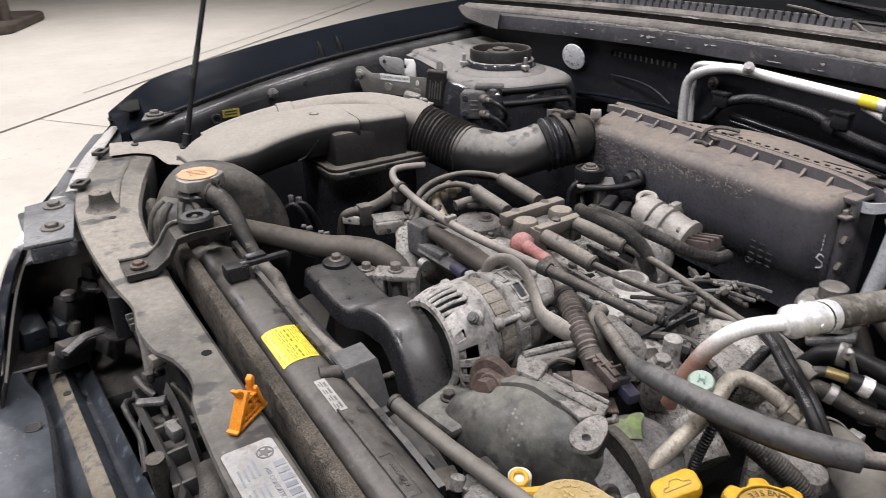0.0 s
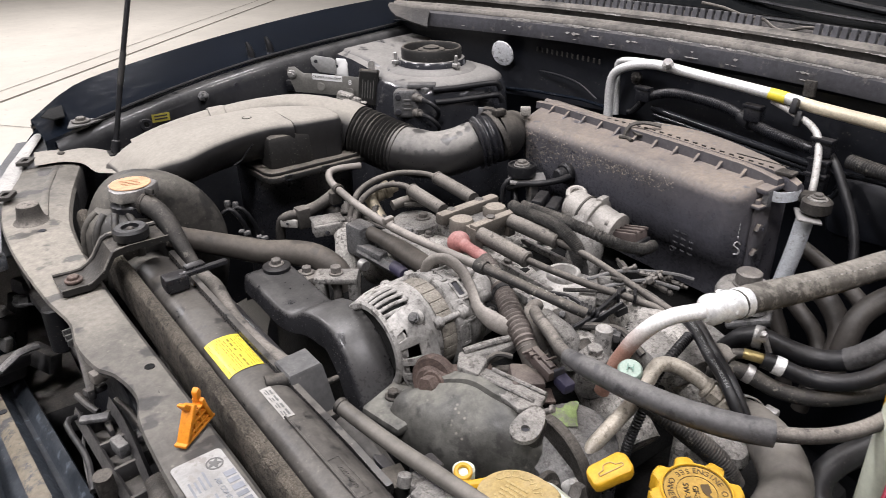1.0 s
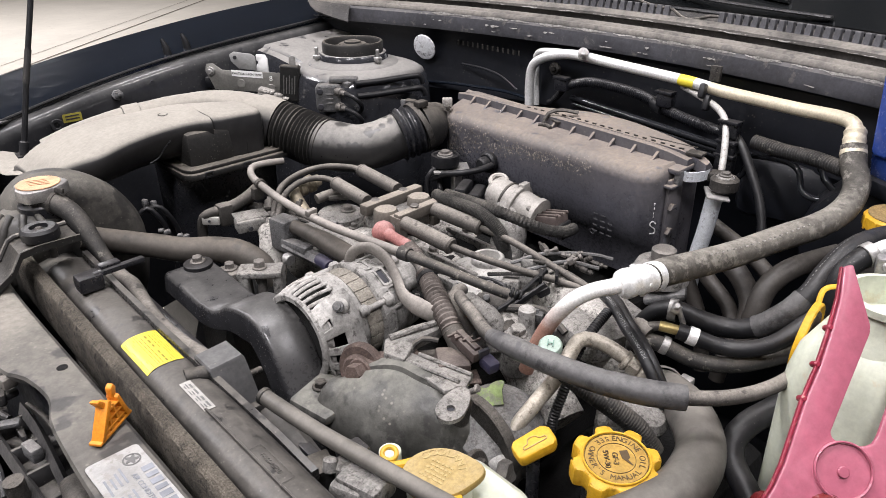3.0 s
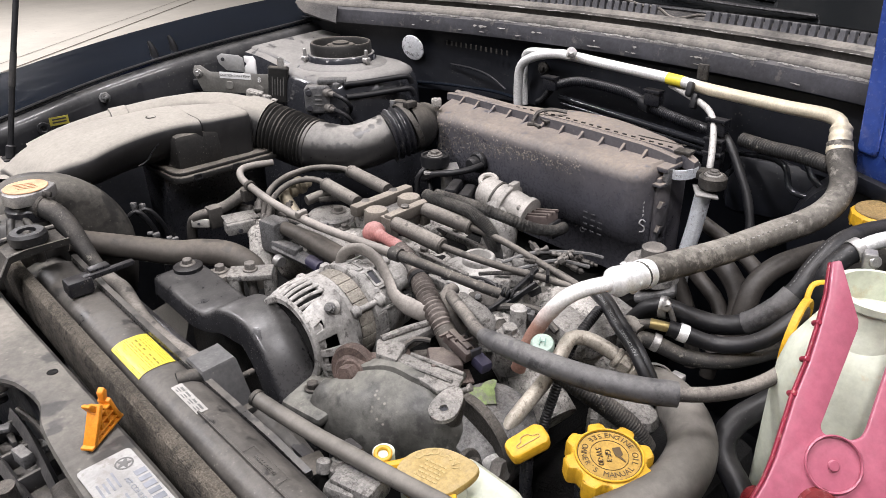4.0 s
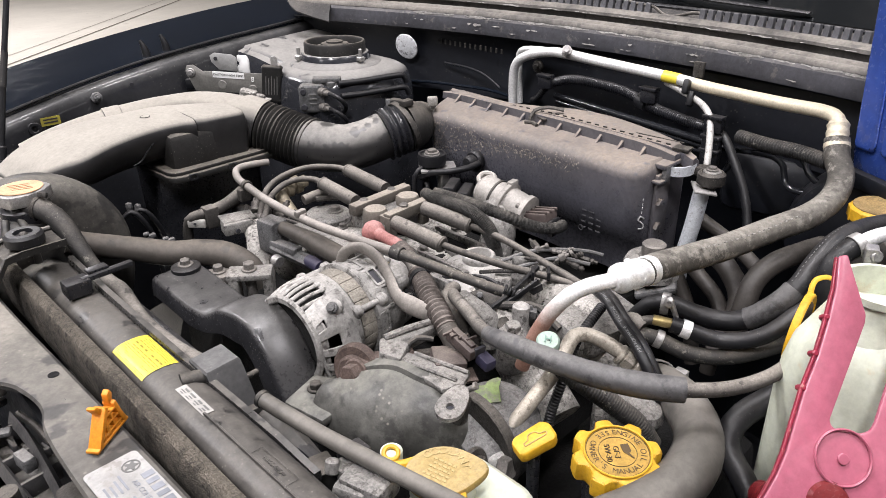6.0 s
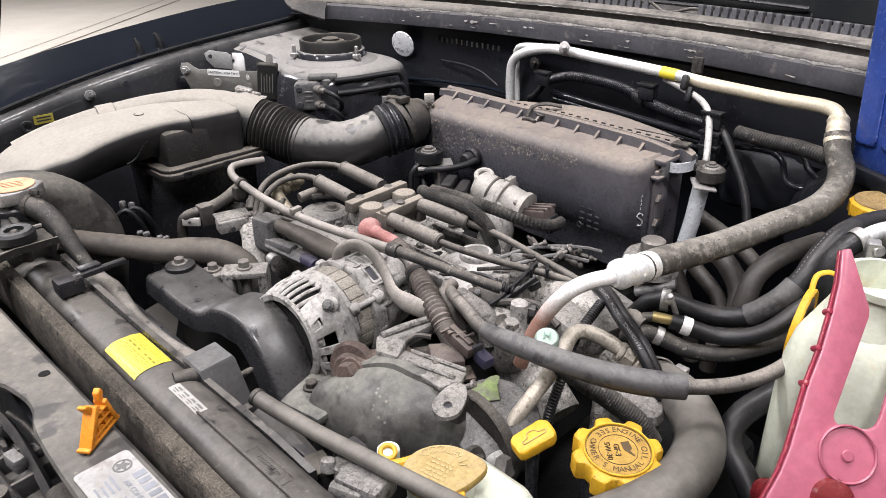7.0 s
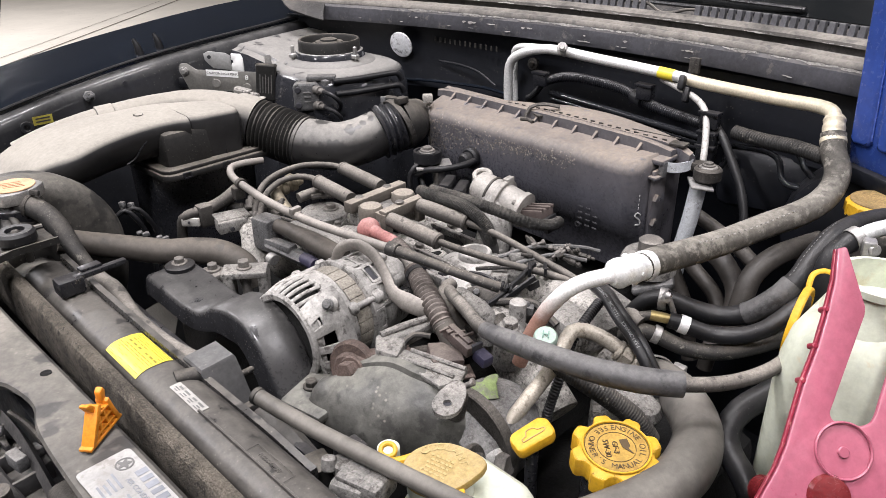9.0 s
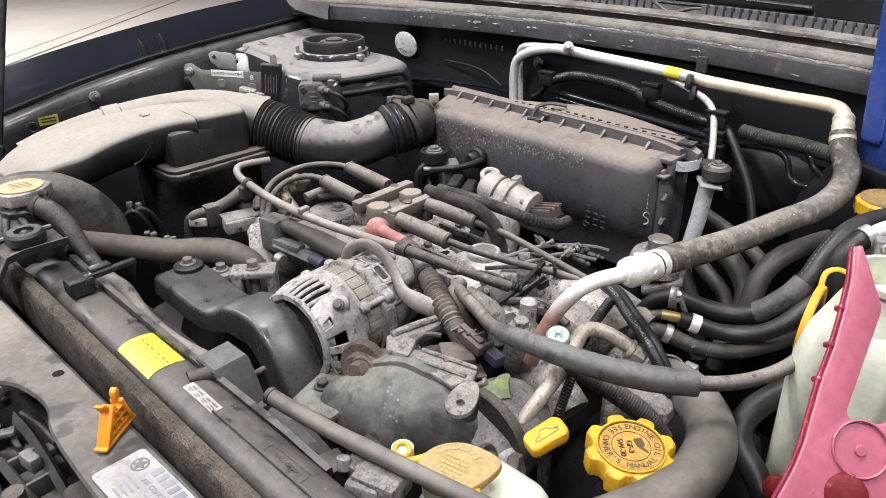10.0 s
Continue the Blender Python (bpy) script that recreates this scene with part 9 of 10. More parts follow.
CLEANWHITE = material("clean_white_print", (0.78, 0.78, 0.77), 0.5, vary=0.05, bump=0)
relay = thing("relay_bracket", (0.43, 0.655, 0.87), "olive steel bracket with relays and a white caution strip", "bracket")
RB = pose(0.400, 0.664, 0.888, 0, 0, -45)
RBP = RB @ pose(0, 0, 0, 90, 0, 0)
part("bracket_plate", prism([(0.0, 0.0), (0.132, -0.008), (0.132, 0.030), (0.018, 0.036), (0.002, 0.048), (-0.010, 0.047), (-0.014, 0.036)], 0.003, RBP, 0.0008), TOWERPLATE, relay)
part("upper_plate", prism([(0.046, 0.036), (0.033, 0.050), (0.031, 0.062), (0.040, 0.067), (0.072, 0.063), (0.080, 0.058), (0.080, 0.032)], 0.003, RBP @ Matrix.Translation((0, 0, -0.012)), 0.0008), GREYPLATE, relay, "grey steel upper plate")
part("plate_hole", cyl((0, 0, 0), 0.0035, 0.001, "z", 14, 0), INK, relay).matrix_basis = RBP @ pose(0.0415, 0.0565, -0.0085)
part("white_relay", prism([(0.076, 0.030), (0.101, 0.028), (0.101, 0.052), (0.097, 0.060), (0.080, 0.061), (0.080, 0.050), (0.083, 0.049), (0.083, 0.044), (0.080, 0.043)], 0.004, RBP @ Matrix.Translation((0, 0, -0.018)), 0.0006), CLEANWHITE, relay)
part("caution_strip", prism([(0.036, 0.0250), (0.094, 0.0205), (0.094, 0.0320), (0.036, 0.0365)], 0.0006, RBP @ Matrix.Translation((0, 0, 0.0031)), 0), CLEANWHITE, relay, "white caution strip")
writing("CAUTION HIGH TEMP.", (0, 0, 0), 0.0056, FAINT, relay, RBP @ pose(0.065, 0.0285, 0.0039, 0, 0, -4.5))
writing("8", (0, 0, 0), 0.013, CLEANWHITE, relay, RBP @ pose(0.109, 0.0200, 0.0037))
for u, v in ((0.052, 0.011), (0.108, 0.002)):
    b = cyl((u, v, 0.0036), 0.0080, 0.002, "z", 20, 0.0006)
    b.transform(RBP)
    part("plate_rivet", b, TOWERPLATE, relay)
b = hex_bolt((-0.004, 0.034, 0.003), 0.0055, 0.005)
b.transform(RBP)
part("bolt", b, STEEL, relay)
module = thing("relay_module", (0.475, 0.545, 0.87), "black relay module with faint printed lines", "relay")
MD = RB @ pose(0.146, -0.004, 0.0, 0, 0, 6)
part("module_case", prism(rounded(0.036, 0.066, 0.003), 0.018, MD @ pose(0, 0, 0.014, 90, 6, 0), 0.003), DUSTY, module)
for k in range(5):
    part("print_line", prism([(-0.011 + 0.005 * k, -0.018), (-0.0095 + 0.005 * k, -0.018), (-0.0095 + 0.005 * k, 0.016 - 0.004 * (k % 2)), (-0.011 + 0.005 * k, 0.016 - 0.004 * (k % 2))], 0.0004, MD @ pose(0, -0.0182, 0.014, 90, 6, 0), 0), FAINT, module)
part("module_tab", prism(rounded(0.012, 0.026, 0.005), 0.003, MD @ pose(0.006, 0.004, 0.049, 90, 0, 0), 0.0008), STEEL, module)
part("module_plug", join(box((0, 0, 0), (0.030, 0.018, 0.017), 0.003), box((0.022, 0, -0.001), (0.018, 0.014, 0.013), 0.003), box((-0.002, -0.0085, 0.004), (0.020, 0.004, 0.004), 0.001), *[cyl((0.034, 0.004 * q, 0), 0.0016, 0.016, "x", 8) for q in (-1, 0, 1)]), MANIFOLD, module).matrix_basis = RB @ pose(0.104, -0.024, -0.002, 0, 14, -4)
part("module_base", box((0, 0, 0), (0.16, 0.012, 0.02), 0.002), INNER, module).matrix_basis = RB @ pose(0.06, 0.010, 0.01, 0, 0, 0)

# ---- right wing small parts ----
for x in (0.345, 0.385):
    y, z = smooth_rows(GUT_Y, x) + 0.022, smooth_rows(GUT_Z, x) + 0.006
    solo("wing_stop", tube([(x, y, z - 0.006), (x - 0.002, y + 0.002, z + 0.012), (x - 0.006, y + 0.006, z + 0.026)], 0.006, 12, radii=[0.008, 0.0065, 0.003]), BLACKRUB, "small black rubber stop on the wing edge", "rubber stop", "wing stops")
grom = thing("wing_nut", (0.222, 0.668, 0.89), "corroded steel nut on the inner wing", "nut")
part("nut", join(cyl((0.224, 0.670, 0.906), 0.0065, 0.010, (-0.3, -1, 0.2), 6), cyl((0.224, 0.675, 0.905), 0.010, 0.004, (-0.3, -1, 0.2), 7), cyl((0.224, 0.664, 0.907), 0.0035, 0.012, (-0.3, -1, 0.2), 10)), STEELGREY, grom)
solo("wing_plug", ring((0.112, 0.653, 0.878), 0.0045, 0.0105, 0.004, (-0.3, -1, 0.2), 20, 0.001), BLACKRUB, "round black plug in the inner wing", "plug")
tag = thing("paint_tag", (0.135, 0.658, 0.88), "small yellow paint tag on the inner wing", "sticker")
part("tag_face", box((0.138, 0.655, 0.886), (0.030, 0.0006, 0.014), 0), TAGYELLOW, tag)
for k in range(2):
    part("print_line", box((0.138, 0.6545, 0.889 - 0.005 * k), (0.022, 0.0006, 0.0022), 0), INK, tag)
for x, z in ((0.29, 0.915), (0.47, 0.93), (0.18, 0.87)):
    part("panel_hole", cyl((x, smooth_rows(GUT_Y, x) - 0.0205, z), 0.004, 0.002, "y", 12, 0), INK, car)

# ---- bonnet prop ----
prop = thing("bonnet_prop", (0.045, 0.595, 0.86), "thin black bonnet prop rod standing in its socket", "prop rod")
part("rod", tube([(0.045, 0.595, 0.872), (0.078, 0.606, 0.98), (0.111, 0.620, 1.079), (0.18, 0.647, 1.29), (0.25, 0.675, 1.50)], 0.0042, 10), BLACKRUB, prop)
part("socket", join(cyl((0.044, 0.595, 0.868), 0.0068, 0.022, (0.3, 0.1, 1), 18, 0.002), box((0.046, 0.60, 0.856), (0.030, 0.026, 0.006), 0.002)), BLACKRUB, prop)
solo("wing_buffer", lathe((-0.0075, 0.7388, 0.838), [(0.014, 0), (0.0145, 0.012), (0.0130, 0.013), (0.0145, 0.015), (0.0145, 0.034), (0.0170, 0.036), (0.0170, 0.041), (0.006, 0.042), (0.005, 0.038), (0, 0.038)], "z", 28), DUSTY, "dusty black rubber buffer at the wing corner", "rubber stop")
part("rod_sleeve", tube([(0.072, 0.604, 0.962), (0.088, 0.610, 1.01)], 0.0050, 10), RUBBER, prop)

# ---- nose: headlamp bay, bumper beam and latches ----
CHANNEL = material("grey_moulded_plastic", (0.045, 0.044, 0.045), 0.45, vary=0.3, scale=30, bump=0.1, dust=0.4, flecks=0.4)
ZINC = material("worn_zinc_plate", (0.150, 0.154, 0.158), 0.42, metal=0.3, vary=0.35, scale=18, bump=0.08, dust=0.3, dust_colour=(0.24, 0.235, 0.225), spots=0.25, spot_colour=(0.07, 0.072, 0.075), flecks=0.3)
BUMPERGREY = material("raw_bumper_inside", (0.040, 0.047, 0.058), 0.36, vary=0.4, scale=14, bump=0.06, dust=0.28, dust_colour=(0.13, 0.128, 0.126), marks=0.5, flecks=0.3)
LAMPX = [(0.39, -0.226), (0.44, -0.218), (0.54, -0.196), (0.63, -0.158), (0.70, -0.118), (0.755, -0.065)]
part("lamp_panel", sheet([[(curved(LAMPX, y) + 0.004, y, curved([(0.39, 0.795), (0.6, 0.815), (0.755, 0.855)], y)), (curved(LAMPX, y) * 0.6 + smooth_rows(OUT, min(y, 0.62)) * 0.4, y, curved([(0.39, 0.806), (0.6, 0.824), (0.755, 0.858)], y)), (smooth_rows(OUT, min(y, 0.62)) + 0.004 + max(0, y - 0.62) * 0.7, y, curved([(0.39, 0.812), (0.6, 0.832), (0.755, 0.860)], y))] for y in [0.395 + 0.36 * i / 18 for i in range(19)]], 0.003), BRACKET, car, "worn grey headlamp mounting panel")
part("lamp_strip", tube([(-0.0373, 0.7666, 0.866), (-0.0653, 0.7155, 0.858), (-0.0929, 0.6578, 0.85), (-0.1188, 0.5854, 0.845), (-0.1424, 0.5175, 0.84)], 0.011, 12, 0.01, radii=[0.007, 0.010, 0.013, 0.013, 0.010], flat=0.22, wobble=0.15), SILVERDUST, car, "bright dusty metal strip inside the wing edge")
for x, y, z in [(-0.0314, 0.7928, 0.868), (-0.0822, 0.6385, 0.853), (-0.1289, 0.5184, 0.845)]:
    part("lamp_clip", join(frame_prism(rounded(0.030, 0.020, 0.003), rounded(0.014, 0.008, 0.001), 0.005, pose(x, y, z + 0.003, 0, 0, 60)), box((x, y, z + 0.002), (0.012, 0.008, 0.006), 0.001, (0, 0, 60))), DARKMETAL, car)
for y in (0.43, 0.46, 0.55, 0.64):
    part("panel_slot", box((curved(LAMPX, y) * 0.5 + smooth_rows(OUT, min(y, 0.62)) * 0.5, y, curved([(0.39, 0.8085), (0.6, 0.8285), (0.755, 0.860)], y)), (0.022, 0.008, 0.004), 0.001, (8, 0, -20)), STEEL, car)
EDGE = [(-0.290, 0.30, 0.70), (-0.255, 0.42, 0.765), (-0.215, 0.52, 0.798), (-0.165, 0.62, 0.815), (-0.105, 0.715, 0.832), (-0.040, 0.775, 0.872)]
part("nose_edge", sheet([[(p.x + 0.012, p.y - 0.006, p.z + 0.002), (p.x, p.y, p.z), (p.x - 0.012, p.y + 0.012, p.z - 0.02), (p.x - 0.03, p.y + 0.03, p.z - 0.12), (p.x - 0.035, p.y + 0.035, p.z - 0.34)] for p in spline(EDGE, 0.02)], 0.003), PAINT, car, "navy painted bumper corner")
part("nose_liner", sheet([[(p.x + 0.016, p.y - 0.012, p.z - 0.004), (p.x + 0.008, p.y - 0.006, p.z - 0.024), (p.x - 0.012, p.y + 0.014, p.z - 0.12), (p.x - 0.018, p.y + 0.018, p.z - 0.34)] for p in spline(EDGE, 0.02)], 0.003), RUBBERDARK, car, "raw black inside of the bumper corner")
part("nose_side", sheet([[(-0.105 + 0.065 * i / 6, 0.72 + 0.06 * i / 6, 0.83 + 0.04 * i / 6), (-0.12 + 0.075 * i / 6, 0.77 + 0.03 * i / 6, 0.72), (-0.12 + 0.075 * i / 6, 0.78 + 0.03 * i / 6, 0.45)] for i in range(7)], 0.003), PAINT, car)
part("bumper_skin", sheet([[(-0.325 - 0.05 * math.cos(y * 1.6), y, 0.70), (-0.345 - 0.05 * math.cos(y * 1.6), y, 0.66), (-0.355 - 0.05 * math.cos(y * 1.6), y, 0.5), (-0.345 - 0.05 * math.cos(y * 1.6), y, 0.25)] for y in [-0.65 + 0.95 * i / 20 for i in range(21)]], 0.003), PAINT, car, "navy painted front bumper")
INSIDE = [(-0.256, 0.375), (-0.251, 0.343), (-0.240, 0.302), (-0.2365, 0.240), (-0.2375, 0.180), (-0.2405, 0.110), (-0.244, 0.0)]
part("bumper_lip", sheet([[(x - 0.115, y + 0.02, 0.640), (x - 0.060, y + 0.008, 0.655), (x - 0.020, y, 0.657), (x - 0.004, y, 0.654), (x, y, 0.646), (x + 0.002, y, 0.58)] for x, y, _ in spline([(a, b, 0) for a, b in INSIDE], 0.012)], 0.003), BUMPERGREY, car, "grey inner lip of the front bumper")
part("lip_slot", lathe((-0.2555, 0.235, 0.6575), [(0.004, 0.0), (0.0085, 0.001), (0.010, 0.0), (0.0085, -0.001)], "z", 20, closed=False), DARKMETAL, car)
part("lip_plug", cyl((-0.2555, 0.235, 0.6575), 0.006, 0.0012, "z", 18, 0), INK, car)
part("lamp_tub", box((-0.155, 0.50, 0.58), (0.13, 0.34, 0.05), 0.01), CHANNEL, car)
part("lamp_tub_wall", box((-0.10, 0.50, 0.70), (0.02, 0.34, 0.20), 0.005), CHANNEL, car)
part("lamp_rail", box((-0.128, 0.33, 0.735), (0.012, 0.20, 0.016), 0.003, (8, 0, 8)), CHANNEL, car)
part("lamp_rail", tube([(-0.155, 0.345, 0.70), (-0.175, 0.335, 0.704), (-0.183, 0.334, 0.70), (-0.2045, 0.319, 0.695)], 0.007, 8, flat=0.6), STEELGREY, car)
part("lamp_post", cyl((-0.131, 0.272, 0.755), 0.013, 0.06, "z", 18, 0.002), BLACKRUB, car)
part("lamp_nut", join(cyl((-0.153, 0.406, 0.74), 0.011, 0.016, (0.3, 0.2, 1), 6, 0.002), cyl((-0.150, 0.408, 0.735), 0.016, 0.004, (0.3, 0.2, 1), 18)), STEELGREY, car)
for (x, y, z), s in (((-0.185, 0.44, 0.70), (0.03, 0.03, 0.03)), ((-0.165, 0.46, 0.68), (0.02, 0.02, 0.10)), ((-0.19, 0.36, 0.68), (0.05, 0.02, 0.02)), ((-0.20, 0.37, 0.66), (0.06, 0.012, 0.03)), ((-0.15, 0.38, 0.66), (0.02, 0.05, 0.03)), ((-0.145, 0.45, 0.74), (0.016, 0.03, 0.02))):
    part("lamp_bracket", box((x, y, z), s, 0.003, (8, 12, 30)), CHANNEL, car)
part("lamp_screw", cyl((-0.182, 0.43, 0.722), 0.010, 0.012, "z", 14), CASTDIRT, car)
part("bolt_plate", prism([(-0.206, 0.520), (-0.150, 0.535), (-0.143, 0.50), (-0.160, 0.366), (-0.218, 0.366)], 0.005, Matrix.Translation((0, 0, 0.826)), 0.0015), ZINC, car, "worn pale bolted plate")
part("plate_step", box((-0.187, 0.44, 0.815), (0.055, 0.15, 0.022), 0.004, (0, 0, 2)), BRACKET, car)
for p in ((-0.170, 0.496, 0.831), (-0.180, 0.412, 0.831)):
    part("panel_bolt", hex_bolt(p, 0.0085, 0.006, "z", 1.7), BOLT, car)
part("panel_bolt", hex_bolt((-0.085, 0.675, 0.845), 0.006, 0.005), BOLT, car)
beam = thing("bumper_beam", (-0.21, 0.22, 0.50), "folded steel bumper beam with worn tan and navy paint", "bumper beam")


NAVYMETAL = material("scuffed_navy_steel", (0.040, 0.050, 0.064), 0.32, metal=0.3, vary=0.45, scale=14, bump=0.08, dust=0.25, spots=0.12, spot_colour=(0.16, 0.19, 0.23), flecks=0.3)
WORNTAN = material("worn_tan_paint", (0.17, 0.145, 0.108), 0.5, vary=0.45, scale=16, bump=0.1, dust=0.2, spots=0.35, spot_colour=(0.035, 0.043, 0.055))


def beam_rows(cut, lift=0.0):
    rows = []
    for i in range(15):
        y = 0.42 - 0.50 * i / 14
        xl, xr = -0.2555 + 0.057 * (0.42 - y), -0.181 + 0.082 * (0.42 - y)
        w = xr - xl
        sec = [(-0.10, -0.10), (-0.02, -0.040), (0.02, -0.020), (0.12, -0.008), (0.30, 0.002), (0.42, 0.008), (0.54, 0.008), (0.62, 0.000), (0.70, -0.016), (0.78, -0.018), (0.88, -0.004), (0.97, 0.002), (1.0, -0.004), (1.01, -0.09)]
        rows.append([(xl + u * w, y, 0.630 + k + lift) for u, k in sec[cut]])
    return rows


part("beam_shell", sheet(beam_rows(slice(0, 14)), 0.003), NAVYMETAL, beam, "scuffed navy steel")
part("beam_ridge", sheet(beam_rows(slice(4, 7), 0.0008), 0.0006), WORNTAN, beam, "worn tan ridge")
part("beam_plate", prism([(-0.275, 0.395), (-0.185, 0.385), (-0.170, 0.440), (-0.262, 0.462)], 0.004, Matrix.Translation((0, 0, 0.640)), 0.001), DARKMETAL, beam)
part("beam_plate_edge", tube([(-0.275, 0.394, 0.645), (-0.230, 0.389, 0.646), (-0.185, 0.384, 0.645)], 0.0022, 8), STEEL, beam)
for x in (-0.250, -0.205):
    part("plate_hole", cyl((x, 0.420, 0.6445), 0.007, 0.001, "z", 16, 0), INK, beam)
    part("beam_bracket", box((x + 0.01, 0.462, 0.665), (0.035, 0.05, 0.05), 0.006, (20, 0, 12)), NAVYMETAL, beam)
for x, y, z in ((-0.213, 0.447, 0.668), (-0.186, 0.430, 0.672), (-0.246, 0.450, 0.662)):
    part("beam_clip", box((x, y, z), (0.012, 0.018, 0.022), 0.003, (10, 15, 25)), STEEL, beam)
part("beam_hole", cyl((-0.214, 0.315, 0.6395), 0.005, 0.001, "z", 12, 0), INK, beam)
latch = thing("bonnet_latch", (-0.125, -0.03, 0.74), "black bonnet latch and plastic brackets below the panel edge", "latch")
part("latch_rail", prism([(-0.133, 0.197), (-0.121, 0.175), (-0.122, 0.100), (-0.131, 0.060), (-0.1385, 0.060), (-0.131, 0.141)], 0.012, Matrix.Translation((0, 0, 0.778)), 0.002), CHANNEL, latch, "ribbed grey plastic rail")
for y in (0.185, 0.172, 0.160):
    part("rail_rib", box((-0.128, y, 0.793), (0.014, 0.003, 0.008), 0.0008, (0, 0, 12)), STEELGREY, latch)
part("latch_pad", box((-0.1245, 0.0672, 0.799), (0.014, 0.013, 0.012), 0.0025, (0, 0, 12)), PALECABLE, latch, "pale beige rubber pad")
part("latch_plate", box((-0.1300, 0.0690, 0.784), (0.022, 0.011, 0.008), 0.0025, (0, 6, 18)), CHANNEL, latch)
part("latch_claw", prism([(-0.1365, 0.028), (-0.133, 0.034), (-0.1185, 0.0375), (-0.1150, 0.034), (-0.1185, 0.029), (-0.1265, 0.0265), (-0.1290, 0.019), (-0.1300, 0.004), (-0.1345, 0.004)], 0.008, Matrix.Translation((0, 0, 0.768)), 0.002), CHANNEL, latch, "grey hooked latch claw")
part("latch_box", box((-0.124, -0.016, 0.760), (0.030, 0.046, 0.022), 0.006, (0, 0, 14)), CHANNEL, latch)
part("latch_tooth", box((-0.1165, -0.018, 0.774), (0.010, 0.014, 0.010), 0.002, (0, 0, 12)), STEELGREY, latch)
part("latch_lip", tube([(-0.119, 0.030, 0.790), (-0.113, 0.000, 0.790), (-0.111, -0.035, 0.790)], 0.003, 8), DARKMETAL, latch)
part("latch_arm", tube([(-0.146, 0.085, 0.775), (-0.140, 0.062, 0.772), (-0.1345, 0.050, 0.770)], 0.0035, 8), CHANNEL, latch)
part("latch_wire", tube([(-0.137, 0.036, 0.772), (-0.150, 0.036, 0.766), (-0.158, 0.020, 0.755), (-0.163, -0.01, 0.74)], 0.0018, 6), STEELGREY, latch)
part("channel_floor", prism([(-0.152, 0.043), (-0.123, 0.030), (-0.124, -0.09), (-0.127, -0.135), (-0.142, -0.12), (-0.148, -0.03)], 0.003, Matrix.Translation((0, 0, 0.766)), 0.001), CHANNEL, latch)
for pts in ([(-0.153, 0.043, 0.778), (-0.149, -0.03, 0.779), (-0.143, -0.12, 0.776)], [(-0.124, 0.032, 0.783), (-0.122, -0.01, 0.784), (-0.125, -0.09, 0.783), (-0.128, -0.135, 0.78)]):
    part("channel_rail", tube(pts, 0.0045, 4, 0.02, flat=2.6), CHANNEL, latch)
for y in (0.022, -0.022, -0.062, -0.105):
    part("channel_web", box((-0.137, y, 0.776), (0.028, 0.0035, 0.020), 0.001, (0, 0, 6)), CHANNEL, latch)
part("channel_tab", box((-0.134, -0.042, 0.790), (0.010, 0.020, 0.014), 0.002, (0, 0, 10)), STEELGREY, latch)
part("channel_tab", box((-0.143, 0.010, 0.792), (0.026, 0.010, 0.005), 0.002, (0, 0, -25)), STEELGREY, latch)
part("latch_tube", tube([(-0.155, -0.080, 0.76), (-0.157, -0.082, 0.80)], 0.008, 14), DARKMETAL, latch)
part("latch_cable", tube([(-0.15, 0.04, 0.78), (-0.165, 0.02, 0.79), (-0.16, -0.02, 0.775), (-0.165, -0.06, 0.77)], 0.003, 8), BLACKRUB, latch)
part("latch_hook", tube([(-0.120, -0.115, 0.80), (-0.125, -0.150, 0.808), (-0.135, -0.17, 0.79), (-0.13, -0.2, 0.77)], 0.012, 12, flat=0.5), DARKMETAL, latch)
# cavity between radiator end and wing
solo("corner_brace", sheet([[(-0.045 - 0.03 * i / 8, 0.61 - 0.115 * i / 8, 0.832), (-0.028 - 0.03 * i / 8, 0.60 - 0.115 * i / 8, 0.822), (-0.020 - 0.03 * i / 8, 0.595 - 0.115 * i / 8, 0.76)] for i in range(9)], 0.003), TOWER, "dark angled corner brace beside the radiator", "brace")
for k in range(2):
    solo("small_hose", tube([(0.115 + 0.012 * k, 0.345, 0.815), (0.125 + 0.012 * k, 0.34, 0.822), (0.135 + 0.014 * k, 0.335, 0.81), (0.15 + 0.014 * k, 0.34, 0.77), (0.155 + 0.014 * k, 0.35, 0.70)], 0.0034, 10), BLACKRUB, "thin black hose beside the resonator box", "hose", "small hoses")
for x, y, z in [(0.1292, 0.3139, 0.7951), (0.1483, 0.2979, 0.7871)]:
    solo("clip_stud", join(cyl((x, y, z), 0.0032, 0.008, (0.7, -0.6, 0.2), 12), box((x + 0.006, y - 0.003, z - 0.003), (0.010, 0.007, 0.006), 0.0015)), STEELGREY, "small bright fastener below the hose", "fastener", "fasteners")

for p in [(0.1215, 0.3479, 0.8343), (0.1323, 0.346, 0.83)]:
    solo("hose_connector", join(box(Vector(p) + Vector((0.006, 0.004, -0.008)), (0.007, 0.008, 0.010), 0.002, (0, 0, 30)), box(Vector(p) + Vector((0.006, 0.004, -0.015)), (0.005, 0.006, 0.006), 0.001, (0, 0, 30))), STEELGREY, "pale grey connector on a thin hose", "connector", "hose connectors")

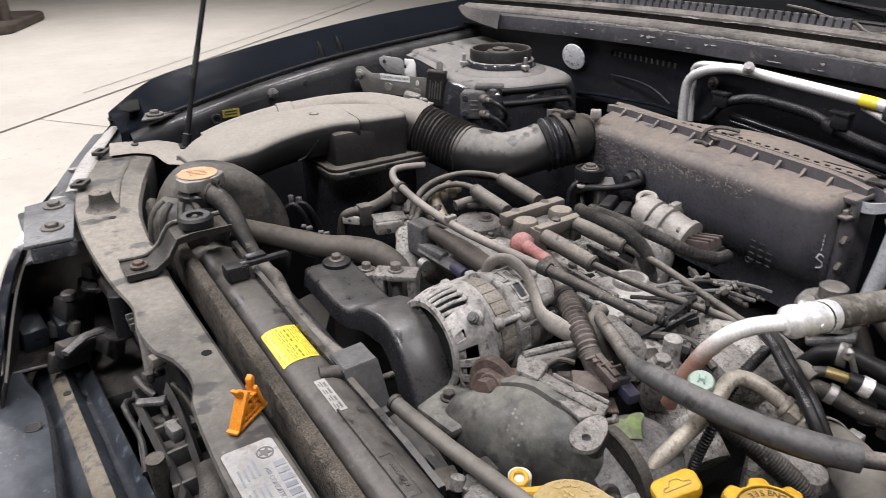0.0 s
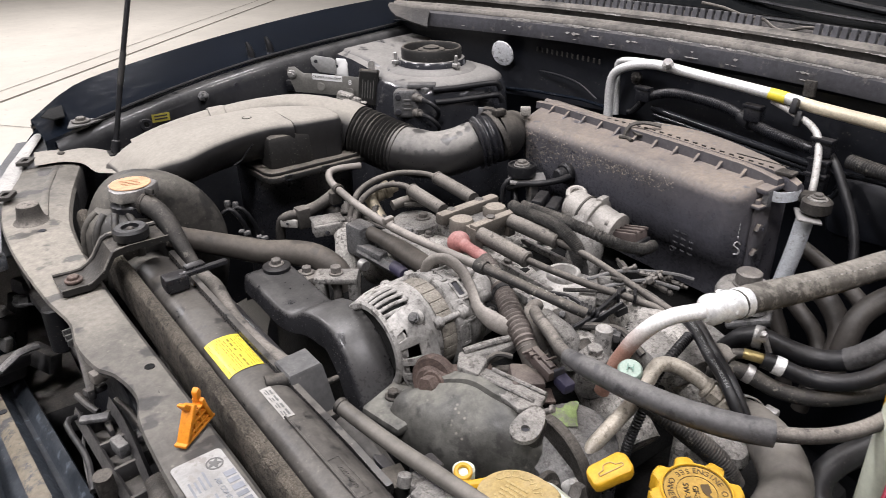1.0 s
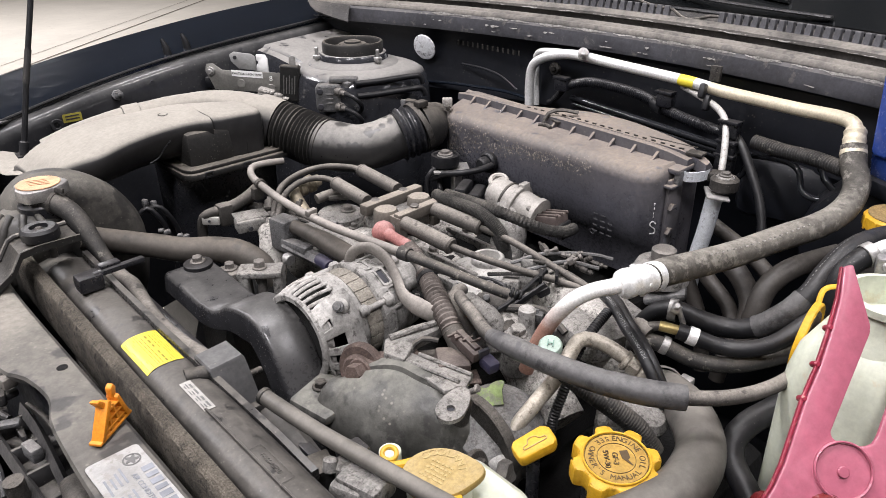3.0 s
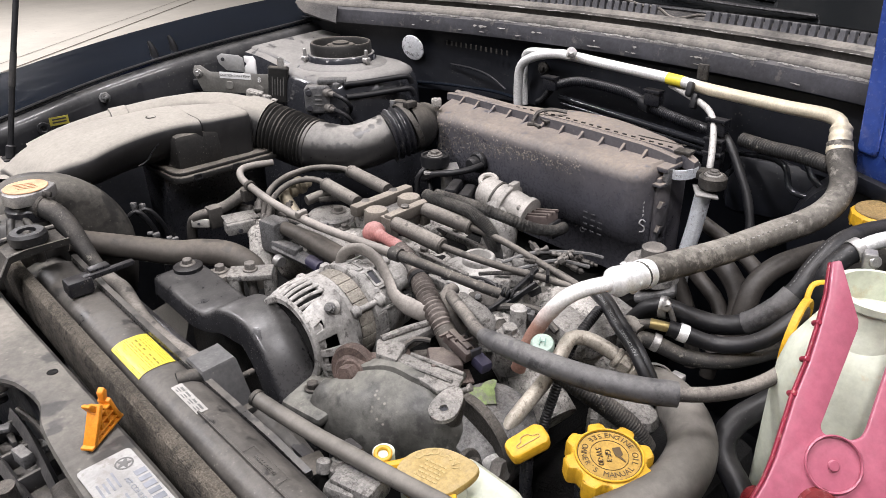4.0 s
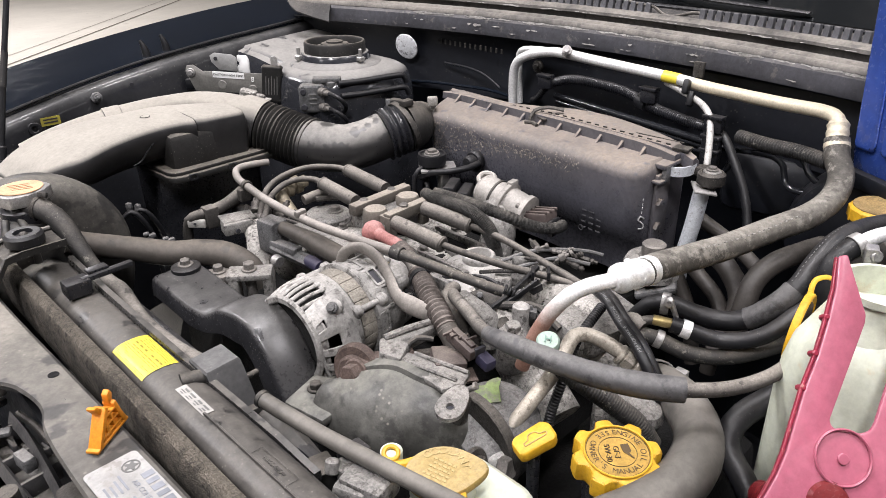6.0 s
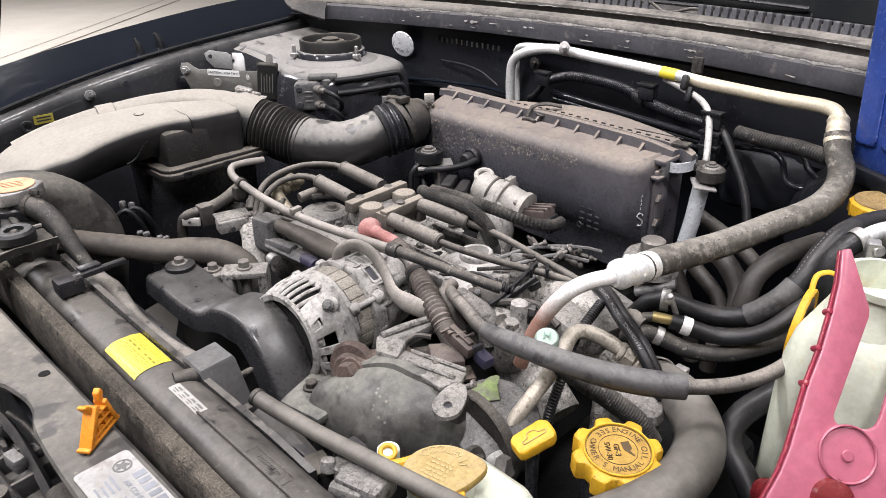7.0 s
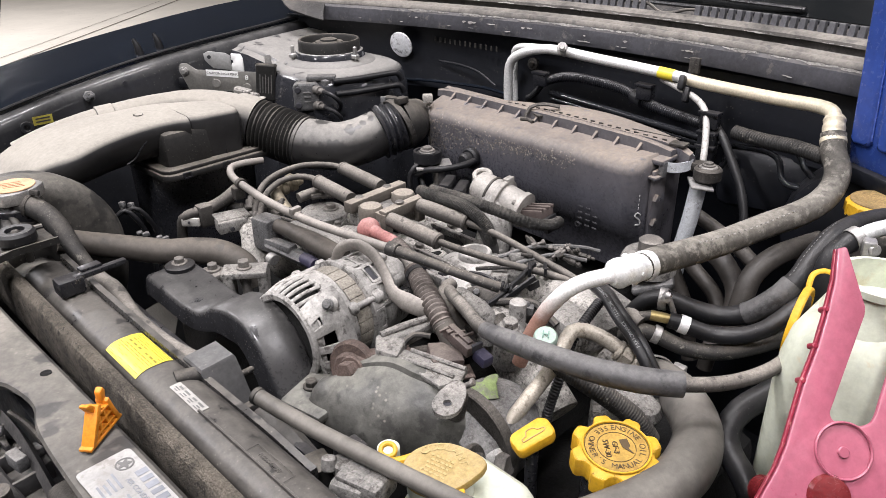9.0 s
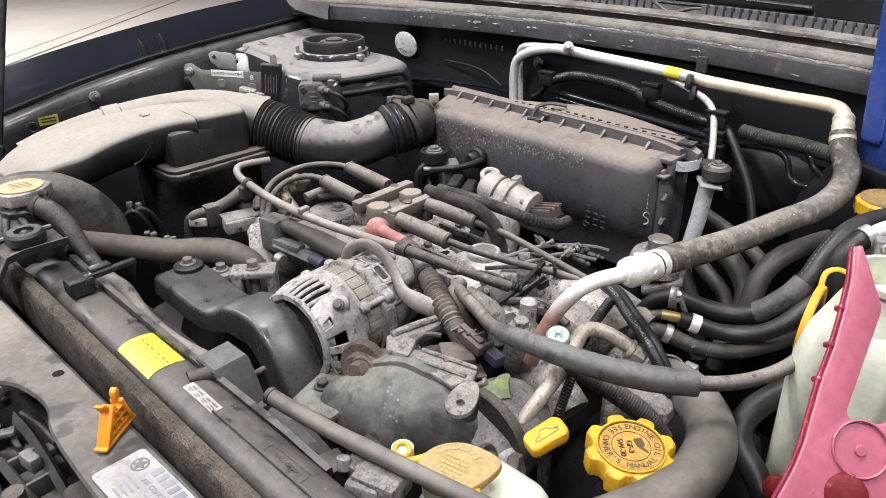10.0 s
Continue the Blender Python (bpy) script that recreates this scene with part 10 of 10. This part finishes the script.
# ---- under the bay: unseen plate against floor light, front tray, wheels ----
# unseen plate added to keep light from the floor out of the bay
part("undertray", box((0.42, 0, 0.33), (1.05, 1.36, 0.02), 0), FIRE, car)
part("front_tray", box((-0.2, 0, 0.42), (0.30, 1.2, 0.02), 0), FIRE, car)
for sy in (-0.72, 0.72):
    tyre = part("wheel", lathe((0.58, sy, 0.325), [(0.20, -0.10), (0.30, -0.10), (0.323, -0.08), (0.3245, 0.0), (0.323, 0.08), (0.30, 0.10), (0.20, 0.10)], "y", 48), BLACKRUB, car, "black tyre")
    part("rim", lathe((0.58, sy, 0.325), [(0.0, -0.06), (0.20, -0.07), (0.20, 0.07), (0.0, 0.06)], "y", 32), STEEL, tyre)
for sy in (-0.70, 0.70):
    tyre = part("wheel", lathe((3.1, sy, 0.325), [(0.20, -0.10), (0.30, -0.10), (0.323, -0.08), (0.3245, 0.0), (0.323, 0.08), (0.30, 0.10), (0.20, 0.10)], "y", 32), BLACKRUB, car, "black tyre")
part("cabin", loft([[(x, y * w, z) for y in (-0.84, 0.84)] + [(x, 0.62 * w, h), (x, -0.62 * w, h)] for x, w, z, h in ((1.30, 1.0, 0.3, 1.05), (1.60, 1.0, 0.3, 1.44), (3.6, 1.0, 0.3, 1.45), (4.2, 0.95, 0.35, 1.0))], closed=True, caps=True), PAINT, car)

STANDMETAL = material("brown_stand_paint", (0.07, 0.055, 0.045), 0.6, vary=0.3, scale=10, bump=0.1, dust=0.3)


# ---- floor joints and what stands on the floor ----
def joint(x0, y0, x1, y1, w):
    d = Vector((x1 - x0, y1 - y0, 0))
    n_ = Vector((-d.y, d.x, 0)).normalized() * w / 2
    bm = bmesh.new()
    a, b_ = Vector((x0, y0, 0.004)), Vector((x1, y1, 0.004))
    bm.faces.new([bm.verts.new(p) for p in (a - n_, b_ - n_, b_ + n_, a + n_)])
    return solo("floor_joint", bm, material("joint_filler", (0.16, 0.14, 0.115), 0.9, vary=0.3, scale=12, bump=0.1), "dark thin joint in the concrete floor", "floor joint", kind="structure")


joint(-4.4, 0.42, 8.0, 12.69, 0.020)
joint(0.3, 5.37, 8.0, 13.0, 0.008)
joint(-0.05, 4.72, 3.0, 0.75, 0.006)

# trolley foot standing far across the floor
stand = thing("workshop_stand", (-0.05, 9.5, 0.0), "dark brown steel workshop stand on a low foot", "stand")
part("stand_foot", prism(rounded(1.1, 1.6, 0.25), 0.10, pose(-0.25, 9.9, 0.0, 0, 0, -20), 0.03), STANDMETAL, stand)
part("stand_post", cyl((0.02, 9.6, 0.55), 0.06, 0.92, "z", 20, 0.01), STANDMETAL, stand)
